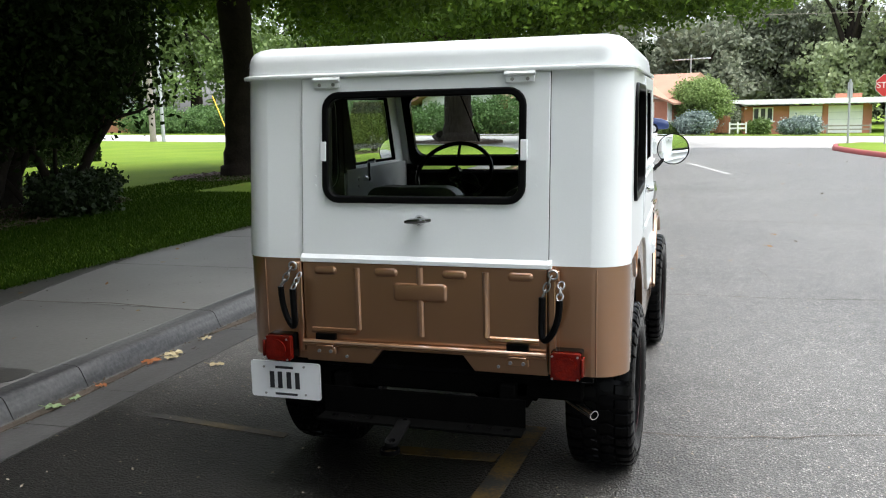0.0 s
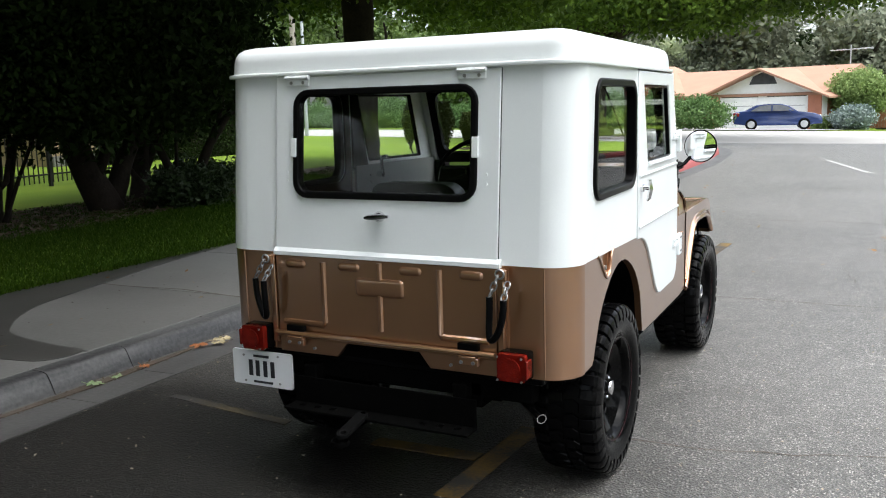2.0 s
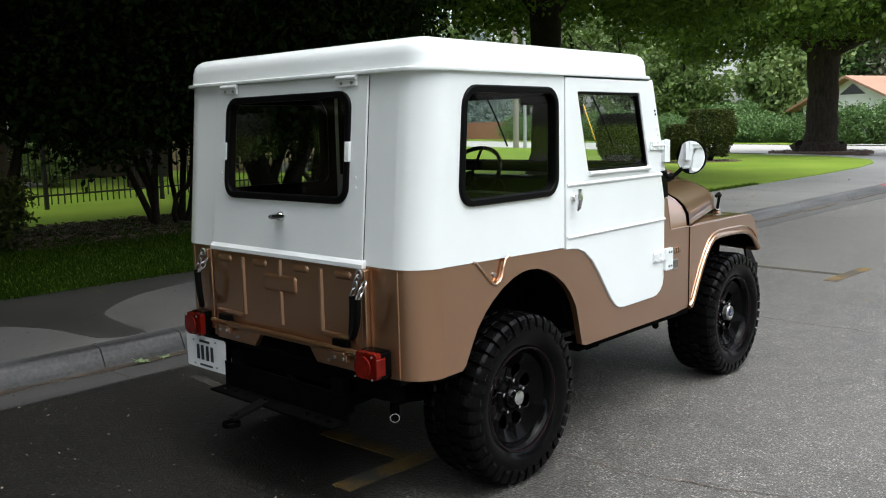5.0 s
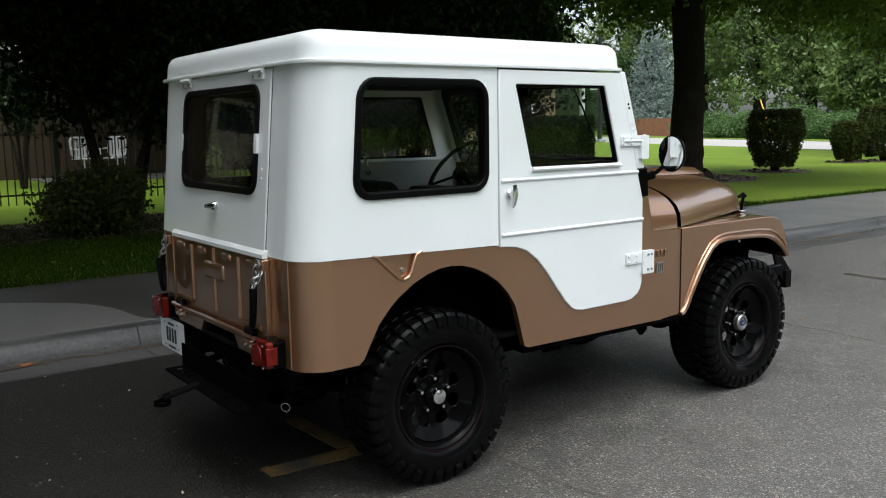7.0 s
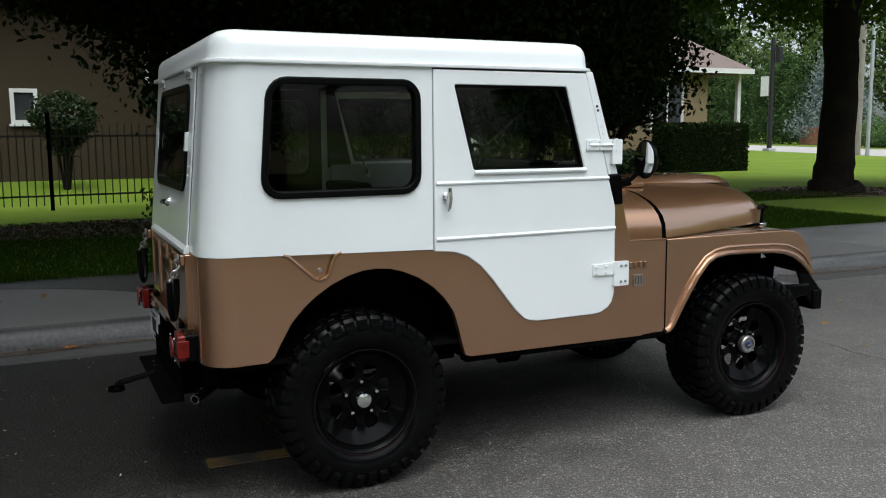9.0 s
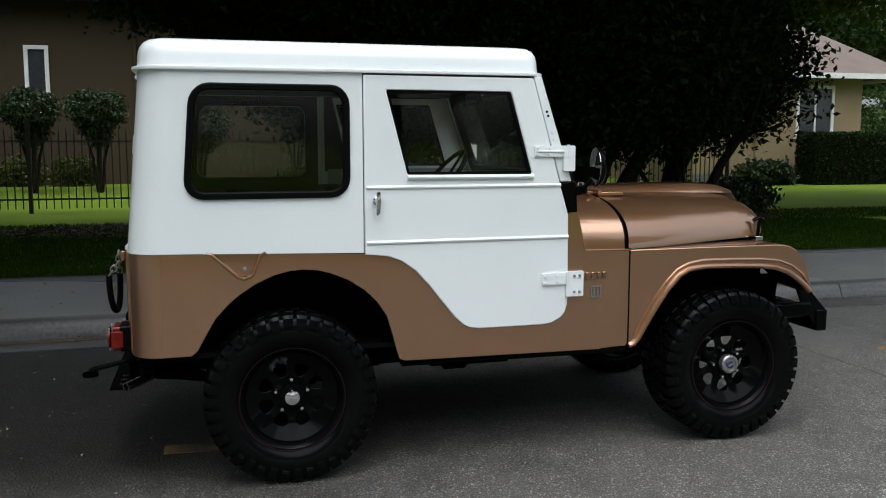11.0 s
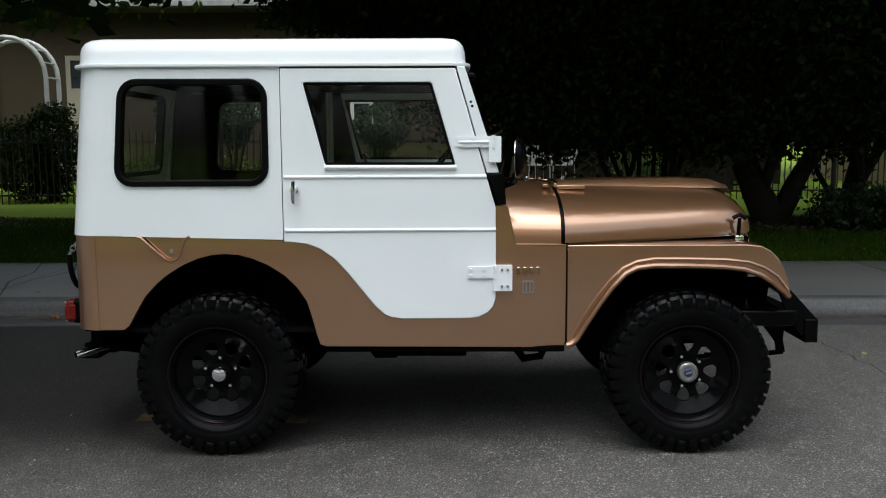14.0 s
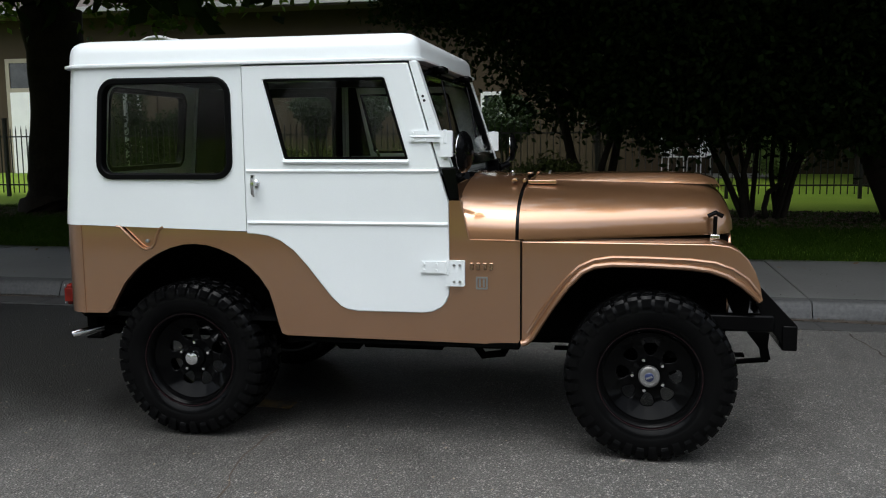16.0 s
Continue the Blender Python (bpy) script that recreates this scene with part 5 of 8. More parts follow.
KSEC = [(-0.01, -0.04), (-0.01, 0.015), (0.004, 0.045), (0.03, 0.100), (0.045, 0.122), (0.075, 0.132), (0.168, 0.134), (0.168, -0.04)]
JOINTS = [-60, -30, -14, -8.2, -5.0, -2.1, 1.05, 3.62, 4.19, 5.62, 7.25, 9.1, 11.2, 13.3, 15.4, 17.6, 19.8]
kerb_run = tagged(new("kerb"), "grey concrete kerb in cast lengths with scuffed face", "kerb", kind="structure")
gut_run = tagged(new("gutter"), "concrete gutter along the kerb with joints", "gutter", kind="structure")
for a, b_ in zip(JOINTS, JOINTS[1:]):
    part("kerb_length", strip([(-3.44, a + 0.004), (-3.44, b_ - 0.004)], KSEC), KERBSTONE, kerb_run, smooth=50)
    part("gutter_length", strip([(-3.44, a + 0.003), (-3.44, b_ - 0.003)], [(-0.36, -0.03), (-0.36, 0.006), (-0.12, 0.0), (-0.03, 0.004), (-0.011, 0.014), (-0.011, -0.03)]), GUTTER, gut_run, smooth=50)
solo("kerb", strip([LEFTK[1], *LEFTK[2:8]], [(-0.01, -0.04), (-0.01, 0.02), (0.03, 0.105), (0.05, 0.125), (0.08, 0.132), (0.17, 0.134), (0.17, -0.04)]), REDKERB, "red painted kerb at the corner", "kerb", kind="structure", smooth=50)
solo("kerb", strip(LEFTK[7:], [(-0.01, -0.04), (0.03, 0.105), (0.17, 0.125), (0.17, -0.04)]), KERBSTONE, "pale concrete kerb along the crossing street", "kerb", kind="structure")
solo("gutter", strip([(-3.44, 19.8), *LEFTK[2:7]], [(-0.37, -0.03), (-0.37, 0.003), (-0.12, -0.006), (0.0, 0.010), (0.0, -0.03)]), KERBSTONE, "concrete gutter along the kerb", "gutter", kind="structure")
solo("kerb", strip(RIGHTK[:4], [(0.01, -0.04), (0.01, 0.02), (-0.03, 0.11), (-0.06, 0.13), (-0.17, 0.132), (-0.17, -0.04)]), KERBSTONE, "grey concrete kerb across the road", "kerb", kind="structure")
solo("kerb", strip(RIGHTK[3:8], [(0.01, -0.04), (0.01, 0.02), (-0.03, 0.11), (-0.06, 0.13), (-0.17, 0.132), (-0.17, -0.04)]), REDKERB, "red painted kerb at the opposite corner", "kerb", kind="structure")

solo("gutter_silt", slab([(-3.448, -60)] + [(-3.365 + 0.045 * math.sin(2.1 * k) + 0.03 * math.sin(5.3 * k), -60 + 0.665 * k) for k in range(121)] + [(-3.448, 19.8)], 0.002, 0.0085), DEBRIS, "brown silt lying along the gutter", "silt", kind="structure", smooth=0)

# pavement of separate slabs
pav = tagged(new("pavement"), "concrete pavement slabs beside the kerb", "pavement", kind="structure")
EDGES = [-60, -30, -18, -12, -8.2, -5.0, -2.1, 1.05, 4.02, 5.62, 7.25, 9.1, 11.2, 13.3, 15.4, 17.6, 19.8]
for a, b_ in zip(EDGES, EDGES[1:]):
    part("slab", slab([(-5.72, a + 0.006), (-3.612, a + 0.006), (-3.612, b_ - 0.006), (-5.72, b_ - 0.006)], 0.0, 0.134), CONCRETE, pav, bevel=0.006)
corner_in = band(LEFTK[1:9], 0.172, 0.172)[0]
corner_out = [(-5.72, 19.8), (-5.75, 23), (-5.9, 26.0), (-6.3, 28.6), (-7.0, 30.6), (-8.0, 31.9), (-9.2, 32.9), (-12.4, 34.3)]
for i in range(len(corner_in) - 1):
    part("slab", slab([corner_in[i], corner_in[i + 1], corner_out[i + 1], corner_out[i]], 0.0, 0.134), CONCRETE, pav, bevel=0.004)

# lawn
lawn_out = [(-5.73, -60), (-5.73, 19.8), *corner_out[1:], (-30, 41.9), (-150, 89.9), (-150, -60)]
solo("lawn", slab(lawn_out, -0.05, 0.15), GRASS, "mown green lawn beside the pavement", "lawn", kind="structure")
solo("lawn", slab([(6.68, -60), (6.68, 12), (5.78, 19), (4.78, 24.6), (3.93, 27.9), (3.58, 30.2), (3.76, 31.9), (4.6, 32.8), (9.0, 30.8), (40, 17.8), (60, 9.5), (60, -60)], -0.05, 0.13), GRASS, "mown lawn across the road", "lawn", kind="structure")
def dip_at(x, y):
    """How far the gardens across the street lie below it, towards the right."""
    q = Vector((x, y)) - O
    u, v = q.dot(EX), q.dot(EY)
    a, b_ = min(1.0, max(0.0, (u + 17) / 6)), min(1.0, max(0.0, (v - 12.5) / 24))
    return 0.02 - 0.82 * a * a * (3 - 2 * a) * b_


bmv = B()
us, vs_ = [-170, -60, -30, -20] + [-14 + 1.5 * i for i in range(12)] + [10, 20, 40, 95, 300], [12.5 + 3 * i for i in range(14)] + [60, 160]
gridv = [[bmv.verts.new((*S(u, v), dip_at(*S(u, v)))) for v in vs_] for u in us]
for i in range(len(us) - 1):
    for j in range(len(vs_) - 1):
        bmv.faces.new((gridv[i][j], gridv[i + 1][j], gridv[i + 1][j + 1], gridv[i][j + 1]))
solo("verge", bmv, GRASS, "front gardens across the street", "lawn", kind="structure", smooth=60)
bmd = B()
gd_ = [[bmd.verts.new((*S(u - 0.30 * (v - 12.5) * (u > -7), v), dip_at(*S(u, v)) + 0.03)) for v in [12.4 + 1.8 * k for k in range(8)]] for u in (-13.5, -10, -7, -4, -0.5)]
for i in range(4):
    for j in range(7):
        bmd.faces.new((gd_[i][j], gd_[i + 1][j], gd_[i + 1][j + 1], gd_[i][j + 1]))
solo("driveway", bmd, STREET, "pale concrete driveway", "driveway", kind="structure", smooth=60)
def mound(x, y):
    """The lawn behind the fence, rising towards the building."""
    a, c = min(1.0, max(0.0, (-14.2 - x) / 3.8)), min(1.0, max(0.0, (15.5 - y) / 3.0))
    return 0.12 + 0.27 * a * a * (3 - 2 * a) * c


bml = B()
gl = [[bml.verts.new((-14.2 - 0.6 * i, y, mound(-14.2 - 0.6 * i, y))) for y in [-25 + 1.5 * j for j in range(28)]] for i in range(19)]
for i in range(18):
    for j in range(27):
        bml.faces.new((gl[i][j], gl[i][j + 1], gl[i + 1][j + 1], gl[i + 1][j]))
solo("lawn", bml, GRASS, "bright mown lawn rising behind the iron fence", "lawn", kind="structure", smooth=60)
solo("garden_path", slab([(-19.45, 6.0), (-17.5, 6.0), (-17.5, 9.7), (-19.45, 9.7)], 0.25, 0.404), CONCRETE, "pale patio paving behind the fence", "path", kind="structure")

rng = np.random.default_rng(7)


def blades(name, x0, x1, y0, y1, n, h, mat, z, label):
    p = np.stack([rng.uniform(x0, x1, n), rng.uniform(y0, y1, n), np.full(n, z)], 1)
    a = rng.uniform(0, 2 * np.pi, n)
    w = rng.uniform(0.004, 0.009, n)
    hh = h * rng.uniform(0.5, 1.3, n)
    d = np.stack([np.cos(a), np.sin(a), np.zeros(n)], 1)
    tip = p + np.stack([rng.normal(0, 0.02, n), rng.normal(0, 0.02, n), hh], 1)
    v = np.stack([p - d * w[:, None], p + d * w[:, None], tip], 1).reshape(-1, 3)
    return tagged(fast_mesh(name, v, np.arange(3 * n).reshape(-1, 3), mat), label, "grass", kind="stuff")


blades("grass", -9.2, -5.66, -4.5, 14.0, 170000, 0.045, SHADED_BLADE, 0.148, "short mown grass blades")
# blades end at x -11, so the lawn beyond shows the lit tone
blades("grass", -11.0, -9.2, -6.0, 18.0, 50000, 0.05, SHADED_BLADE, 0.148, "short grass towards the fence")
blades("grass", -5.80, -5.64, -4.0, 19.0, 9000, 0.05, SHADED_BLADE, 0.142, "ragged grass edge along the pavement")

# dry leaf litter and silt along the gutter
def litter(name, n, xs, ys, z, size, mat, label):
    p = np.stack([xs(n), ys(n), z + rng.uniform(0.002, 0.012, n)], 1)
    a = rng.uniform(0, 2 * np.pi, n)
    s = size * rng.uniform(0.5, 1.3, n)
    u = np.stack([np.cos(a), np.sin(a), rng.normal(0, 0.25, n)], 1) * s[:, None]
    w = np.stack([-np.sin(a), np.cos(a), rng.normal(0, 0.25, n)], 1) * s[:, None] * 0.6
    v = np.stack([p - u, p - w, p + u, p + w], 1).reshape(-1, 3)
    return tagged(fast_mesh(name, v, np.arange(4 * n).reshape(-1, 4), mat), label, "leaf litter", kind="stuff")


litter("gutter_litter", 1400, lambda n: -3.43 + 0.07 * np.abs(rng.normal(0, 1, n)), lambda n: rng.uniform(-6, 19, n), 0.008, 0.013, DEBRIS, "brown silt and leaf bits in the gutter")
litter("pavement_litter", 420, lambda n: rng.uniform(-5.6, -3.5, n), lambda n: rng.uniform(-4, 18, n), 0.134, 0.009, DEBRIS, "twigs and leaf bits on the pavement")
litter("fallen_leaves", 330, lambda n: rng.uniform(-11, -3.65, n), lambda n: rng.uniform(-4, 22, n), 0.148, 0.028, FALLEN, "fallen leaves on lawn and pavement")
litter("fallen_leaves", 90, lambda n: rng.uniform(-3.0, 4.0, n), lambda n: rng.uniform(7, 26, n), 0.0, 0.03, FALLEN, "fallen leaves on the road")

litter("road_grit", 1500, lambda n: -3.05 + 4.6 * rng.uniform(0, 1, n) ** 1.6, lambda n: rng.uniform(-1.0, 9.0, n), -0.001, 0.0075, GRIT, "pale grit and leaf crumbs strewn on the asphalt")


def flat(name, outline, z, mat, label, cat):
    return solo(name, slab(outline, z - 0.003, z), mat, label, cat, kind="structure", smooth=0)


# worn yellow stall marks
for nm, q in (("a", [(-0.90, 3.35), (-0.79, 3.35), (-0.75, 4.2), (-0.86, 4.2)]), ("b", [(-1.42, 3.71), (-0.895, 3.73), (-0.891, 3.82), (-1.42, 3.80)]), ("c", [(-2.80, 3.86), (-1.95, 3.76), (-1.95, 3.82), (-2.80, 3.92)]),
              ("d", [(-0.98, 9.30), (-0.86, 9.30), (-0.82, 10.2), (-0.94, 10.2)]), ("e", [(-1.9, 9.70), (-0.95, 9.66), (-0.95, 9.75), (-1.9, 9.79)])):
    flat("stall_mark", q, 0.0035, FAINT if nm in "ce" else YELLOW, "worn yellow parking stall mark on the asphalt", "road marking")
flat("road_mark", [(-0.85, 24.3), (-0.72, 24.3), (0.35, 20.2), (0.22, 20.2)], 0.004, FADED, "faded white line on the asphalt", "road marking")


def crack(pts, w, name="crack"):
    """A jagged dark crack along pts."""
    line = []
    for p, q in zip(pts, pts[1:]):
        k = max(2, int((Vector(q) - Vector(p)).length / 0.10))
        for i in range(k):
            c = Vector(p).lerp(Vector(q), i / k)
            line.append((c.x + random.uniform(-1, 1) * 0.02, c.y + random.uniform(-1, 1) * 0.02))
    lo, hi = band(line, -w / 2, w / 2)
    bm = B()
    a = [bm.verts.new((x, y, 0.0035)) for x, y in lo]
    c = [bm.verts.new((x + random.uniform(0, w), y + random.uniform(0, w), 0.0035)) for x, y in hi]
    for i in range(len(a) - 1):
        bm.faces.new((a[i], a[i + 1], c[i + 1], c[i]))
    solo(name, bm, TAR, "dark crack running across the asphalt", "crack", kind="structure", smooth=0)


crack([(-0.45, 4.25), (0.0, 4.25), (0.36, 4.34), (0.78, 4.47), (1.6, 4.45), (2.4, 4.5), (4.6, 4.4)], 0.006)
crack([(-3.0, 7.4), (-1.6, 7.5), (-0.57, 7.47), (0.38, 7.45), (1.8, 7.6), (4.5, 7.4)], 0.008)
crack([(-2.8, 12.1), (0.0, 12.3), (3.0, 12.0), (6.0, 12.2)], 0.012)
crack([(0.5, 8.1), (0.35, 9.0), (0.6, 10.2), (0.45, 12.2)], 0.006)
crack([(1.6, 4.5), (1.9, 5.8), (1.7, 7.0), (2.0, 8.1)], 0.006)
crack([(-2.9, 16.5), (1.0, 16.8), (5.2, 16.4)], 0.012)

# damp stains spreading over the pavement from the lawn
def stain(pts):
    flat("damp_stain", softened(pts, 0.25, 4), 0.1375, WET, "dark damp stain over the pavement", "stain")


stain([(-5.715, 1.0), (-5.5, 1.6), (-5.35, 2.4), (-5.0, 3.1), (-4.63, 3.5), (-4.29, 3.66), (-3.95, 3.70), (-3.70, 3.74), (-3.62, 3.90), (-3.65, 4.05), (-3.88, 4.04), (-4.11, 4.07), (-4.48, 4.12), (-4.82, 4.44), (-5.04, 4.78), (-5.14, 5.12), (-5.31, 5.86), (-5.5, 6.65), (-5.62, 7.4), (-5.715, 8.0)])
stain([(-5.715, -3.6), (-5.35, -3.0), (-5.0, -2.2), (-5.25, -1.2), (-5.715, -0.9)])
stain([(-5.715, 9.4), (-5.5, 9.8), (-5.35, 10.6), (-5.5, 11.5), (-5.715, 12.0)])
for pts in ([(-5.5, 5.62), (-5.0, 5.60), (-4.4, 5.66), (-3.65, 5.58)], [(-5.7, 0.6), (-5.0, 0.85), (-4.4, 0.9), (-3.66, 1.2)], [(-5.6, 1.0), (-5.1, 1.2), (-4.6, 1.1)]):
    lo, hi = band(pts, 0, 0.012)
    bm = B()
    va, vb = [bm.verts.new((x, y, 0.1365)) for x, y in lo], [bm.verts.new((x, y + random.uniform(0, 0.012), 0.1365)) for x, y in hi]
    for q in range(len(va) - 1):
        bm.faces.new((va[q], va[q + 1], vb[q + 1], vb[q]))
    solo("crack", bm, TAR, "dark crack across a pavement slab", "crack", kind="structure", smooth=0)


# single leaves lying in the gutter
def fallen_leaf(x, y, z, size, rz, mat, label):
    bm = B()
    ctr = bm.verts.new((0, 0, 0.25 * size))
    ring = []
    for i in range(20):
        a = 2 * math.pi * i / 20
        r = size * (0.62 + 0.38 * abs(math.cos(2.5 * a))) * random.uniform(0.85, 1.1)
        ring.append(bm.verts.new((r * math.cos(a), r * 0.8 * math.sin(a), size * random.uniform(0.0, 0.35))))
    for i in range(20):
        bm.faces.new((ctr, ring[i], ring[(i + 1) % 20]))
    tube(bm, [(-size * 0.6, 0, 0.1 * size), (-size * 1.5, size * 0.1, 0.02)], 0.0015, 4)
    ob = solo("fallen_leaf", bm, mat, label, "leaf", "fallen leaves in the gutter", smooth=0)
    ob.matrix_world = pose(x, y, z, 0, 0, rz)


LEAFGREEN = material("pale_green_leaf", (0.16, 0.24, 0.10), (0.22, 0.28, 0.14), rough=0.6, big=20, fine=120)
LEAFRUST = material("rusty_dry_leaf", (0.32, 0.11, 0.03), (0.20, 0.07, 0.02), rough=0.7, big=20, fine=120, bump=0.2)
LEAFSTRAW = material("straw_dry_leaf", (0.42, 0.36, 0.22), (0.30, 0.24, 0.13), rough=0.7, big=20, fine=120, bump=0.2)
for x, y, sz, rz, mt, lb in ((-3.36, 3.84, 0.055, 30, LEAFGREEN, "pale green leaf fallen in the gutter"), (-3.36, 4.0, 0.04, 100, LEAFGREEN, "small green leaf fallen in the gutter"), (-3.38, 4.72, 0.07, 10, LEAFRUST, "curled rusty leaf in the gutter"),
                             (-3.33, 4.90, 0.07, 70, LEAFSTRAW, "dry straw-coloured leaf in the gutter"), (-3.30, 4.82, 0.05, 200, LEAFSTRAW, "dry straw-coloured leaf in the gutter"), (-3.36, 4.22, 0.04, 0, LEAFRUST, "small rusty leaf in the gutter"), (-3.35, 5.3, 0.045, 60, LEAFSTRAW, "dry straw-coloured leaf in the gutter"),
                             (-2.93, 4.75, 0.05, 20, LEAFSTRAW, "dry straw-coloured leaf on the asphalt edge"), (-3.36, 2.9, 0.05, 80, LEAFRUST, "small rusty leaf in the gutter"), (-3.3, 6.4, 0.05, 140, LEAFSTRAW, "dry straw-coloured leaf in the gutter"), (-3.37, 1.8, 0.05, 200, LEAFRUST, "small rusty leaf in the gutter")):
    fallen_leaf(x, y, 0.010, sz, rz, mt, lb)


# ---- trees ----
def limb(bm, pts, radii, n=14):
    pts = [Vector(p) for p in pts]
    dense, rr = [], []
    for i in range(len(pts) - 1):
        for k in range(4):
            t = k / 4
            q = pts[i].lerp(pts[i + 1], t)
            dense.append(q + Vector((random.uniform(-1, 1), random.uniform(-1, 1), 0)) * radii[i] * 0.05)
            rr.append((radii[i] + (radii[i + 1] - radii[i]) * t) * random.uniform(0.97, 1.03))
    dense.append(pts[-1])
    rr.append(radii[-1])
    return tube(bm, dense, rr, n)


def leaves(name, blobs, n, size, mat, parent, clump=0.28, per=26, shell=0.55, droop=0.0):
    """Leaves in small clumps through the blobs (x, y, z, rx, ry, rz), thicker towards their skins."""
    vol = np.array([b[3] * b[4] * b[5] for b in blobs]) ** 0.8
    pick = rng.choice(len(blobs), max(1, n // per), p=vol / vol.sum())
    bl = np.array(blobs)[pick]
    d = rng.normal(0, 1, (len(bl), 3))
    d /= np.linalg.norm(d, axis=1)[:, None]
    rad = shell + (1 - shell) * rng.uniform(0, 1, len(bl)) ** 0.7
    rad *= rng.uniform(0.82, 1.12, len(bl))
    cc = bl[:, :3] + d * rad[:, None] * bl[:, 3:6]
    p = np.repeat(cc, per, 0) + rng.normal(0, clump, (len(cc) * per, 3)) * np.array([1, 1, 0.7])
    m = len(p)
    u = rng.normal(0, 1, (m, 3))
    u[:, 2] -= droop
    u /= np.linalg.norm(u, axis=1)[:, None]
    w = np.cross(u, rng.normal(0, 1, (m, 3)))
    w /= np.linalg.norm(w, axis=1)[:, None]
    nn = np.cross(u, w)
    s = (size * rng.uniform(0.55, 1.25, m))[:, None]
    v = np.stack([p - u * s, p - w * s * 0.55 + nn * s * 0.15, p + u * s, p + w * s * 0.55 + nn * s * 0.15], 1).reshape(-1, 3)
    return fast_mesh(name, v, np.arange(4 * m).reshape(-1, 4), mat, parent)


def mulch_ring(x, y, rx, ry, label, n=900):
    pts = [(x + rx * math.cos(a) * random.uniform(0.92, 1.06), y + ry * math.sin(a) * random.uniform(0.92, 1.06)) for a in [2 * math.pi * i / 40 for i in range(40)]]
    bed = solo("mulch_bed", slab(pts, 0.05, 0.162), MULCH, label, "mulch", kind="structure", smooth=0)
    r, a = np.sqrt(rng.uniform(0, 1, n)), rng.uniform(0, 2 * np.pi, n)
    p = np.stack([x + rx * r * np.cos(a), y + ry * r * np.sin(a), 0.162 + rng.uniform(0, 0.03, n)], 1)
    u = rng.normal(0, 1, (n, 3)) * np.array([1, 1, 0.3]) * 0.035
    w = rng.normal(0, 1, (n, 3)) * np.array([1, 1, 0.5]) * 0.018
    v = np.stack([p - u, p - w, p + u, p + w], 1).reshape(-1, 3)
    chips = fast_mesh("mulch_chips", v, np.arange(4 * n).reshape(-1, 4), MULCH)
    tagged(chips, "brown bark chips", "mulch", kind="stuff")
    return bed


def tree(name, x, y, stems, blobs, n, size, mat, label, clump=0.28, per=26, z=0.12, shell=0.55, droop=0.0, cat="tree", bark=None):
    """stems: lists of (points, radii) from the tree's foot."""
    t = thing(name, pose(x, y, z), label, cat)
    for i, (pts, radii) in enumerate(stems):
        part("trunk" if i == 0 else "limb", limb(B(), pts, radii), bark or BARK, t)
    leaves("crown", blobs, n, size, mat, t, clump, per, shell, droop)
    return t


# the long bed of dark shrub trees between pavement and fence
mulch_ring(-9.8, 6.6, 1.35, 6.2, "brown bark mulch bed under the shrub trees", 5000)
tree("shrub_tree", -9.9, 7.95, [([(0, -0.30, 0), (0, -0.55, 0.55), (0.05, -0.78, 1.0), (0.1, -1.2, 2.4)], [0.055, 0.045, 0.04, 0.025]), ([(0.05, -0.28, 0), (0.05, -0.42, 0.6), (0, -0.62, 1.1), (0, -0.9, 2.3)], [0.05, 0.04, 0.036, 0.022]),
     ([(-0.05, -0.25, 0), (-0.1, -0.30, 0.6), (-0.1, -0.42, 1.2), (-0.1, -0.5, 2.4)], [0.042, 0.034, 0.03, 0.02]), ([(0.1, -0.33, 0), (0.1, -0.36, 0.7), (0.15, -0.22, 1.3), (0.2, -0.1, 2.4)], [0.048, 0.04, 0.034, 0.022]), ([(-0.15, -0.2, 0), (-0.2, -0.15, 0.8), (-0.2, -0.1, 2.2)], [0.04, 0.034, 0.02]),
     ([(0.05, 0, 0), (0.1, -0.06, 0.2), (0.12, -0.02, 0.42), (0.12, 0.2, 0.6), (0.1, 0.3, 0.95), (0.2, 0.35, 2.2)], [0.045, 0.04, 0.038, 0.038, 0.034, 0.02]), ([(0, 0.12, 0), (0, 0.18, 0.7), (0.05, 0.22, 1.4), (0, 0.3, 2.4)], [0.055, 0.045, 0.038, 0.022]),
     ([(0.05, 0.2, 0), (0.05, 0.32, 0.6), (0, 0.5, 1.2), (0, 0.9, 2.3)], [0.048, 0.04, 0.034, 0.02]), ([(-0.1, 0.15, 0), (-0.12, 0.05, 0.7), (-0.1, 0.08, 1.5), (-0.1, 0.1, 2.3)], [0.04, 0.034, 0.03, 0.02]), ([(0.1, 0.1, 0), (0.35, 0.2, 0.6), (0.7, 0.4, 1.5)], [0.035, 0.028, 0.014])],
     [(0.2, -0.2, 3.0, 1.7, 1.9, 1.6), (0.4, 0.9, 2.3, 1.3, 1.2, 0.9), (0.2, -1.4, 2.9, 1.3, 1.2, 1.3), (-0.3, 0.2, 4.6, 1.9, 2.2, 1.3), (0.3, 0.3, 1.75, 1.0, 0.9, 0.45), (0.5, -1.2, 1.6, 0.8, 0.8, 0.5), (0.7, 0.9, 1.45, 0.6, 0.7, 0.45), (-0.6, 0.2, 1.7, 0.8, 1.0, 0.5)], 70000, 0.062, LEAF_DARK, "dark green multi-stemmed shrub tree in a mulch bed")
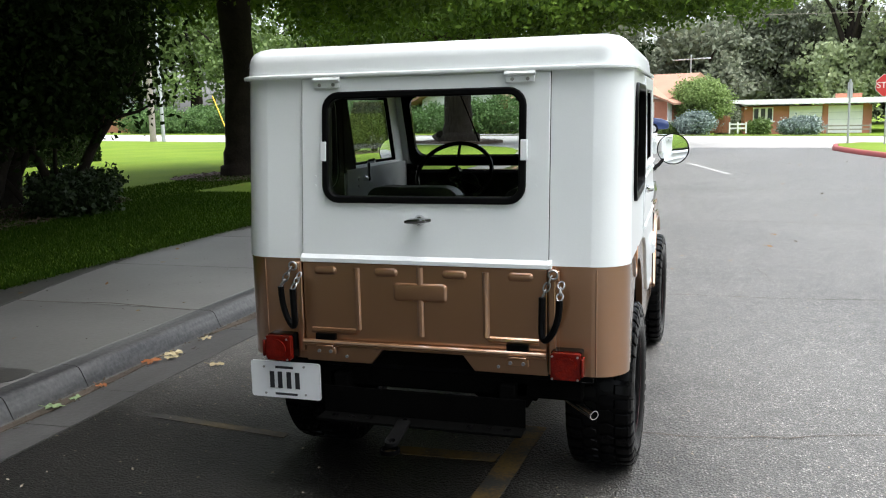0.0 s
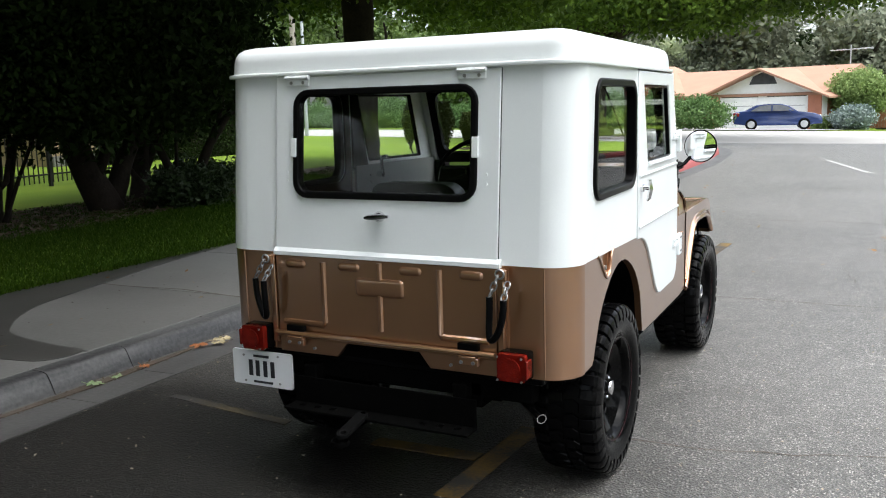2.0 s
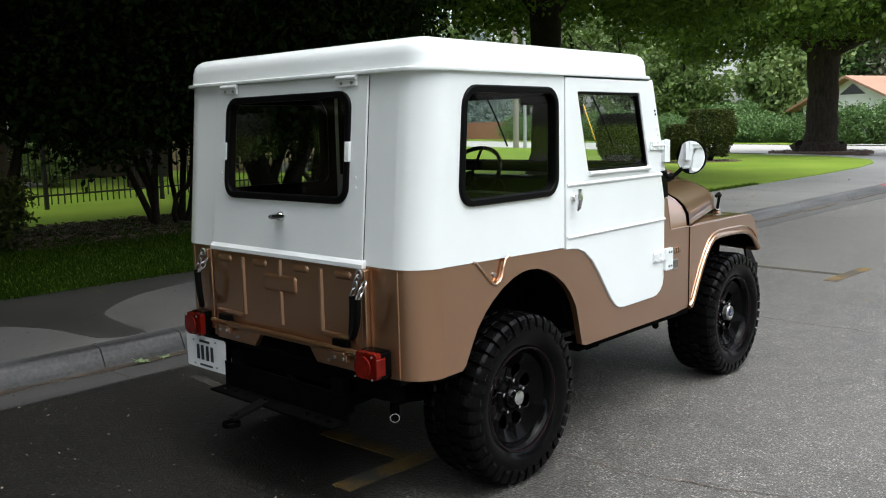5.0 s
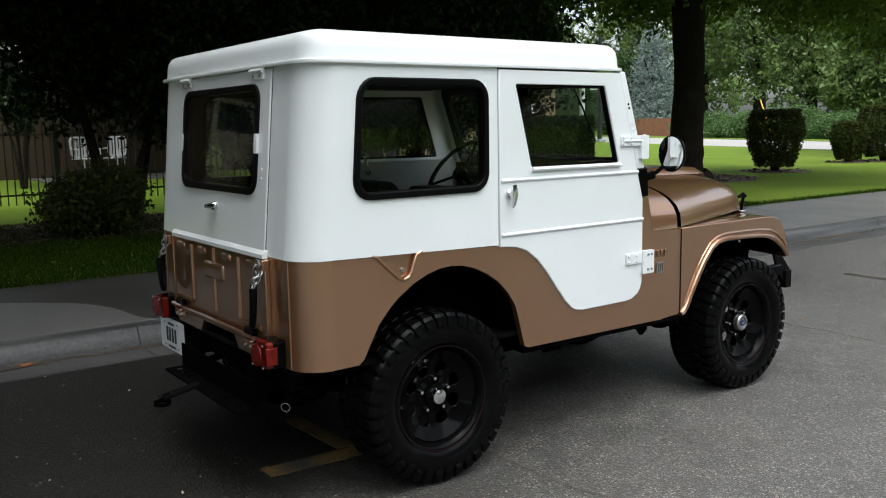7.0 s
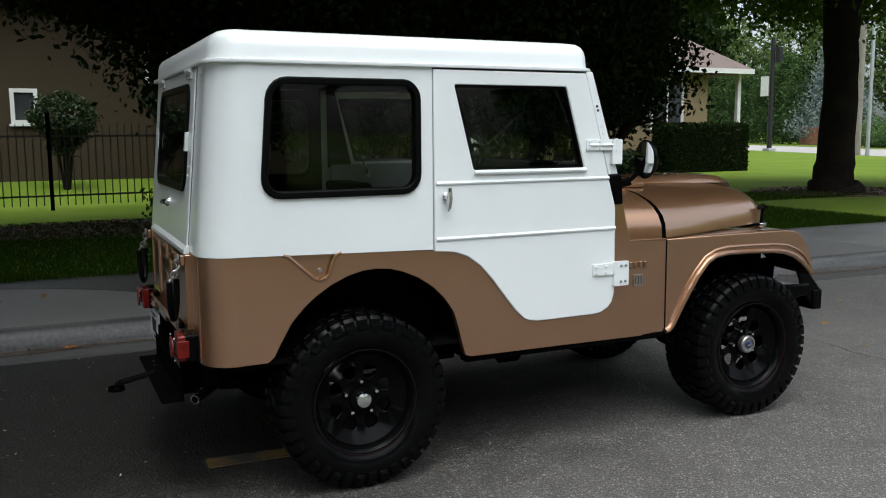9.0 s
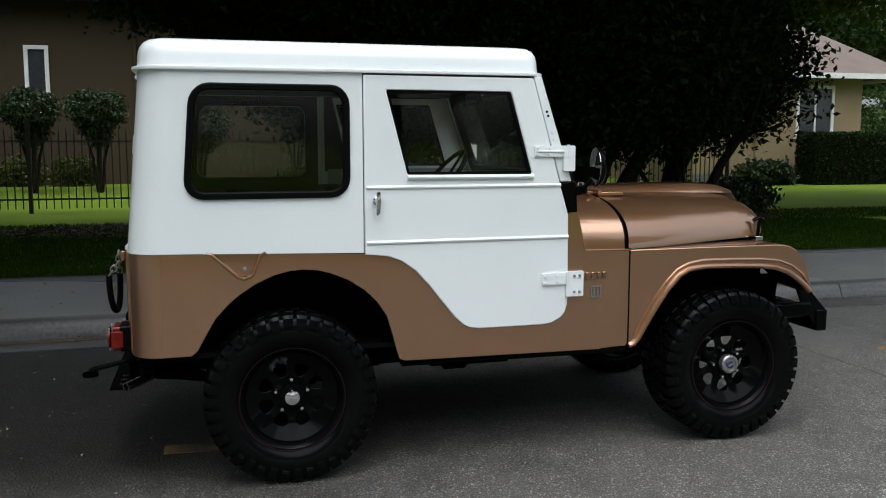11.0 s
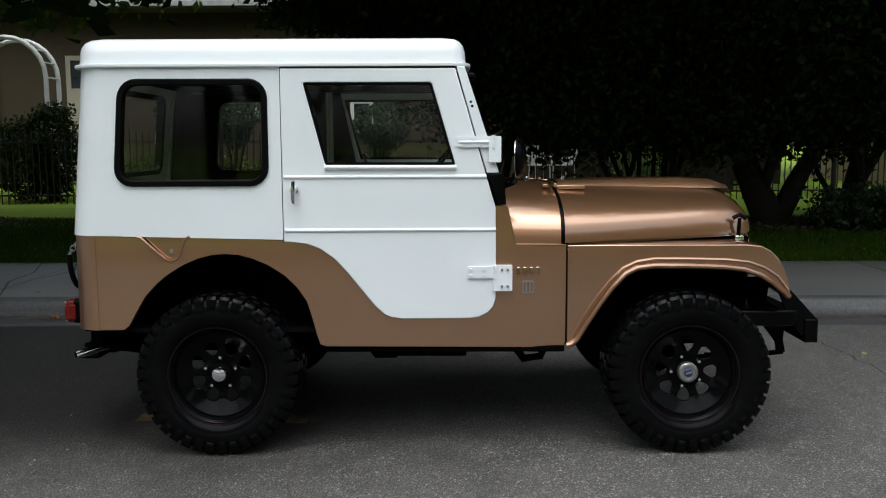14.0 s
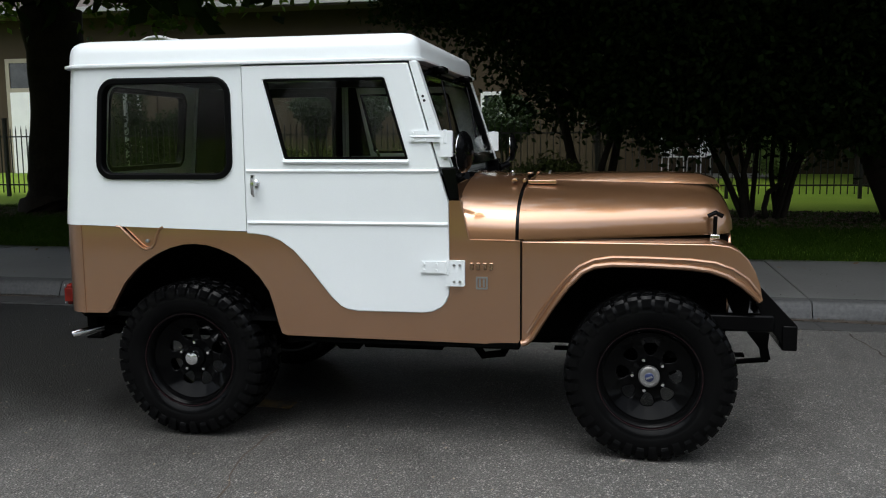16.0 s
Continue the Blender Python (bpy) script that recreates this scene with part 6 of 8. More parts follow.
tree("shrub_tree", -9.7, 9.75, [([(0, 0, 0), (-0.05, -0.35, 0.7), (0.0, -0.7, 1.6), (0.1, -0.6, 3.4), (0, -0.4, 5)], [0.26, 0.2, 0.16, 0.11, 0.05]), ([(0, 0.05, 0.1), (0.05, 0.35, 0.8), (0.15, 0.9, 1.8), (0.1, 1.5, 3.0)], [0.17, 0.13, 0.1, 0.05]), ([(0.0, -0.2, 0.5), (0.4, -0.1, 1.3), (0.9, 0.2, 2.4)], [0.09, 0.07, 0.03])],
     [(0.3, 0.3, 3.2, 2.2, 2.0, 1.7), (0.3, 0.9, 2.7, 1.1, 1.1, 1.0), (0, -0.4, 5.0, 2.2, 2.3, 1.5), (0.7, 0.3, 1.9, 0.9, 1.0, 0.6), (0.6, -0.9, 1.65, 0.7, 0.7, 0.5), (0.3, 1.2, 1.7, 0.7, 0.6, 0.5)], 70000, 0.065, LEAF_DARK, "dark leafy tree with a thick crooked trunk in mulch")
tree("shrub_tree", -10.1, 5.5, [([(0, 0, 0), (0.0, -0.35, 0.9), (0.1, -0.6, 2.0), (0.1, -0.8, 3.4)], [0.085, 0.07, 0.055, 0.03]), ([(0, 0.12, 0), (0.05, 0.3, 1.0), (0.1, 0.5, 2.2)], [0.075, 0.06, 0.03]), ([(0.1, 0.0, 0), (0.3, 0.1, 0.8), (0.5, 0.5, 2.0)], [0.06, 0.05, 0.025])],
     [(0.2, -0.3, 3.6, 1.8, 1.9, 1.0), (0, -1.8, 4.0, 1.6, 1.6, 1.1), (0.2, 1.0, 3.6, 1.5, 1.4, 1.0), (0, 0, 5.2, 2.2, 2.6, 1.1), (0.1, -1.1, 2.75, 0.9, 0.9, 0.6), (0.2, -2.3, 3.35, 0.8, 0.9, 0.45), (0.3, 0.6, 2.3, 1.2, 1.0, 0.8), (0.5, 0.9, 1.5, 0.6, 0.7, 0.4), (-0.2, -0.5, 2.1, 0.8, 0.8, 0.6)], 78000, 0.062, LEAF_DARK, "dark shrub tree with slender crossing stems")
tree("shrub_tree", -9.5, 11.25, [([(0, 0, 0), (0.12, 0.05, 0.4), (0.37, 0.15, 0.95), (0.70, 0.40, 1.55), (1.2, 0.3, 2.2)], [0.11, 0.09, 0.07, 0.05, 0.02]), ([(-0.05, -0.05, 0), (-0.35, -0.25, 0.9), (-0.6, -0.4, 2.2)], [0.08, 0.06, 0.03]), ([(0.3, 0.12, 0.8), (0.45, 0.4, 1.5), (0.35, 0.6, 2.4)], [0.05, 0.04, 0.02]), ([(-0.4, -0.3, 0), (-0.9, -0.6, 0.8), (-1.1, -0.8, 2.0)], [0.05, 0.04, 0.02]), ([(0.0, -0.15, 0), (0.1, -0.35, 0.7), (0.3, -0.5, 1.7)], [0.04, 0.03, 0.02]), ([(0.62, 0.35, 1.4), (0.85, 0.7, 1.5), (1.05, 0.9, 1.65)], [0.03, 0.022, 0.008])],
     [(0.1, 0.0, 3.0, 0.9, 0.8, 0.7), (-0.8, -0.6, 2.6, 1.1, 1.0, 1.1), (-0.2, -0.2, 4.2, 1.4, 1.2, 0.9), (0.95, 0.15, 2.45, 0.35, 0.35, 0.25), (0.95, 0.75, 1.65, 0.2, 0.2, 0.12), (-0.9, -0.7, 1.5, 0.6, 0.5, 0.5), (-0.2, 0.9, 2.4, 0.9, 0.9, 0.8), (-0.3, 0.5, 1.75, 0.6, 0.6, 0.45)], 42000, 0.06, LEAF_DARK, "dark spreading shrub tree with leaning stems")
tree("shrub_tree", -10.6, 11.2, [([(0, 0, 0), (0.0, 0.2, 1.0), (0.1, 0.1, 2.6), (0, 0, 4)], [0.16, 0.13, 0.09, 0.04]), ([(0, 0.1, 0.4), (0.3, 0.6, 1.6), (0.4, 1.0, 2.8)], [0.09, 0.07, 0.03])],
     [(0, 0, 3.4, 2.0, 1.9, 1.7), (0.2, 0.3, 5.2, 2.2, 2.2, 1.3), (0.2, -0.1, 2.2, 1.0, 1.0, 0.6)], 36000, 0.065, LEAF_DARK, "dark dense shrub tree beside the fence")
# low bushes in the bed
def bush(name, x, y, blobs, n, size, mat, label, z=0.14, clump=0.10, cat="bush", twigs=8):
    t = thing(name, pose(x, y, z), label, cat)
    bm = B()
    for i in range(twigs):
        bl = blobs[i % len(blobs)]
        a = random.uniform(0, 6.28)
        limb(bm, [(0.05 * math.cos(a), 0.05 * math.sin(a), 0), (bl[0] * 0.6 + bl[3] * 0.3 * math.cos(a), bl[1] * 0.6 + bl[4] * 0.3 * math.sin(a), bl[2] * 0.6), (bl[0] + bl[3] * 0.6 * math.cos(a), bl[1] + bl[4] * 0.6 * math.sin(a), bl[2])], [0.022, 0.016, 0.006], 6)
    part("stem", bm, BARK, t)
    leaves("foliage", blobs, n, size, mat, t, clump, 18, 0.75)
    return t


bush("low_bush", -8.9, 4.75, [(0, 0, 0.40, 0.48, 0.55, 0.36), (0.1, 0.2, 0.66, 0.30, 0.32, 0.22)], 10000, 0.036, LEAF_CLIP, "low leafy bush at the edge of the mulch bed")
bush("low_bush", -8.9, 10.6, [(0, 0, 0.28, 0.5, 0.6, 0.3)], 3500, 0.045, LEAF_BOX, "low leafy bush beside the thick trunk")
bush("low_bush", -10.3, 12.3, [(0, 0, 0.3, 0.7, 0.7, 0.3)], 3500, 0.05, LEAF_BOX, "low leafy bush in the mulch")

# tall street trees
def big_tree(x, y, r, fork, blobs, n, size, mat, label, flare=1.45, limbs=7, spread=3.2, per=30, clump=0.33, bark=None):
    stems = [([(0, 0, 0), (0, 0, 0.25), (0.02, 0, 0.8), (0.03, 0.05, fork * 0.6), (0, 0, fork)], [r * flare, r * 1.15, r, r * 0.92, r * 1.0])]
    for i in range(limbs):
        a = 2 * math.pi * i / limbs + random.uniform(-0.3, 0.3)
        q = random.uniform(0.7, 1.1)
        stems.append(([(0, 0, fork - 0.2), (spread * 0.22 * math.cos(a), spread * 0.22 * math.sin(a), fork + 0.9 * q), (spread * 0.6 * math.cos(a), spread * 0.6 * math.sin(a), fork + 1.9 * q), (spread * 1.1 * math.cos(a), spread * 1.1 * math.sin(a), fork + 2.7 * q)],
                      [r * 0.5, r * 0.36, r * 0.2, r * 0.06]))
    return tree("street_tree", x, y, stems, blobs, n, size, mat, label, clump, per, 0.10, 0.6, bark=bark)


mulch_ring(-10.4, 18.0, 1.5, 1.7, "brown mulch ring round the trunk", 700)
big_tree(-10.4, 18.0, 0.37, 3.9, [(0, 0, 6.4, 4.6, 4.6, 2.2), (2.8, -1.5, 5.0, 2.3, 2.4, 1.2), (3.2, 2.2, 5.0, 2.6, 2.6, 1.3), (-2.5, 2.0, 5.2, 2.4, 2.4, 1.4), (1.0, 4.6, 4.6, 2.4, 2.2, 1.1), (4.4, 0.2, 4.6, 1.8, 2.2, 0.9), (-1.8, -3.0, 4.8, 1.8, 1.8, 1.1), (5.6, 3.0, 4.9, 1.6, 1.8, 0.9)],
         80000, 0.095, LEAF_MAPLE, "tall maple with a dark straight trunk on the lawn", flare=1.75)
mulch_ring(-11.0, 37.5, 1.9, 1.9, "brown mulch mound round the big trunk", 500)
old_maple = big_tree(-11.0, 37.5, 0.62, 4.0, [(0, 0, 7.2, 6.0, 6.0, 2.8), (8.6, -3.0, 5.5, 2.4, 2.4, 1.0), (11.6, -3.4, 5.3, 1.9, 1.8, 0.8), (4.5, -2.5, 5.4, 3.0, 3.0, 1.5), (-4.5, 0, 5.5, 3.0, 3.0, 1.6), (6.5, 0.5, 6.4, 3.2, 3.4, 1.8), (2.0, -5.0, 5.6, 2.6, 2.4, 1.5), (9.5, -2.0, 7.2, 2.6, 3.0, 1.5)],
         86000, 0.13, LEAF_MAPLE, "old maple with a thick trunk near the corner", spread=5.0, flare=1.9, bark=BARK_PALE)
part("limb", limb(B(), [(0, 0, 3.8), (3.5, -1.2, 5.0), (8.0, -2.8, 5.5), (12.2, -3.5, 5.2)], [0.26, 0.17, 0.09, 0.02]), BARK_PALE, old_maple)
mulch_ring(-10.1, -3.4, 1.3, 1.6, "brown mulch round the trunk by the fence", 700)
big_tree(-10.1, -3.45, 0.48, 3.4, [(0, 0, 6.2, 4.0, 4.4, 1.9), (0.5, 2.25, 3.55, 0.8, 1.2, 0.4), (2.6, 0.8, 4.7, 2.0, 2.2, 1.0), (0.8, 3.6, 4.5, 2.0, 2.0, 0.9), (-1.0, -3.0, 4.6, 2.0, 2.0, 1.0), (2.4, -2.6, 4.9, 2.0, 2.0, 1.0)],
         48000, 0.09, LEAF_MAPLE, "tall tree with a heavy dark trunk near the fence", flare=1.55)

# crowns out of view over pavement and road, added to block sky light
def shade_canopy(owner, blobs, n):
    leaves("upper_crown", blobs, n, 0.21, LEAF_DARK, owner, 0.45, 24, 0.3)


roots = [o for o in scene.objects if o.parent is None and o.name.split(".")[0] in ("shrub_tree", "street_tree") and o.location.x < -5 and o.location.y < 25]
share = {o.name: [] for o in roots}
for ix in range(6):
    for iy in range(13):
        x, y = -8.8 + 2.4 * ix + random.uniform(-0.3, 0.3), -14.0 + 2.4 * iy + random.uniform(-0.3, 0.3)
        if y > 13.5 or (x > -1.8 and not (-5 < y < 1 and x < 2.2)) or (x > -4 and y < -6):
            continue
        o = min(roots, key=lambda q: (q.location.x - x) ** 2 + (q.location.y - y) ** 2)
        low = x > -7.5 and y < 11
        share[o.name].append((x - o.location.x, y - o.location.y, (random.uniform(3.6, 3.9) if y < 2.6 and x < -1.4 else random.uniform(4.75, 5.1)) if low else random.uniform(5.0, 5.6), 1.9, 1.9, 0.55 if low else 0.9))
for o in roots:
    if share[o.name]:
        shade_canopy(o, share[o.name], 950 * len(share[o.name]))
        for bx, by, bz, *_ in share[o.name]:
            part("limb", limb(B(), [(0, 0, 3.6), (bx * 0.35, by * 0.35, min(5.2, bz)), (bx * 0.8, by * 0.8, bz)], [0.10, 0.07, 0.025], 7), BARK, o)

# ---- iron fence ----
def fence_run(pts, label):
    f = thing("iron_fence", pose(0, 0, 0.14), label, "fence")
    for (xa, ya), (xb, yb) in zip(pts, pts[1:]):
        L = math.hypot(xb - xa, yb - ya)
        k = max(1, round(L / 2.4))
        for i in range(k + 1):
            x, y = xa + (xb - xa) * i / k, ya + (yb - ya) * i / k
            b = box(B(), (x, y, 0.82), (0.065, 0.065, 1.64))
            box(b, (x, y, 1.655), (0.08, 0.08, 0.03))
            part("post", b, IRON, f)
        rot = math.atan2(yb - ya, xb - xa)
        for z in (0.26, 1.28):
            part("rail", box(B(), (0, 0, 0), (L, 0.032, 0.032), pose((xa + xb) / 2, (ya + yb) / 2, z, 0, 0, math.degrees(rot))), IRON, f)
        n = int(L / 0.125)
        me0 = None
        for i in range(n):
            if abs((i / n * k) % 1) < 0.02:
                continue
            x, y = xa + (xb - xa) * i / n, ya + (yb - ya) * i / n
            if me0 is None:
                b = box(B(), (0, 0, 0.76), (0.018, 0.018, 1.34))
                vs = [b.verts.new(p) for p in ((-0.012, 0, 1.43), (0, -0.012, 1.43), (0.012, 0, 1.43), (0, 0.012, 1.43), (0, 0, 1.52))]
                for q in range(4):
                    b.faces.new((vs[q], vs[(q + 1) % 4], vs[4]))
                ob = part("picket", b, IRON, f, smooth=0)
                me0 = ob
                ob.matrix_basis = pose(x, y, 0)
            else:
                again(me0, f, pose(x, y, 0))
    return f


fence_run([(-13.3, -12.0), (-13.6, 3.0), (-14.9, 15.2)], "black iron picket fence behind the lawn")

# ---- tan building behind the fence ----
def window_in(parent, x, y0, y1, z0, z1, mull=0, wide=0.09, side=1):
    """A window on a wall that faces +x: frame, sill and panes."""
    fr = part("window", sheet([(y0, z0), (y1, z0), (y1, z1), (y0, z1)], [[(y0 + wide, z0 + wide), (y1 - wide, z0 + wide), (y1 - wide, z1 - wide), (y0 + wide, z1 - wide)]], -0.03, 0.05, lambda u, v, w: (x + w, u, v)), TRIMWHITE, parent, "white framed window", bevel=0.004)
    part("pane", sheet([(y0 + wide, z0 + wide), (y1 - wide, z0 + wide), (y1 - wide, z1 - wide), (y0 + wide, z1 - wide)], [], -0.02, 0.006, lambda u, v, w: (x + w, u, v)), DARKPANE, fr)
    for i in range(mull):
        yy = y0 + (y1 - y0) * (i + 1) / (mull + 1)
        part("mullion", span(B(), x, x + 0.04, yy - 0.03, yy + 0.03, z0 + wide, z1 - wide), TRIMWHITE, fr)
    part("sill", span(B(), x, x + 0.08, y0 - 0.04, y1 + 0.04, z0 - 0.05, z0), TRIMWHITE, fr, bevel=0.005)
    return fr


hall = thing("building", pose(0, 0, 0.1), "long tan stucco building with white window frames behind the fence", "building")
part("wall", span(B(), -27, -19.5, -24, 13.5, 0.0, 5.6), SHADED_STUCCO, hall, bevel=0.02)
part("eave", span(B(), -27.5, -18.7, -24.5, 14.0, 4.62, 4.78), DARKSHINGLE, hall)
part("gutter", span(B(), -18.74, -18.64, -24.5, 14.0, 4.66, 4.80), SHADEWHITE, hall, bevel=0.01)
b = loft(B(), [[(-18.7, y, 4.78), (-23.2, y, 6.9), (-27.6, y, 4.78)] for y in (-24.5, 14.0)])
part("roof", b, DARKSHINGLE, hall, "dark brown shingle roof")
window_in(hall, -19.5, -0.58, -0.04, 2.0, 3.56)
window_in(hall, -19.5, 2.34, 2.92, 1.6, 2.4)
window_in(hall, -19.5, 5.3, 6.1, 2.1, 3.3)
window_in(hall, -19.5, 9.4, 10.6, 1.5, 3.2, 1)
for yc in (-4.35, -10.85):
    fr = part("door_surround", sheet([(yc - 0.62, 0.05), (yc + 0.62, 0.05), (yc + 0.62, 3.55), (yc - 0.62, 3.55)], [[(yc - 0.5, 2.72), (yc + 0.5, 2.72), (yc + 0.5, 3.43), (yc - 0.5, 3.43)]], 0.0, 0.07, lambda u, v, w: (-19.5 + w, u, v)), BEIGE, hall, "beige door surround with a dark transom")
    part("transom_pane", span(B(), -19.5, -19.46, yc - 0.5, yc + 0.5, 2.72, 3.43), DARKPANE, fr)
    for k in (-1, 1):
        part("door_panel", span(B(), -19.43, -19.415, yc + k * 0.25 - 0.17, yc + k * 0.25 + 0.17, 1.35, 2.4), BEIGE, fr, bevel=0.006)
    part("step", span(B(), -19.5, -18.9, yc - 0.9, yc + 0.9, 0.0, 0.14), CONCRETE, hall)
dr = part("door", span(B(), -19.43, -19.41, -11.35, -10.35, 0.1, 2.6), TRIMWHITE, hall, "white door", bevel=0.006)
part("door_knob", lathe(B(), [(0.0001, 0.05), (0.035, 0.04), (0.035, 0.02), (0.015, 0.0)], 12, "x", (-19.41, -10.45, 1.1)), STEEL, dr)
for y in (-6.8, 1.9, 7.6):
    part("downpipe", tube(B(), [(-19.44, y, 0.0), (-19.44, y, 4.6), (-18.8, y, 4.7)], 0.045, 8), SHADED_STUCCO, hall)

# clipped round bushes on stems behind the fence
for x, y, r, zc in ((-16.9, -0.03, 0.55, 1.86), (-16.9, 1.27, 0.56, 1.86), (-16.8, 3.35, 0.62, 1.6), (-16.9, -1.25, 0.55, 1.86), (-16.9, 5.46, 0.5, 2.0)):
    t = thing("round_bush", pose(x, y, mound(x, y) - 0.01), "clipped round bush on bare stems behind the fence", "bush", "clipped bushes along the building")
    bm = B()
    for a in (0.3, 1.9, 3.3, 4.7):
        limb(bm, [(0.04 * math.cos(a), 0.04 * math.sin(a), 0), (0.12 * math.cos(a), 0.12 * math.sin(a), zc * 0.4), (0.35 * math.cos(a), 0.35 * math.sin(a), zc - 0.25)], [0.035, 0.03, 0.015], 6)
    part("stem", bm, BARK, t)
    leaves("foliage", [(0, 0, zc - 0.10, r, r, r * 0.72), (0, 0, zc - 0.50, r * 0.5, r * 0.5, 0.4)], 5600, 0.045, LEAF_BOX, t, 0.06, 16, 0.85)

# low plants along the wall and a bright shrub behind the fence
for x, y, r in ((-18.8, -2.7, 0.5), (-18.7, -1.7, 0.45), (-18.8, -0.7, 0.5), (-18.7, 0.5, 0.45)):
    bush("low_bush", x, y, [(0, 0, 0.32, r, r, 0.34)], 1800, 0.05, LEAF_CLIP, "low leafy bush at the foot of the tan wall", z=0.37)
bush("fence_shrub", -17.3, 9.3, [(0, 0, 0.75, 0.5, 0.5, 0.65), (0, 0, 1.6, 0.42, 0.42, 0.7)], 9000, 0.05, LEAF_HEDGE, "upright yellow-green shrub behind the fence", z=0.38)

# white garden arch
arch = thing("garden_arch", pose(-15.8, -4.55, mound(-15.8, -4.55) - 0.02), "weathered pale garden arch over a path behind the fence", "arch")
for dx in (-0.3, 0.3):
    pts = [(dx, -0.85, 0), (dx, -0.85, 2.6)] + [(dx, -0.85 * math.cos(a), 2.6 + 0.85 * math.sin(a)) for a in [math.pi * i / 12 for i in range(1, 12)]] + [(dx, 0.85, 2.6), (dx, 0.85, 0)]
    part("hoop", tube(B(), pts, 0.05, 8), CHAIRWHITE, arch)
for i in range(9):
    a = math.pi * i / 8
    y, z = -0.85 * math.cos(a), 2.6 + 0.85 * math.sin(a)
    part("rung", tube(B(), [(-0.3, y, z), (0.3, y, z)], 0.022, 6), CHAIRWHITE, arch)
for z in (0.5, 1.0, 1.5, 2.0):
    for s in (-1, 1):
        part("rung", tube(B(), [(-0.3, s * 0.85, z), (0.3, s * 0.85, z)], 0.018, 6), CHAIRWHITE, arch)
bush("climber", -15.7, -5.5, [(0, 0, 0.9, 0.4, 0.4, 0.9), (0, 0.1, 1.9, 0.3, 0.3, 0.6)], 4500, 0.05, LEAF_DARK, "dark climbing plant on the garden arch")
bush("low_bush", -15.3, -3.5, [(0, 0, 1.1, 0.45, 0.5, 1.0), (0.1, -0.6, 0.95, 0.5, 0.6, 0.85)], 9000, 0.05, LEAF_DARK, "tall dark bush beside the garden arch")

# white patio chairs behind the fence
for x, y, rz in ((-18.75, 7.16, 20), (-18.85, 7.78, -40)):
    ch = thing("patio_chair", pose(x, y, 0.404, 0, 0, rz), "pale weathered metal patio chair on pale paving", "chair", "patio chairs")
    part("seat", box(B(), (0, 0, 0.43), (0.46, 0.46, 0.03)), CHAIRWHITE, ch, bevel=0.01)
    bk = part("backrest", sheet(rounded(-0.23, 0.23, 0.45, 0.94, 0.12), [rounded(-0.195, 0.195, 0.50, 0.905, 0.09)], -0.25, -0.22, lambda u, v, w: (w - 0.12 * (v - 0.45), u, v)), CHAIRWHITE, ch)
    for k in range(5):
        part("slat", span(B(), -0.275, -0.255, -0.155 + 0.075 * k - 0.022, -0.155 + 0.075 * k + 0.022, 0.47, 0.92), CHAIRWHITE, bk)
    for sy in (-1, 1):
        part("armrest", tube(B(), [(-0.24, sy * 0.24, 0.66), (0.18, sy * 0.25, 0.64), (0.2, sy * 0.24, 0.43)], 0.018, 6), CHAIRWHITE, ch)
    for sx in (-1, 1):
        for sy in (-1, 1):
            part("leg", tube(B(), [(sx * 0.2, sy * 0.2, 0), (sx * 0.19, sy * 0.19, 0.42)], 0.016, 6), CHAIRWHITE, ch)

# ---- tan cottage past the fence ----
cot = thing("cottage", pose(0, 0, 0.1), "tan cottage with a brown shingle gable roof and porch", "house")
part("wall", span(B(), -28, -20.5, 17.6, 23.5, 0.0, 3.30), CREAM, cot, bevel=0.02)
b = B()
for za, zb in ((3.28, 5.46), (3.40, 5.58)):
    q = [b.verts.new(p) for p in ((-20.0, 16.6, za), (-20.0, 25.0, za), (-28.4, 25.0, za), (-28.4, 16.6, za), (-24.2, 16.6, zb), (-24.2, 23.2, zb))]
    for f in ((0, 1, 5, 4), (1, 2, 5), (2, 3, 4, 5), (3, 0, 4)):
        b.faces.new([q[k] for k in f])
part("roof", b, SHINGLE, cot, "weathered brown shingle roof", smooth=0)
part("fascia", span(B(), -20.02, -19.95, 16.6, 25.0, 3.24, 3.40), TRIMWHITE, cot)
part("fascia", span(B(), -28.4, -20.02, 24.95, 25.02, 3.24, 3.40), TRIMWHITE, cot)
part("base_course", span(B(), -20.5, -20.44, 17.6, 23.5, 0.0, 0.35), CONCRETE, cot)
window_in(cot, -20.5, 21.1, 22.45, 1.45, 3.05, 1, 0.10)
window_in(cot, -20.5, 17.9, 18.6, 1.6, 2.9, 0, 0.09)
part("porch_floor", span(B(), -28, -20.4, 23.5, 24.9, 0.0, 0.2), CONCRETE, cot)
for x in (-20.45, -24.5, -27.5):
    part("porch_post", span(B(), x - 0.07, x + 0.07, 24.7, 24.84, 0.2, 3.28), TRIMWHITE, cot, bevel=0.01)
part("porch_rail", span(B(), -24.5, -20.45, 24.74, 24.80, 1.0, 1.1), TRIMWHITE, cot)
part("porch_rail", span(B(), -20.48, -20.42, 23.5, 24.75, 1.0, 1.1), TRIMWHITE, cot)
part("meter_box", span(B(), -20.5, -20.3, 19.55, 19.85, 1.55, 2.15), CREAM, cot, bevel=0.02)
part("conduit", tube(B(), [(-20.45, 19.7, 0.2), (-20.45, 19.7, 3.28)], 0.03, 8), CREAM, cot)


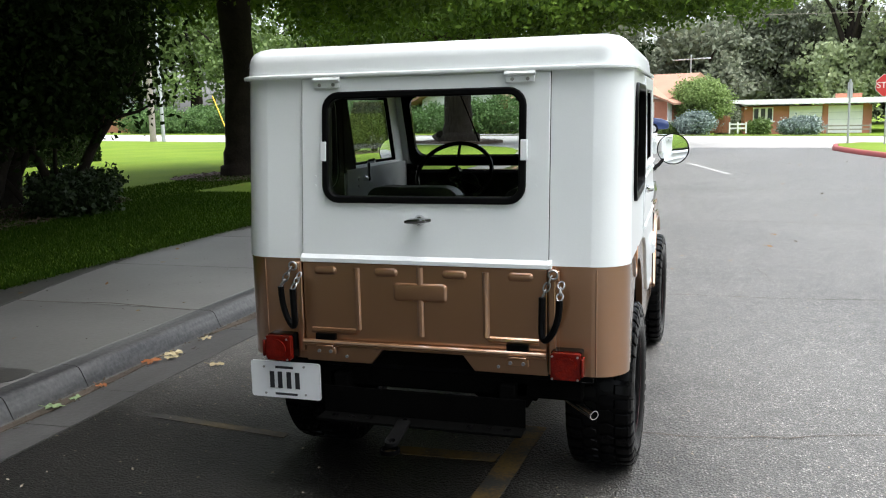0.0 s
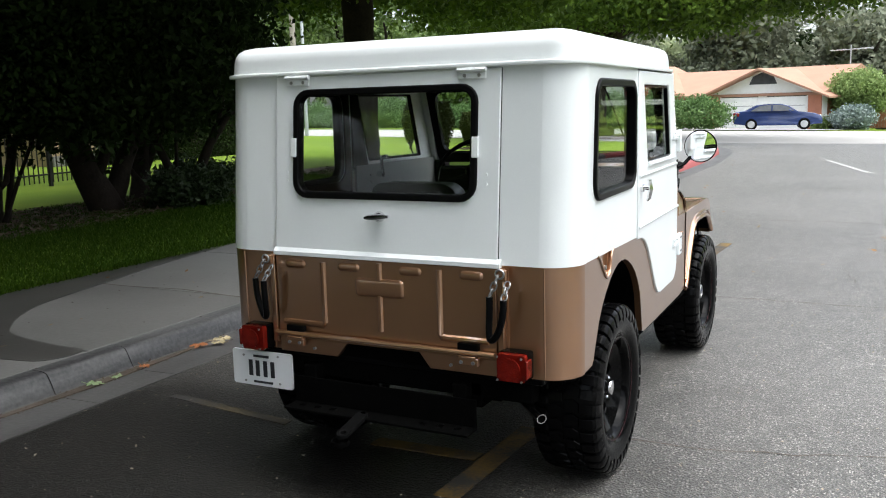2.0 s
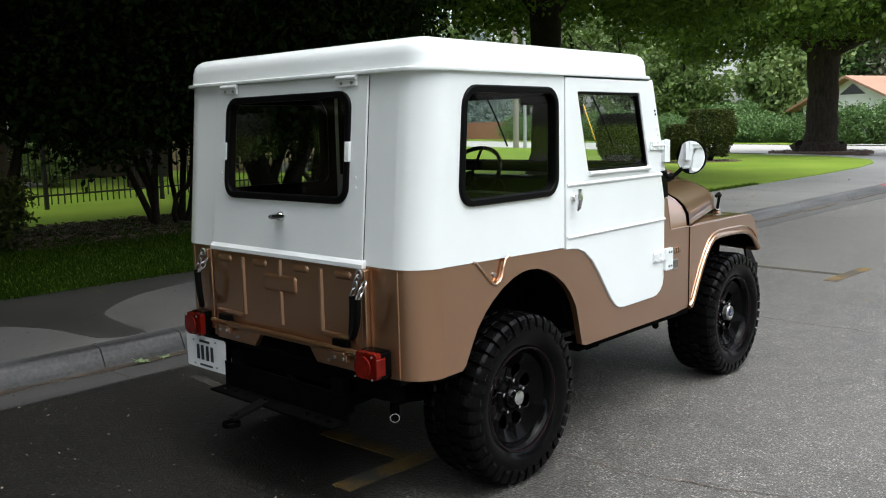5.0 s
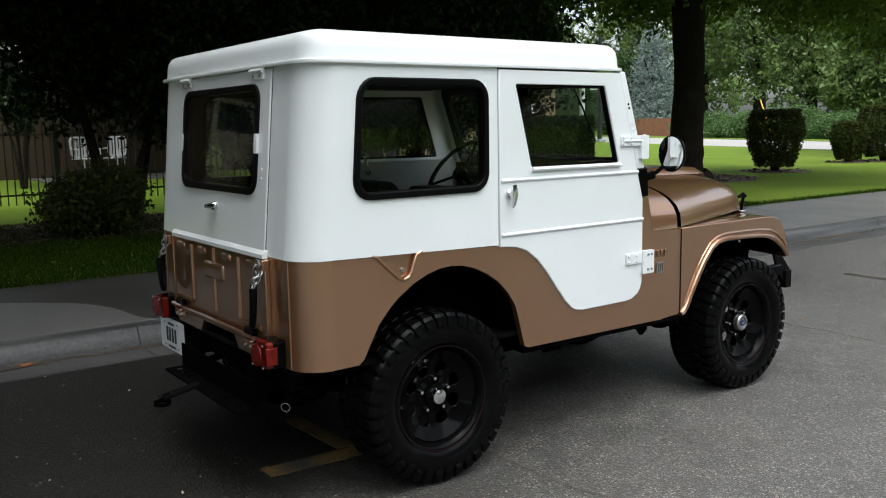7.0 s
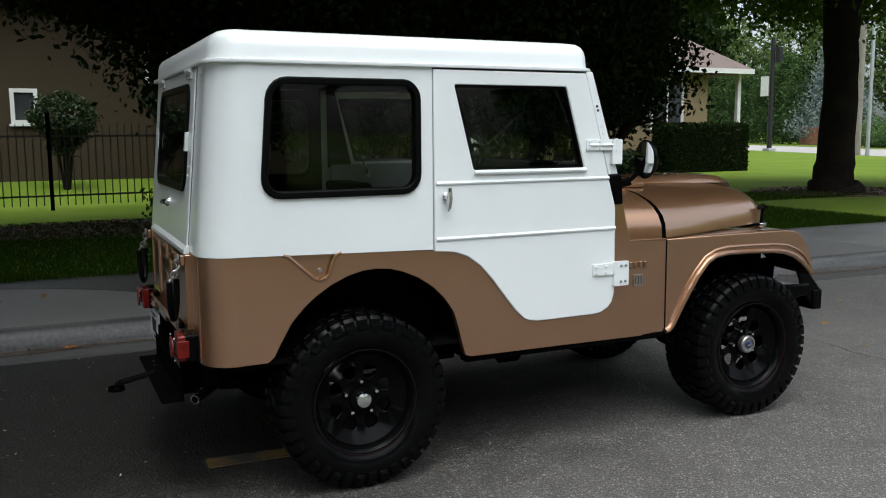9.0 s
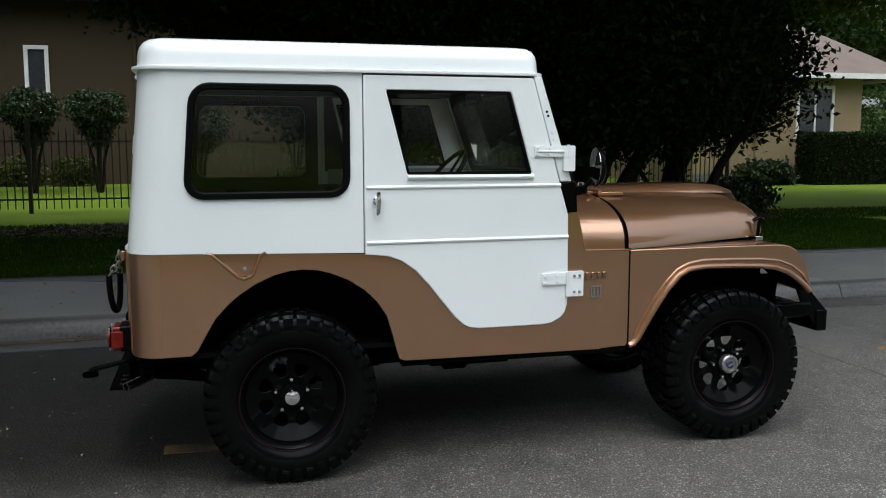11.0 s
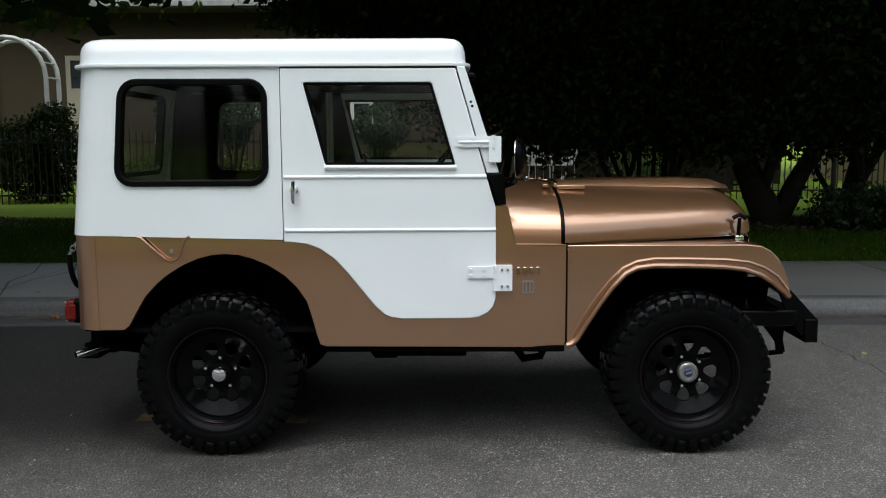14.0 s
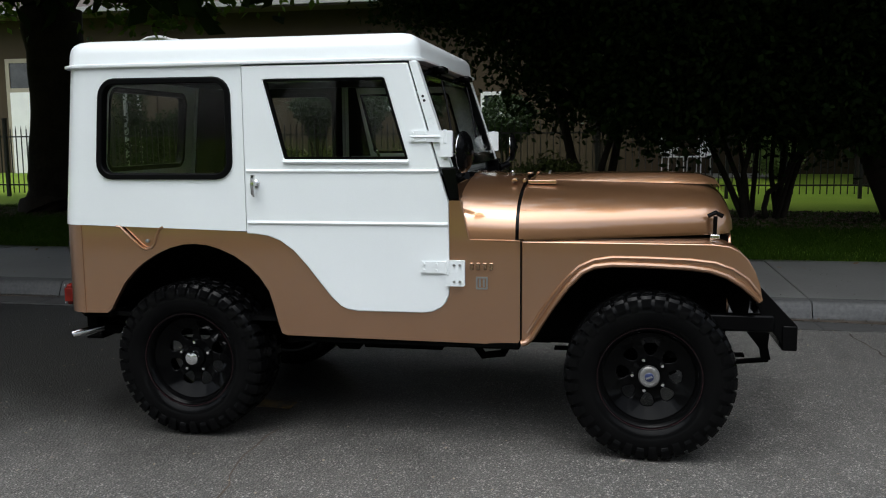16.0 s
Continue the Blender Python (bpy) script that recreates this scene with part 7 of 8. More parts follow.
def clipped(name, x0, x1, y0, y1, h, n, size, mat, label, z=0.14):
    t = thing(name, pose((x0 + x1) / 2, (y0 + y1) / 2, z), label, "hedge")
    rx, ry = (x1 - x0) / 2, (y1 - y0) / 2
    bm = span(B(), -rx + 0.1, rx - 0.1, -ry + 0.1, ry - 0.1, 0, h - 0.1)
    part("inner_mass", bm, BARK, t)
    face = rng.integers(0, 5, n)
    p = rng.uniform(-1, 1, (n, 3)) * np.array([rx, ry, h / 2]) + np.array([0, 0, h / 2])
    for k, (ax, v) in enumerate(((0, rx), (0, -rx), (1, ry), (1, -ry), (2, h))):
        p[face == k, ax] = v + rng.normal(0, 0.03, (face == k).sum())
    u = rng.normal(0, 1, (n, 3)); u /= np.linalg.norm(u, axis=1)[:, None]
    w = np.cross(u, rng.normal(0, 1, (n, 3))); w /= np.linalg.norm(w, axis=1)[:, None]
    s = (size * rng.uniform(0.6, 1.3, n))[:, None]
    v = np.stack([p - u * s, p - w * s * 0.55, p + u * s, p + w * s * 0.55], 1).reshape(-1, 3)
    fast_mesh("foliage", v, np.arange(4 * n).reshape(-1, 4), mat, t)
    return t


clipped("clipped_hedge", -19.9, -18.9, 20.75, 23.8, 1.50, 24000, 0.042, LEAF_DARK, "dark clipped hedge in front of the cottage")
bush("low_bush", -19.6, 19.5, [(0, 0, 0.3, 0.6, 0.9, 0.35)], 3500, 0.09, LEAF_BOX, "broad-leaved low plants along the cottage wall")
# clipped bushes on the lawn, narrow at the foot and flat on top
def clipped_bush(x, y, r, h, n):
    t = thing("lawn_bush", pose(x, y, 0.14), "clipped dark green bush standing on the lawn", "bush", "clipped bushes on the lawn")
    bm = B()
    for i in range(9):
        a = 2 * math.pi * i / 9
        limb(bm, [(0.05 * math.cos(a), 0.05 * math.sin(a), 0), (0.28 * r * math.cos(a), 0.28 * r * math.sin(a), h * 0.3), (0.7 * r * math.cos(a), 0.7 * r * math.sin(a), h * 0.8)], [0.03, 0.022, 0.008], 6)
    part("stem", bm, BARK, t)
    f = rng.uniform(0.10, 1.0, n)
    a = rng.uniform(0, 2 * np.pi, n)
    rr = r * (0.56 + 0.44 * np.minimum(1.0, f / 0.6)) * (1 - 0.16 * np.maximum(0, f - 0.8) / 0.2) * (1 + 0.05 * np.sin(3 * a + x) + 0.04 * np.sin(7 * a)) * rng.uniform(0.78, 1.03, n)
    top = rng.uniform(0, 1, n) < 0.25
    rr = np.where(top, r * 0.86 * np.sqrt(rng.uniform(0, 1, n)), rr)
    zz = np.where(top, h * rng.uniform(0.93, 1.02, n), f * h * 0.97)
    p = np.stack([rr * np.cos(a), rr * np.sin(a), zz], 1) + rng.normal(0, 0.015, (n, 3))
    u = rng.normal(0, 1, (n, 3)); u /= np.linalg.norm(u, axis=1)[:, None]
    w = np.cross(u, rng.normal(0, 1, (n, 3))); w /= np.linalg.norm(w, axis=1)[:, None]
    q = (0.036 * rng.uniform(0.6, 1.3, n))[:, None]
    v = np.stack([p - u * q, p - w * q * 0.55, p + u * q, p + w * q * 0.55], 1).reshape(-1, 3)
    fast_mesh("foliage", v, np.arange(4 * n).reshape(-1, 4), LEAF_CLIP, t)
    mulch_ring(x, y, r * 1.25, r * 1.25, "small mulch ring under a clipped bush", 150)


for x, y, r, h in ((-10.7, 21.9, 0.68, 1.52), (-11.75, 27.2, 0.50, 1.18), (-11.35, 28.5, 0.78, 1.65)):
    clipped_bush(x, y, r, h, 15000)

# ---- poles and signs ----
def pole(x, y, r, h, mat, name, label, z=0.1):
    t = thing(name, pose(x, y, z), label, "pole")
    part("shaft", lathe(B(), [(r * 1.1, 0), (r, 0.4), (r * 0.85, h), (0.0001, h)], 14, "z"), mat, t)
    return t


up = pole(-29.6, 41.6, 0.17, 10, POLEWOOD, "utility_pole", "weathered wooden utility pole by the street")
part("cross_arm", box(B(), (0, 0, 9.2), (2.2, 0.1, 0.12), pose(0, 0, 0, 0, 0, -22)), POLEWOOD, up)
sp = pole(-28.8, 41.4, 0.10, 9, GALV, "street_lamp", "galvanised steel street lamp pole by the street")
part("lamp_arm", tube(B(), [(0, 0, 8.8), (0.8, 1.2, 9.2), (1.3, 2.2, 9.2)], 0.05, 8), GALV, sp)
tl = pole(-41.5, 47.5, 0.16, 7.4, IRON, "traffic_light", "black traffic light pole across the street")
part("signal_head", box(B(), (0.45, 0.1, 6.3), (0.35, 0.3, 1.0)), IRON, tl, bevel=0.03)
part("sign_panel", box(B(), (-0.5, -0.1, 4.3), (0.7, 0.04, 1.3)), TRIMWHITE, tl)
part("base_plate", box(B(), (0, 0, 0.1), (0.6, 0.6, 0.2)), GALV, tl, bevel=0.03)
guy = thing("guy_wire", pose(*S(-37, 13.4), 0.02), "yellow plastic guard on a steel guy wire", "wire guard")
part("guard", tube(B(), [(0.45, -0.1, 0), (-0.9, 0.2, 2.9)], 0.045, 8), material("yellow_plastic", (0.75, 0.45, 0.03), rough=0.5), guy)
part("wire", tube(B(), [(-0.9, 0.2, 2.9), (-4.0, 0.9, 9.5)], 0.010, 6), DARKSTEEL, guy)

stop = thing("stop_sign", pose(5.03, 31.2, 0.12), "red octagonal stop sign on a steel post", "road sign")
part("post", tube(B(), [(0, 0, 0), (0, 0, 2.25)], 0.03, 8), GALV, stop)
octo = [(0.36 * math.cos(math.pi / 8 + math.pi * i / 4), 1.86 + 0.36 * math.sin(math.pi / 8 + math.pi * i / 4)) for i in range(8)]
octi = [(0.375 * math.cos(math.pi / 8 + math.pi * i / 4), 1.86 + 0.375 * math.sin(math.pi / 8 + math.pi * i / 4)) for i in range(8)]
face = part("sign_border", sheet(octi, [], -0.045, -0.035, lambda u, v, w: (u, w, v)), TRIMWHITE, stop)
part("sign_face", sheet(octo, [], -0.050, -0.044, lambda u, v, w: (u, w, v)), STOPRED, stop)
cur = bpy.data.curves.new("word", "FONT")
cur.body, cur.size, cur.align_x, cur.align_y, cur.extrude = "STOP", 0.27, "CENTER", "CENTER", 0.002
tmp = new("word", cur)
me = bpy.data.meshes.new_from_object(tmp.evaluated_get(bpy.context.evaluated_depsgraph_get()))
bpy.data.objects.remove(tmp)
me.materials.clear()
me.materials.append(TRIMWHITE)
wd = new("lettering", me)
wd.parent = stop
wd.matrix_basis = pose(0, -0.053, 1.86, 90, 0, 0)
pw = thing("power_line", pose(-11.5, 42.6, 0.1), "thin overhead power lines along the street", "cable")
for z, s_ in ((6.35, 0.5), (6.15, 0.55), (5.0, 0.6)):
    part("wire", tube(B(), [(95 * f, 5.0 * f, z + s_ * (2 * f - 1) ** 2) for f in [i / 12 for i in range(13)]], 0.010, 5), POLEWOOD, pw)
sg = thing("road_sign", pose(4.08, 32.2, 0.12), "small sign on a tall steel post at the corner", "road sign")
part("post", tube(B(), [(0, 0, 0), (0, 0, 2.1)], 0.035, 8), GALV, sg)
part("panel", box(B(), (0, 0, 1.75), (0.16, 0.02, 0.5)), GALV, sg)

# ---- houses and gardens across the street ----
def placed(u, v, z=0.02):
    x, y = S(u, v)
    return pose(x, y, z, 0, 0, math.degrees(math.atan2(-0.371, 0.928)))


def front_window(parent, x0, x1, z0, z1, y, mull=1, mat=None):
    fr = part("window", sheet([(x0, z0), (x1, z0), (x1, z1), (x0, z1)], [[(x0 + 0.08, z0 + 0.08), (x1 - 0.08, z0 + 0.08), (x1 - 0.08, z1 - 0.08), (x0 + 0.08, z1 - 0.08)]], -0.06, 0.02, lambda u, v, w: (u, y + w, v)), TRIMWHITE, parent, "white framed window")
    part("pane", span(B(), x0 + 0.08, x1 - 0.08, y - 0.02, y + 0.0, z0 + 0.08, z1 - 0.08), DARKPANE, fr)
    for i in range(mull):
        x = x0 + (x1 - x0) * (i + 1) / (mull + 1)
        part("mullion", span(B(), x - 0.03, x + 0.03, y - 0.05, y - 0.015, z0 + 0.08, z1 - 0.08), TRIMWHITE, fr)
    return fr


ranch = thing("ranch_house", placed(-10.0, 24.7, -0.40), "ranch house with an orange roof and a white garage gable", "house")
part("wall", span(B(), -9.2, 3.9, 0.6, 9, 0, 2.4), BRICKWALL, ranch)
g0, g1 = -3.9, 3.9
part("garage_front", sheet([(g0, 0), (g1, 0), (g1, 2.25), (0, 3.75), (g0, 2.25)], [], 0.0, 0.6, lambda u, v, w: (u, w, v)), TRIMWHITE, ranch, "white boarded garage gable")
for s in (1, -1):
    part("brick_pier", span(B(), s * 3.0, s * 3.85, -0.06, 0.0, 0, 2.25), BRICKWALL, ranch)
    gd = part("garage_door", span(B(), s * 0.35, s * 2.85, -0.04, 0.0, 0.05, 2.05), TRIMWHITE, ranch, "white garage door")
    for z in (0.5, 1.0, 1.5):
        part("door_joint", span(B(), s * 0.37, s * 2.83, -0.046, -0.039, z - 0.012, z + 0.012), DARKPANE, gd)
    part("door_head", span(B(), s * 0.3, s * 2.9, -0.05, 0.0, 2.05, 2.12), DARKPANE, gd)
part("gable_vent", sheet([(-0.95, 2.85), (0.95, 2.85), (0.7, 3.35), (0, 3.62), (-0.7, 3.35)], [], -0.02, 0.02, lambda u, v, w: (u, w, v)), DARKPANE, ranch)
b = loft(B(), [[(s * 4.6, y, 2.02), (0, y, 3.86), (-s * 4.6, y, 2.02), (-s * 4.6, y, 1.9), (0, y, 3.72), (s * 4.6, y, 1.9)] for y, s in ((-0.7, 1), (6.0, 1))])
part("garage_roof", b, TERRACOTTA, ranch, "orange shingle gable roof")
b = loft(B(), [[(x, -0.1, 2.25), (x, 4.8, 4.0), (x, 9.7, 2.25), (x, 9.7, 2.1), (x, -0.1, 2.1)] for x in (-10.0, 4.0)])
part("main_roof", b, TERRACOTTA, ranch, "long orange shingle roof")
front_window(ranch, -5.6, -4.6, 0.9, 2.0, 0.58)
front_window(ranch, -8.5, -6.5, 0.9, 2.0, 0.58, 2)
b = tube(B(), [(3.2, 5, 3.0), (3.2, 5, 5.2)], 0.04, 6)
tube(b, [(1.9, 5, 4.9), (4.6, 5, 4.95)], 0.03, 6)
for i in range(6):
    tube(b, [(2.1 + 0.45 * i, 4.4, 4.92), (2.1 + 0.45 * i, 5.6, 4.92)], 0.02, 5)
part("aerial", b, GALV, ranch, "roof aerial")

gab = thing("gable_house", placed(-20.8, 22.5, -0.05), "white gabled house with an orange roof behind the hedge", "house")
part("wall", span(B(), -4.0, 4.0, 0, 8, 0, 2.4), TRIMWHITE, gab)
part("gable", sheet([(-4.0, 2.4), (4.0, 2.4), (0, 4.1)], [], 0.0, 0.3, lambda u, v, w: (u, w, v)), TRIMWHITE, gab)
part("vent", sheet([(-1.0, 3.0), (1.0, 3.0), (0.0, 3.7)], [], -0.03, 0.0, lambda u, v, w: (u, w, v)), DARKPANE, gab)
b = loft(B(), [[(4.8, y, 2.1), (0, y, 4.2), (-4.8, y, 2.1), (-4.8, y, 1.95), (0, y, 4.05), (4.8, y, 1.95)] for y in (-0.8, 8.5)])
part("roof", b, TERRACOTTA, gab)
front_window(gab, -2.0, -0.6, 0.9, 2.0, 0)
front_window(gab, 1.2, 2.6, 0.9, 2.0, 0)
part("brick_base", span(B(), 2.8, 4.06, -0.05, 0.0, 0, 2.4), BRICKWALL, gab)

flatr = thing("flat_roof_house", pose(1.67, 69.3, -0.80), "low flat-roofed brick and white house", "house")
part("wall", span(B(), 0, 8.6, 0.0, 9, 0, 2.0), BRICKWALL, flatr)
b = loft(B(), [[(x, -1.1, z0), (x, 9.5, z0), (x, 9.5, 2.52), (x, -1.1, 2.52)] for x, z0 in ((-1.25, 2.34), (0.3, 2.16), (13.5, 2.12))])
part("roof", b, TRIMWHITE, flatr, "white flat roof with a broad fascia", smooth=0)
part("brick_sill", span(B(), 0.0, 3.0, -0.08, 0.0, 0.0, 0.75), BRICKWALL, flatr)
for k in range(3):
    front_window(flatr, 0.62 + 0.47 * k, 1.09 + 0.47 * k, 0.95, 1.95, 0.0, 0)
part("window_ledge", span(B(), 0.5, 2.15, -0.14, -0.082, 0.86, 0.95), TRIMWHITE, flatr)
for x0, x1 in ((3.12, 5.34), (5.74, 8.0)):
    gd = part("garage_door", span(B(), x0, x1, -0.05, 0.0, 0.03, 1.98), TRIMWHITE, flatr, "white garage door")
    for z in (0.5, 1.0, 1.5):
        part("door_joint", span(B(), x0 + 0.02, x1 - 0.02, -0.056, -0.049, z - 0.012, z + 0.012), GALV, gd)
for x in (5.36, 8.02):
    part("brick_pier", span(B(), x, x + 0.36, -0.1, 0.0, 0, 2.1), BRICKWALL, flatr)
part("chimney", span(B(), 6.8, 8.6, 5, 5.8, 2.5, 2.85), BRICKWALL, flatr)

wf = thing("board_fence", pose(-1.4, 61.0, -0.42), "red-brown board fence between the houses", "fence")
for i in range(26):
    part("board", span(B(), -2.1 + 0.16 * i, -1.96 + 0.16 * i, 0, 0.03, 0.02, 1.12 + 0.02 * (i % 3)), WOOD, wf)
for z in (0.3, 0.85):
    part("rail", span(B(), -2.1, 2.05, 0.03, 0.07, z, z + 0.09), WOOD, wf)
wf2 = thing("board_fence", placed(-58.0, 17.0), "cedar board fence behind the street", "fence")
for i in range(110):
    part("board", span(B(), -11 + 0.2 * i, -10.82 + 0.2 * i, 0, 0.03, 0.02, 1.75 + 0.02 * (i % 3)), WOOD, wf2)
part("rail", span(B(), -11, 11, 0.03, 0.08, 1.2, 1.3), WOOD, wf2)

rf = thing("rail_fence", pose(0.6, 60.0, -0.42), "low white rail fence in the front garden", "fence")
for i in range(3):
    part("post", span(B(), 0.5 * i - 0.05, 0.5 * i + 0.05, -0.05, 0.05, 0, 0.72), TRIMWHITE, rf)
for z in (0.28, 0.54):
    part("rail", span(B(), -0.05, 1.05, -0.02, 0.02, z, z + 0.1), TRIMWHITE, rf)
rg = thing("rail_fence", pose(5.4, 63.0, -0.62), "weathered wooden rail fence before the garages", "fence")
for i in range(4):
    part("post", span(B(), 1.3 * i - 0.05, 1.3 * i + 0.05, -0.05, 0.05, 0, 0.62), POLEWOOD, rg)
for z in (0.24, 0.48):
    part("rail", span(B(), -0.05, 3.95, -0.02, 0.02, z, z + 0.08), POLEWOOD, rg)


# parked navy saloon on the driveway
def saloon(m, paint, label):
    c = thing("saloon_car", m, label, "car")
    prof = [(-2.35, 0.35), (-2.40, 0.62), (-2.36, 0.95), (-2.20, 1.05), (-1.75, 1.08), (-1.15, 1.40), (-0.5, 1.46), (0.15, 1.45), (0.6, 1.33), (1.05, 1.02), (1.9, 0.92), (2.28, 0.76), (2.36, 0.5), (2.30, 0.32), (1.75, 0.28), (1.05, 0.26), (-1.0, 0.26), (-1.75, 0.28)]
    b = B()
    rings = []
    for w, k, lift_ in ((-0.90, 0.93, 0.02), (-0.86, 0.985, 0.0), (-0.6, 1.0, 0.01), (0.6, 1.0, 0.01), (0.86, 0.985, 0.0), (0.90, 0.93, 0.02)):
        rings.append([(x * k, w * (1.0 if z < 1.0 else 0.80), z if z < 1.0 else 1.0 + (z - 1.0) * (0.9 + 0.1 * k)) for x, z in prof])
    loft(b, rings)
    body = part("body", b, paint, c, smooth=40, bevel=0.02)
    for s in (1, -1):
        part("side_glass", sheet([(-1.45, 1.06), (-1.0, 1.34), (-0.45, 1.40), (0.12, 1.39), (0.5, 1.29), (0.85, 1.05)], [], 0.0, 0.02, lambda u, v, w: (u, s * (0.885 - 0.36 * (v - 1.0) + w), v)), DARKPANE, c)
        part("pillar", span(B(), -0.36, -0.28, s * 0.80, s * 0.89, 1.06, 1.38), paint, c)
        for x in (-1.4, 1.38):
            wh = part("wheel", lathe(B(), [(0.0001, 0.09), (0.20, 0.10), (0.21, 0.115), (0.31, 0.11), (0.325, 0.08), (0.325, -0.08), (0.20, -0.10)], 28, "y"), RUBBER, c)
            wh.matrix_basis = pose(x, s * 0.80, 0.325, 0, 0, 0 if s > 0 else 180)
            part("rim", lathe(B(), [(0.0001, 0.122), (0.05, 0.125), (0.19, 0.112), (0.20, 0.10)], 20, "y"), GALV, wh)
        part("tail_lamp", span(B(), -2.38, -2.05, s * 0.62, s * 0.88, 0.78, 0.98), REDLENS, c, bevel=0.03)
        part("headlamp", span(B(), 1.95, 2.24, s * 0.60, s * 0.86, 0.66, 0.80), CHROME, c, bevel=0.03)
        part("door_mirror", box(B(), (0.62, s * 0.98, 1.08), (0.14, 0.2, 0.13)), paint, c, bevel=0.03)
    part("rear_glass", sheet([(-0.62, 1.10), (0.62, 1.10), (0.55, 1.36), (-0.55, 1.36)], [], 0.0, 0.02, lambda u, v, w: (-1.74 + (v - 1.08) * 1.85 - w, u, v + 0.02)), DARKPANE, c)
    return c


saloon(pose(*S(-6.3, 19.7), -0.20, 0, 0, 8), NAVY, "navy blue saloon car parked on a driveway")
saloon(pose(-45.0, 46.0, 0.0, 0, 0, -22), CARWHITE, "white car standing at the far crossing")

# juniper bank along the far side of the street
for i in range(15):
    u = -52 + 3.05 * i + random.uniform(-0.5, 0.5)
    x, y = S(u, 16.2 + random.uniform(-0.7, 0.9))
    h = random.uniform(1.5, 2.3)
    bush("juniper", x, y, [(0, 0, h * 0.45, 2.1, 1.5, h * 0.5), (random.uniform(-1, 1), 0.3, h * 0.8, 1.2, 0.9, h * 0.32), (random.uniform(-1.4, 1.4), -0.6, h * 0.35, 1.1, 0.9, h * 0.4)], 6500, 0.09, LEAF_JUNIPER, "spreading green juniper along the street", z=0.02, clump=0.20)
for u, v, r, h, mt in ((-27, 18, 2.0, 2.4, LEAF_JUNIPER),):
    x, y = S(u, v)
    bush("garden_shrub", x, y, [(0, 0, h * 0.55, r, r, h * 0.5), (r * 0.4, 0, h * 0.75, r * 0.6, r * 0.6, h * 0.35)], 6500, 0.11, mt, "rounded garden shrub in front of the houses", z=0.02, clump=0.22)

for x, y, r, h, mt, lb in ((-1.5, 57.5, 1.1, 1.25, LEAF_SPRUCE, "pale grey-green shrub before a board fence"), (4.7, 59.0, 1.15, 0.95, LEAF_SPRUCE, "grey-green shrub before the flat-roofed house"), (2.4, 61.0, 0.5, 0.8, LEAF_FAR, "small green shrub by the brick sill"), (0.2, 66.0, 1.0, 1.9, LEAF_PINE, "dusky shrub under the eave of the flat roof"), (-3.0, 58.5, 0.6, 0.5, LEAF_FAR, "small green shrub beside the driveway")):
    bush("garden_shrub", x, y, [(0, 0, h * 0.5, r, r, h * 0.5), (r * 0.3, 0, h * 0.75, r * 0.6, r * 0.6, h * 0.3)], 6500, 0.09, mt, lb, z=dip_at(x, y), clump=0.18)
tree("garden_tree", -1.3, 60.0, [([(0, 0, 0), (0, 0, 0.8), (0.1, 0, 1.9)], [0.12, 0.10, 0.05]), ([(0, 0, 0.6), (0.5, 0, 1.4), (0.9, 0, 2.2)], [0.07, 0.05, 0.02]), ([(0, 0, 0.6), (-0.5, 0.1, 1.4), (-0.9, 0, 2.2)], [0.07, 0.05, 0.02])],
     [(0, 0, 2.35, 1.75, 1.6, 1.25), (0.9, -0.3, 1.9, 1.1, 1.1, 0.9), (-0.9, 0, 1.9, 1.1, 1.1, 0.9)], 22000, 0.09, LEAF_HEDGE, "round pale green garden tree before the board fence", clump=0.2, per=20, z=-0.42)

# taller trees behind the houses
def far_tree(u, v, h, r, mat, label, n=12500, size=0.28, cone=False, low=0.2):
    x, y = S(u, v)
    blobs = []
    if cone:
        for i in range(7):
            f = i / 7
            blobs.append((random.uniform(-0.2, 0.2), 0, h * (0.14 + 0.8 * f), r * (1.05 - f), r * (1.05 - f), h * 0.10))
    else:
        for i in range(8 if low > 0.3 else 14):
            a = random.uniform(0, 6.28)
            q = random.uniform(0.1, 0.62)
            blobs.append((r * q * math.cos(a), r * q * math.sin(a), h * random.uniform(low, 0.82), r * random.uniform(0.38, 0.6), r * random.uniform(0.38, 0.6), h * random.uniform(0.14, 0.22)))
    stems = [([(0, 0, 0), (0.1, 0, h * 0.3), (0, 0.1, h * 0.75)], [r * 0.09, r * 0.07, r * 0.02])]
    for i in range(4):
        a = 1.57 * i + 0.4
        stems.append(([(0, 0, h * 0.28), (r * 0.3 * math.cos(a), r * 0.3 * math.sin(a), h * 0.5), (r * 0.6 * math.cos(a), r * 0.6 * math.sin(a), h * 0.62)], [r * 0.05, r * 0.03, r * 0.01]))
    tree("far_tree", x, y, stems, blobs, n, size, mat, label, clump=0.45, per=22, z=0.0)


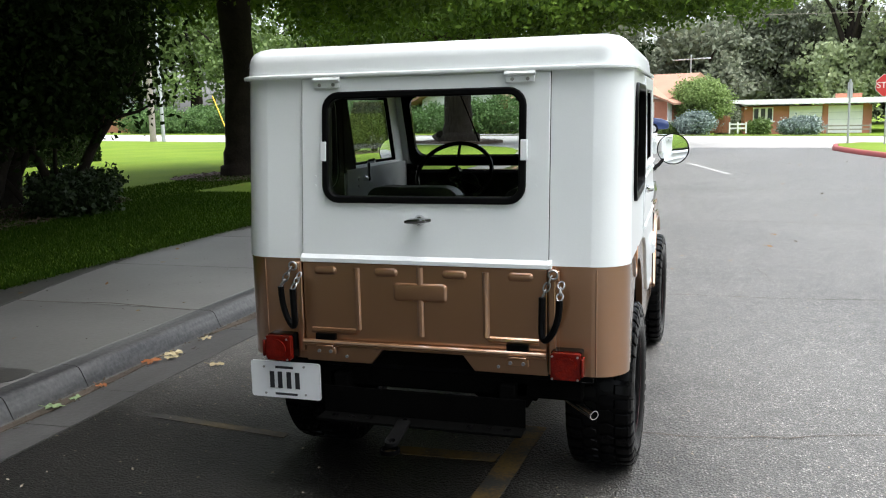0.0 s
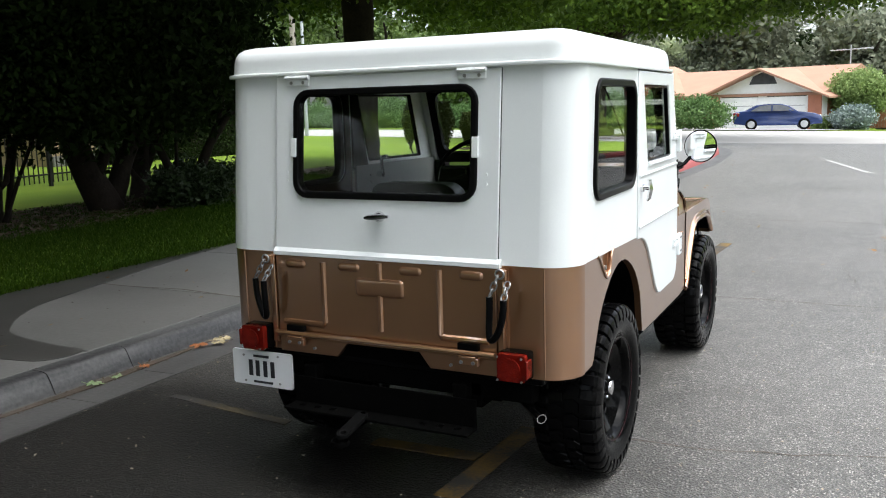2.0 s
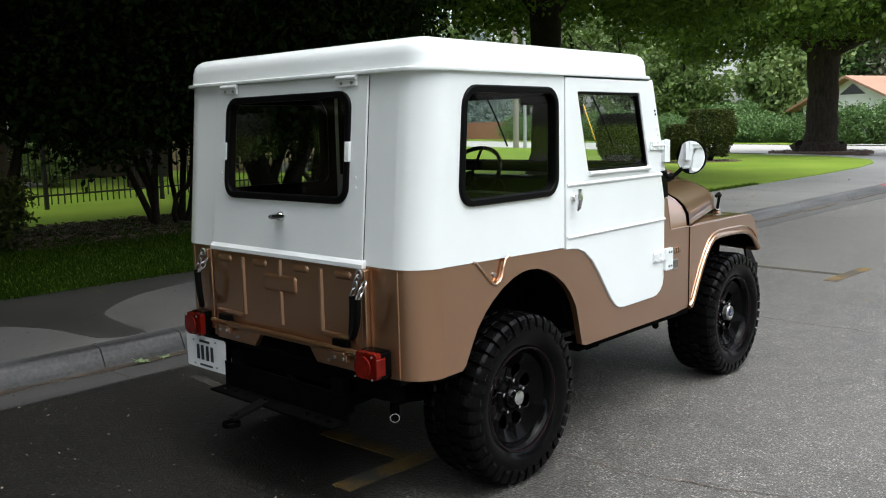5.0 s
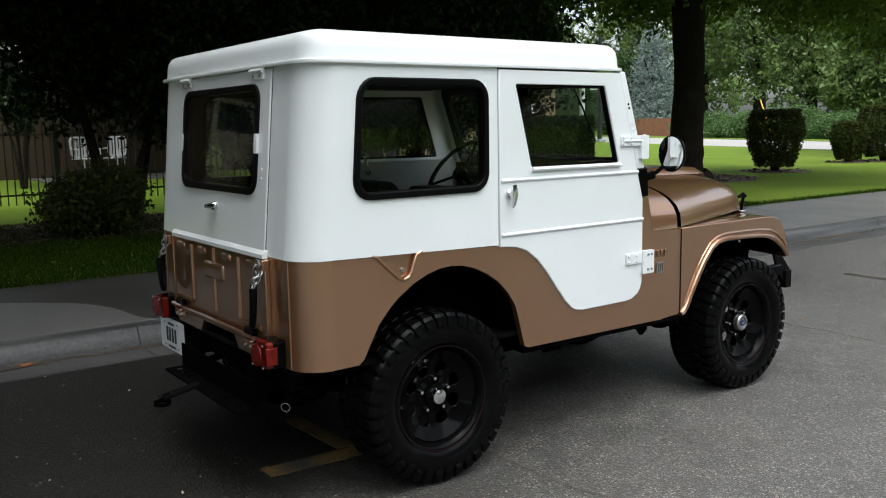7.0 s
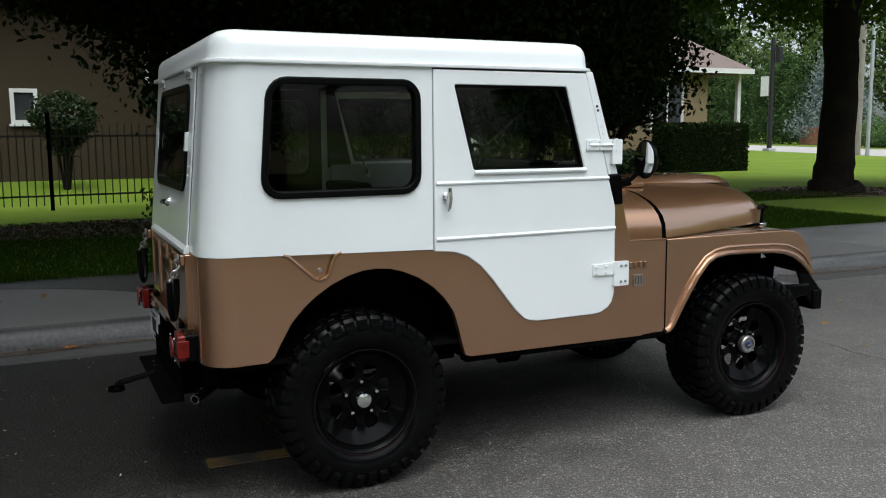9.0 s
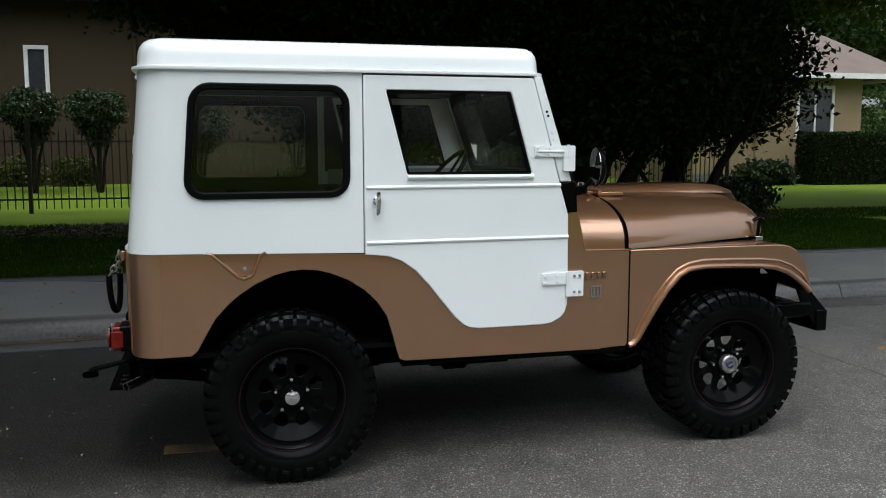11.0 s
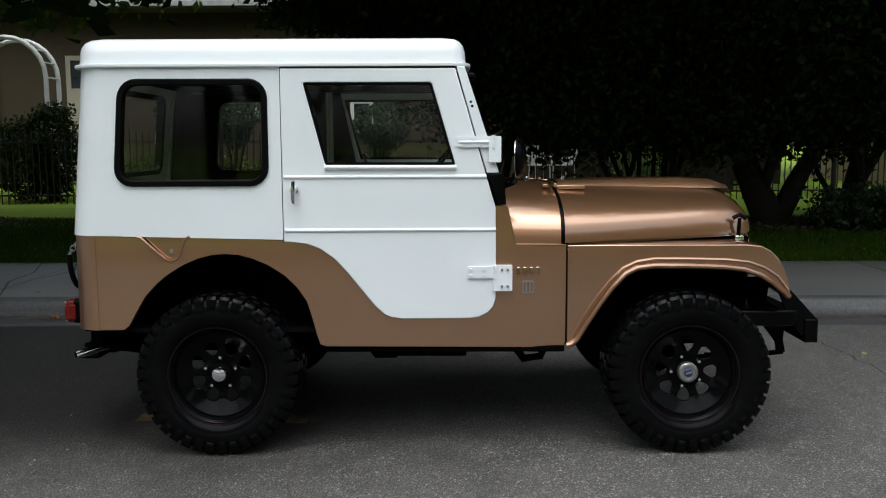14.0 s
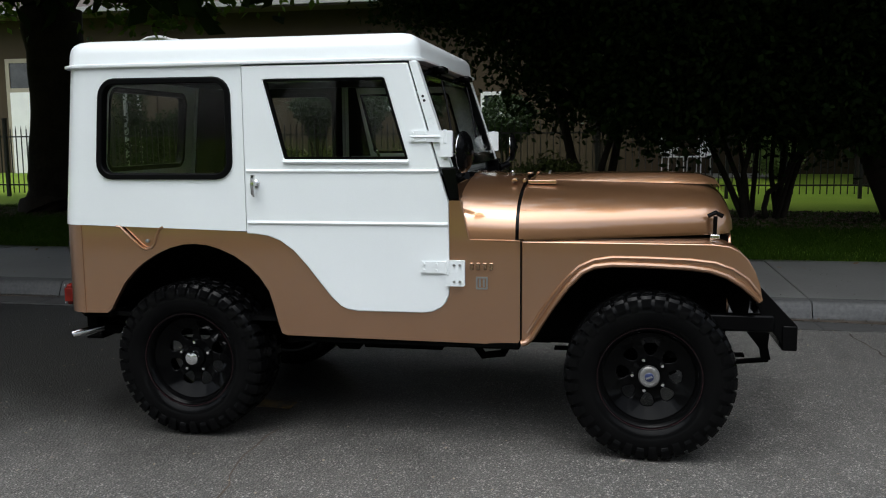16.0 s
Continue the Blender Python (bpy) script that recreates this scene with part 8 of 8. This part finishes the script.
for u, v, h, r, mt, cone, lb in (
                               
                               (-13, 46, 9.5, 5.0, LEAF_PINE, False, "dusky tree behind the roofs"), (-23, 42, 12, 6, LEAF_PINE, False, "dark tree behind the gabled house"), (-33, 30, 10, 5, LEAF_FAR, False, "bright leafy tree past the hedge"),
                               (-68, 20, 13, 4.2, LEAF_SPRUCE, True, "blue-grey spruce beside the cedar fence"), (-36, 40, 13, 6.5, LEAF_CONIFER, False, "green tree behind the spruce"), (-50, 34, 12, 6, LEAF_FAR, False, "leafy tree at the end of the street"),
                               (-28, 24, 6.5, 3.5, LEAF_FAR, False, "bright green garden tree"), (-60, 34, 17, 8, LEAF_FAR, False, "far leafy tree along the street"), (48, 40, 15, 7, LEAF_PINE, False, "far dusky conifer beyond the houses"), (-72, 36, 20, 9, LEAF_FAR, False, "far leafy tree along the street"), (-88, 38, 20, 9, LEAF_FAR, False, "far dark tree along the street"), (60, 42, 15, 8, LEAF_FAR, False, "far leafy tree along the street")):
    far_tree(u, v, h, r, mt, lb, n=25000 if cone else 11000, size=0.14 if cone else 0.295, cone=cone)
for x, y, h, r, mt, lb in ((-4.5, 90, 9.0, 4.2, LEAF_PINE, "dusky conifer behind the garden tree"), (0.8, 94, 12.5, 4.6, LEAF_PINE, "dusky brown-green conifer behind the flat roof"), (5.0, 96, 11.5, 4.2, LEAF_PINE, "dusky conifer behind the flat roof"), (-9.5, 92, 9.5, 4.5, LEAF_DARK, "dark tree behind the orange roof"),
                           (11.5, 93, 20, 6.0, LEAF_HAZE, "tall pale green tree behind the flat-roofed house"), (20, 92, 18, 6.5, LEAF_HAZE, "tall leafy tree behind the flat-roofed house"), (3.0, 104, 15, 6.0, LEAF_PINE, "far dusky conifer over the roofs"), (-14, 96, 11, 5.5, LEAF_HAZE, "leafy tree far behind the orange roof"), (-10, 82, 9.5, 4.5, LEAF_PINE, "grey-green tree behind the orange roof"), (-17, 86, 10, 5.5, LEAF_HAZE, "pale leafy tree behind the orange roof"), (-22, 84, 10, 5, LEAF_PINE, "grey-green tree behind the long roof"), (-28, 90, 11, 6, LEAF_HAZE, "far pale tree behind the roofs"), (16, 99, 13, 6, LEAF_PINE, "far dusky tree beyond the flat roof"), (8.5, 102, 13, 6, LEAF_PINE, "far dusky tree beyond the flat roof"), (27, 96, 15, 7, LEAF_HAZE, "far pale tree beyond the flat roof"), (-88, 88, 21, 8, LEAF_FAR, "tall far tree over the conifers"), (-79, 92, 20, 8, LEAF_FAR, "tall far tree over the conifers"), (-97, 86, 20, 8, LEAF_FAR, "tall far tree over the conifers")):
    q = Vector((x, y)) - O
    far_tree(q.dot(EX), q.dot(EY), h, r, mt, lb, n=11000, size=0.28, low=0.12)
# columnar conifers beyond the cottage
for i in range(7):
    u = -95 + 4.2 * i
    x, y = S(u, 17.5)
    hh = 9.4 + random.uniform(-0.6, 0.6)
    bush("columnar_conifer", x, y, [(0, 0, hh * 0.3, 1.8, 1.8, hh * 0.3), (0, 0, hh * 0.6, 1.5, 1.5, hh * 0.3), (0, 0, hh * 0.82, 0.9, 0.9, hh * 0.18)], 6000, 0.16, LEAF_CONIFER, "tall narrow conifer in a row beyond the cottage", z=0.02, clump=0.3)
for i, (x, y, h) in enumerate(((-34, 12, 11), (-33, 2, 12), (-34, -9, 12), (-32, -20, 12), (-16.5, 11.0, 8.5), (-30, 20, 11), (-36, 28, 10.5), (-42, 38, 11), (-39, 33, 10))):
    t = tree("backing_tree", x, y, [([(0, 0, 0), (0.1, 0, 3), (0, 0, 7)], [0.3, 0.22, 0.08])], [(0, 0, h * 0.72, 4.2 if i != 4 else 1.8, 5, h * 0.24), (0.5, 2, h * 0.6, 3 if i != 4 else 1.5, 3, h * 0.2), (0.3, -2.5, h * 0.62, 3 if i != 4 else 1.5, 3, h * 0.2)], 9000, 0.22, LEAF_DARK, "tall dark tree rising beside the tan building", clump=0.4)
# trees added behind and beside the camera to close the street and darken reflections
for x, y, h, r in ((14, -7, 9, 5), (14.5, 1, 8, 4.5), (14, 8, 9, 5), (14.5, 15, 8, 4.5), (13, 21, 9, 5), (13, -14, 9, 5), (12, -22, 10, 5), (-9, -46, 9, 5), (10, -46, 9, 5), (-18, -40, 10, 6), (22, 30, 12, 6)):
    tree("street_tree", x, y, [([(0, 0, 0), (0.1, 0, 2.4), (0, 0, h * 0.6)], [0.32, 0.26, 0.1])], [(0, 0, h * 0.62, r, r, h * 0.27), (r * 0.5, r * 0.3, h * 0.5, r * 0.55, r * 0.55, h * 0.18), (-r * 0.5, -r * 0.3, h * 0.52, r * 0.55, r * 0.55, h * 0.18)], 6500, 0.28, LEAF_FAR if y > 25 or y < -30 else LEAF_BOX, "leafy tree added to close the street", clump=0.4)
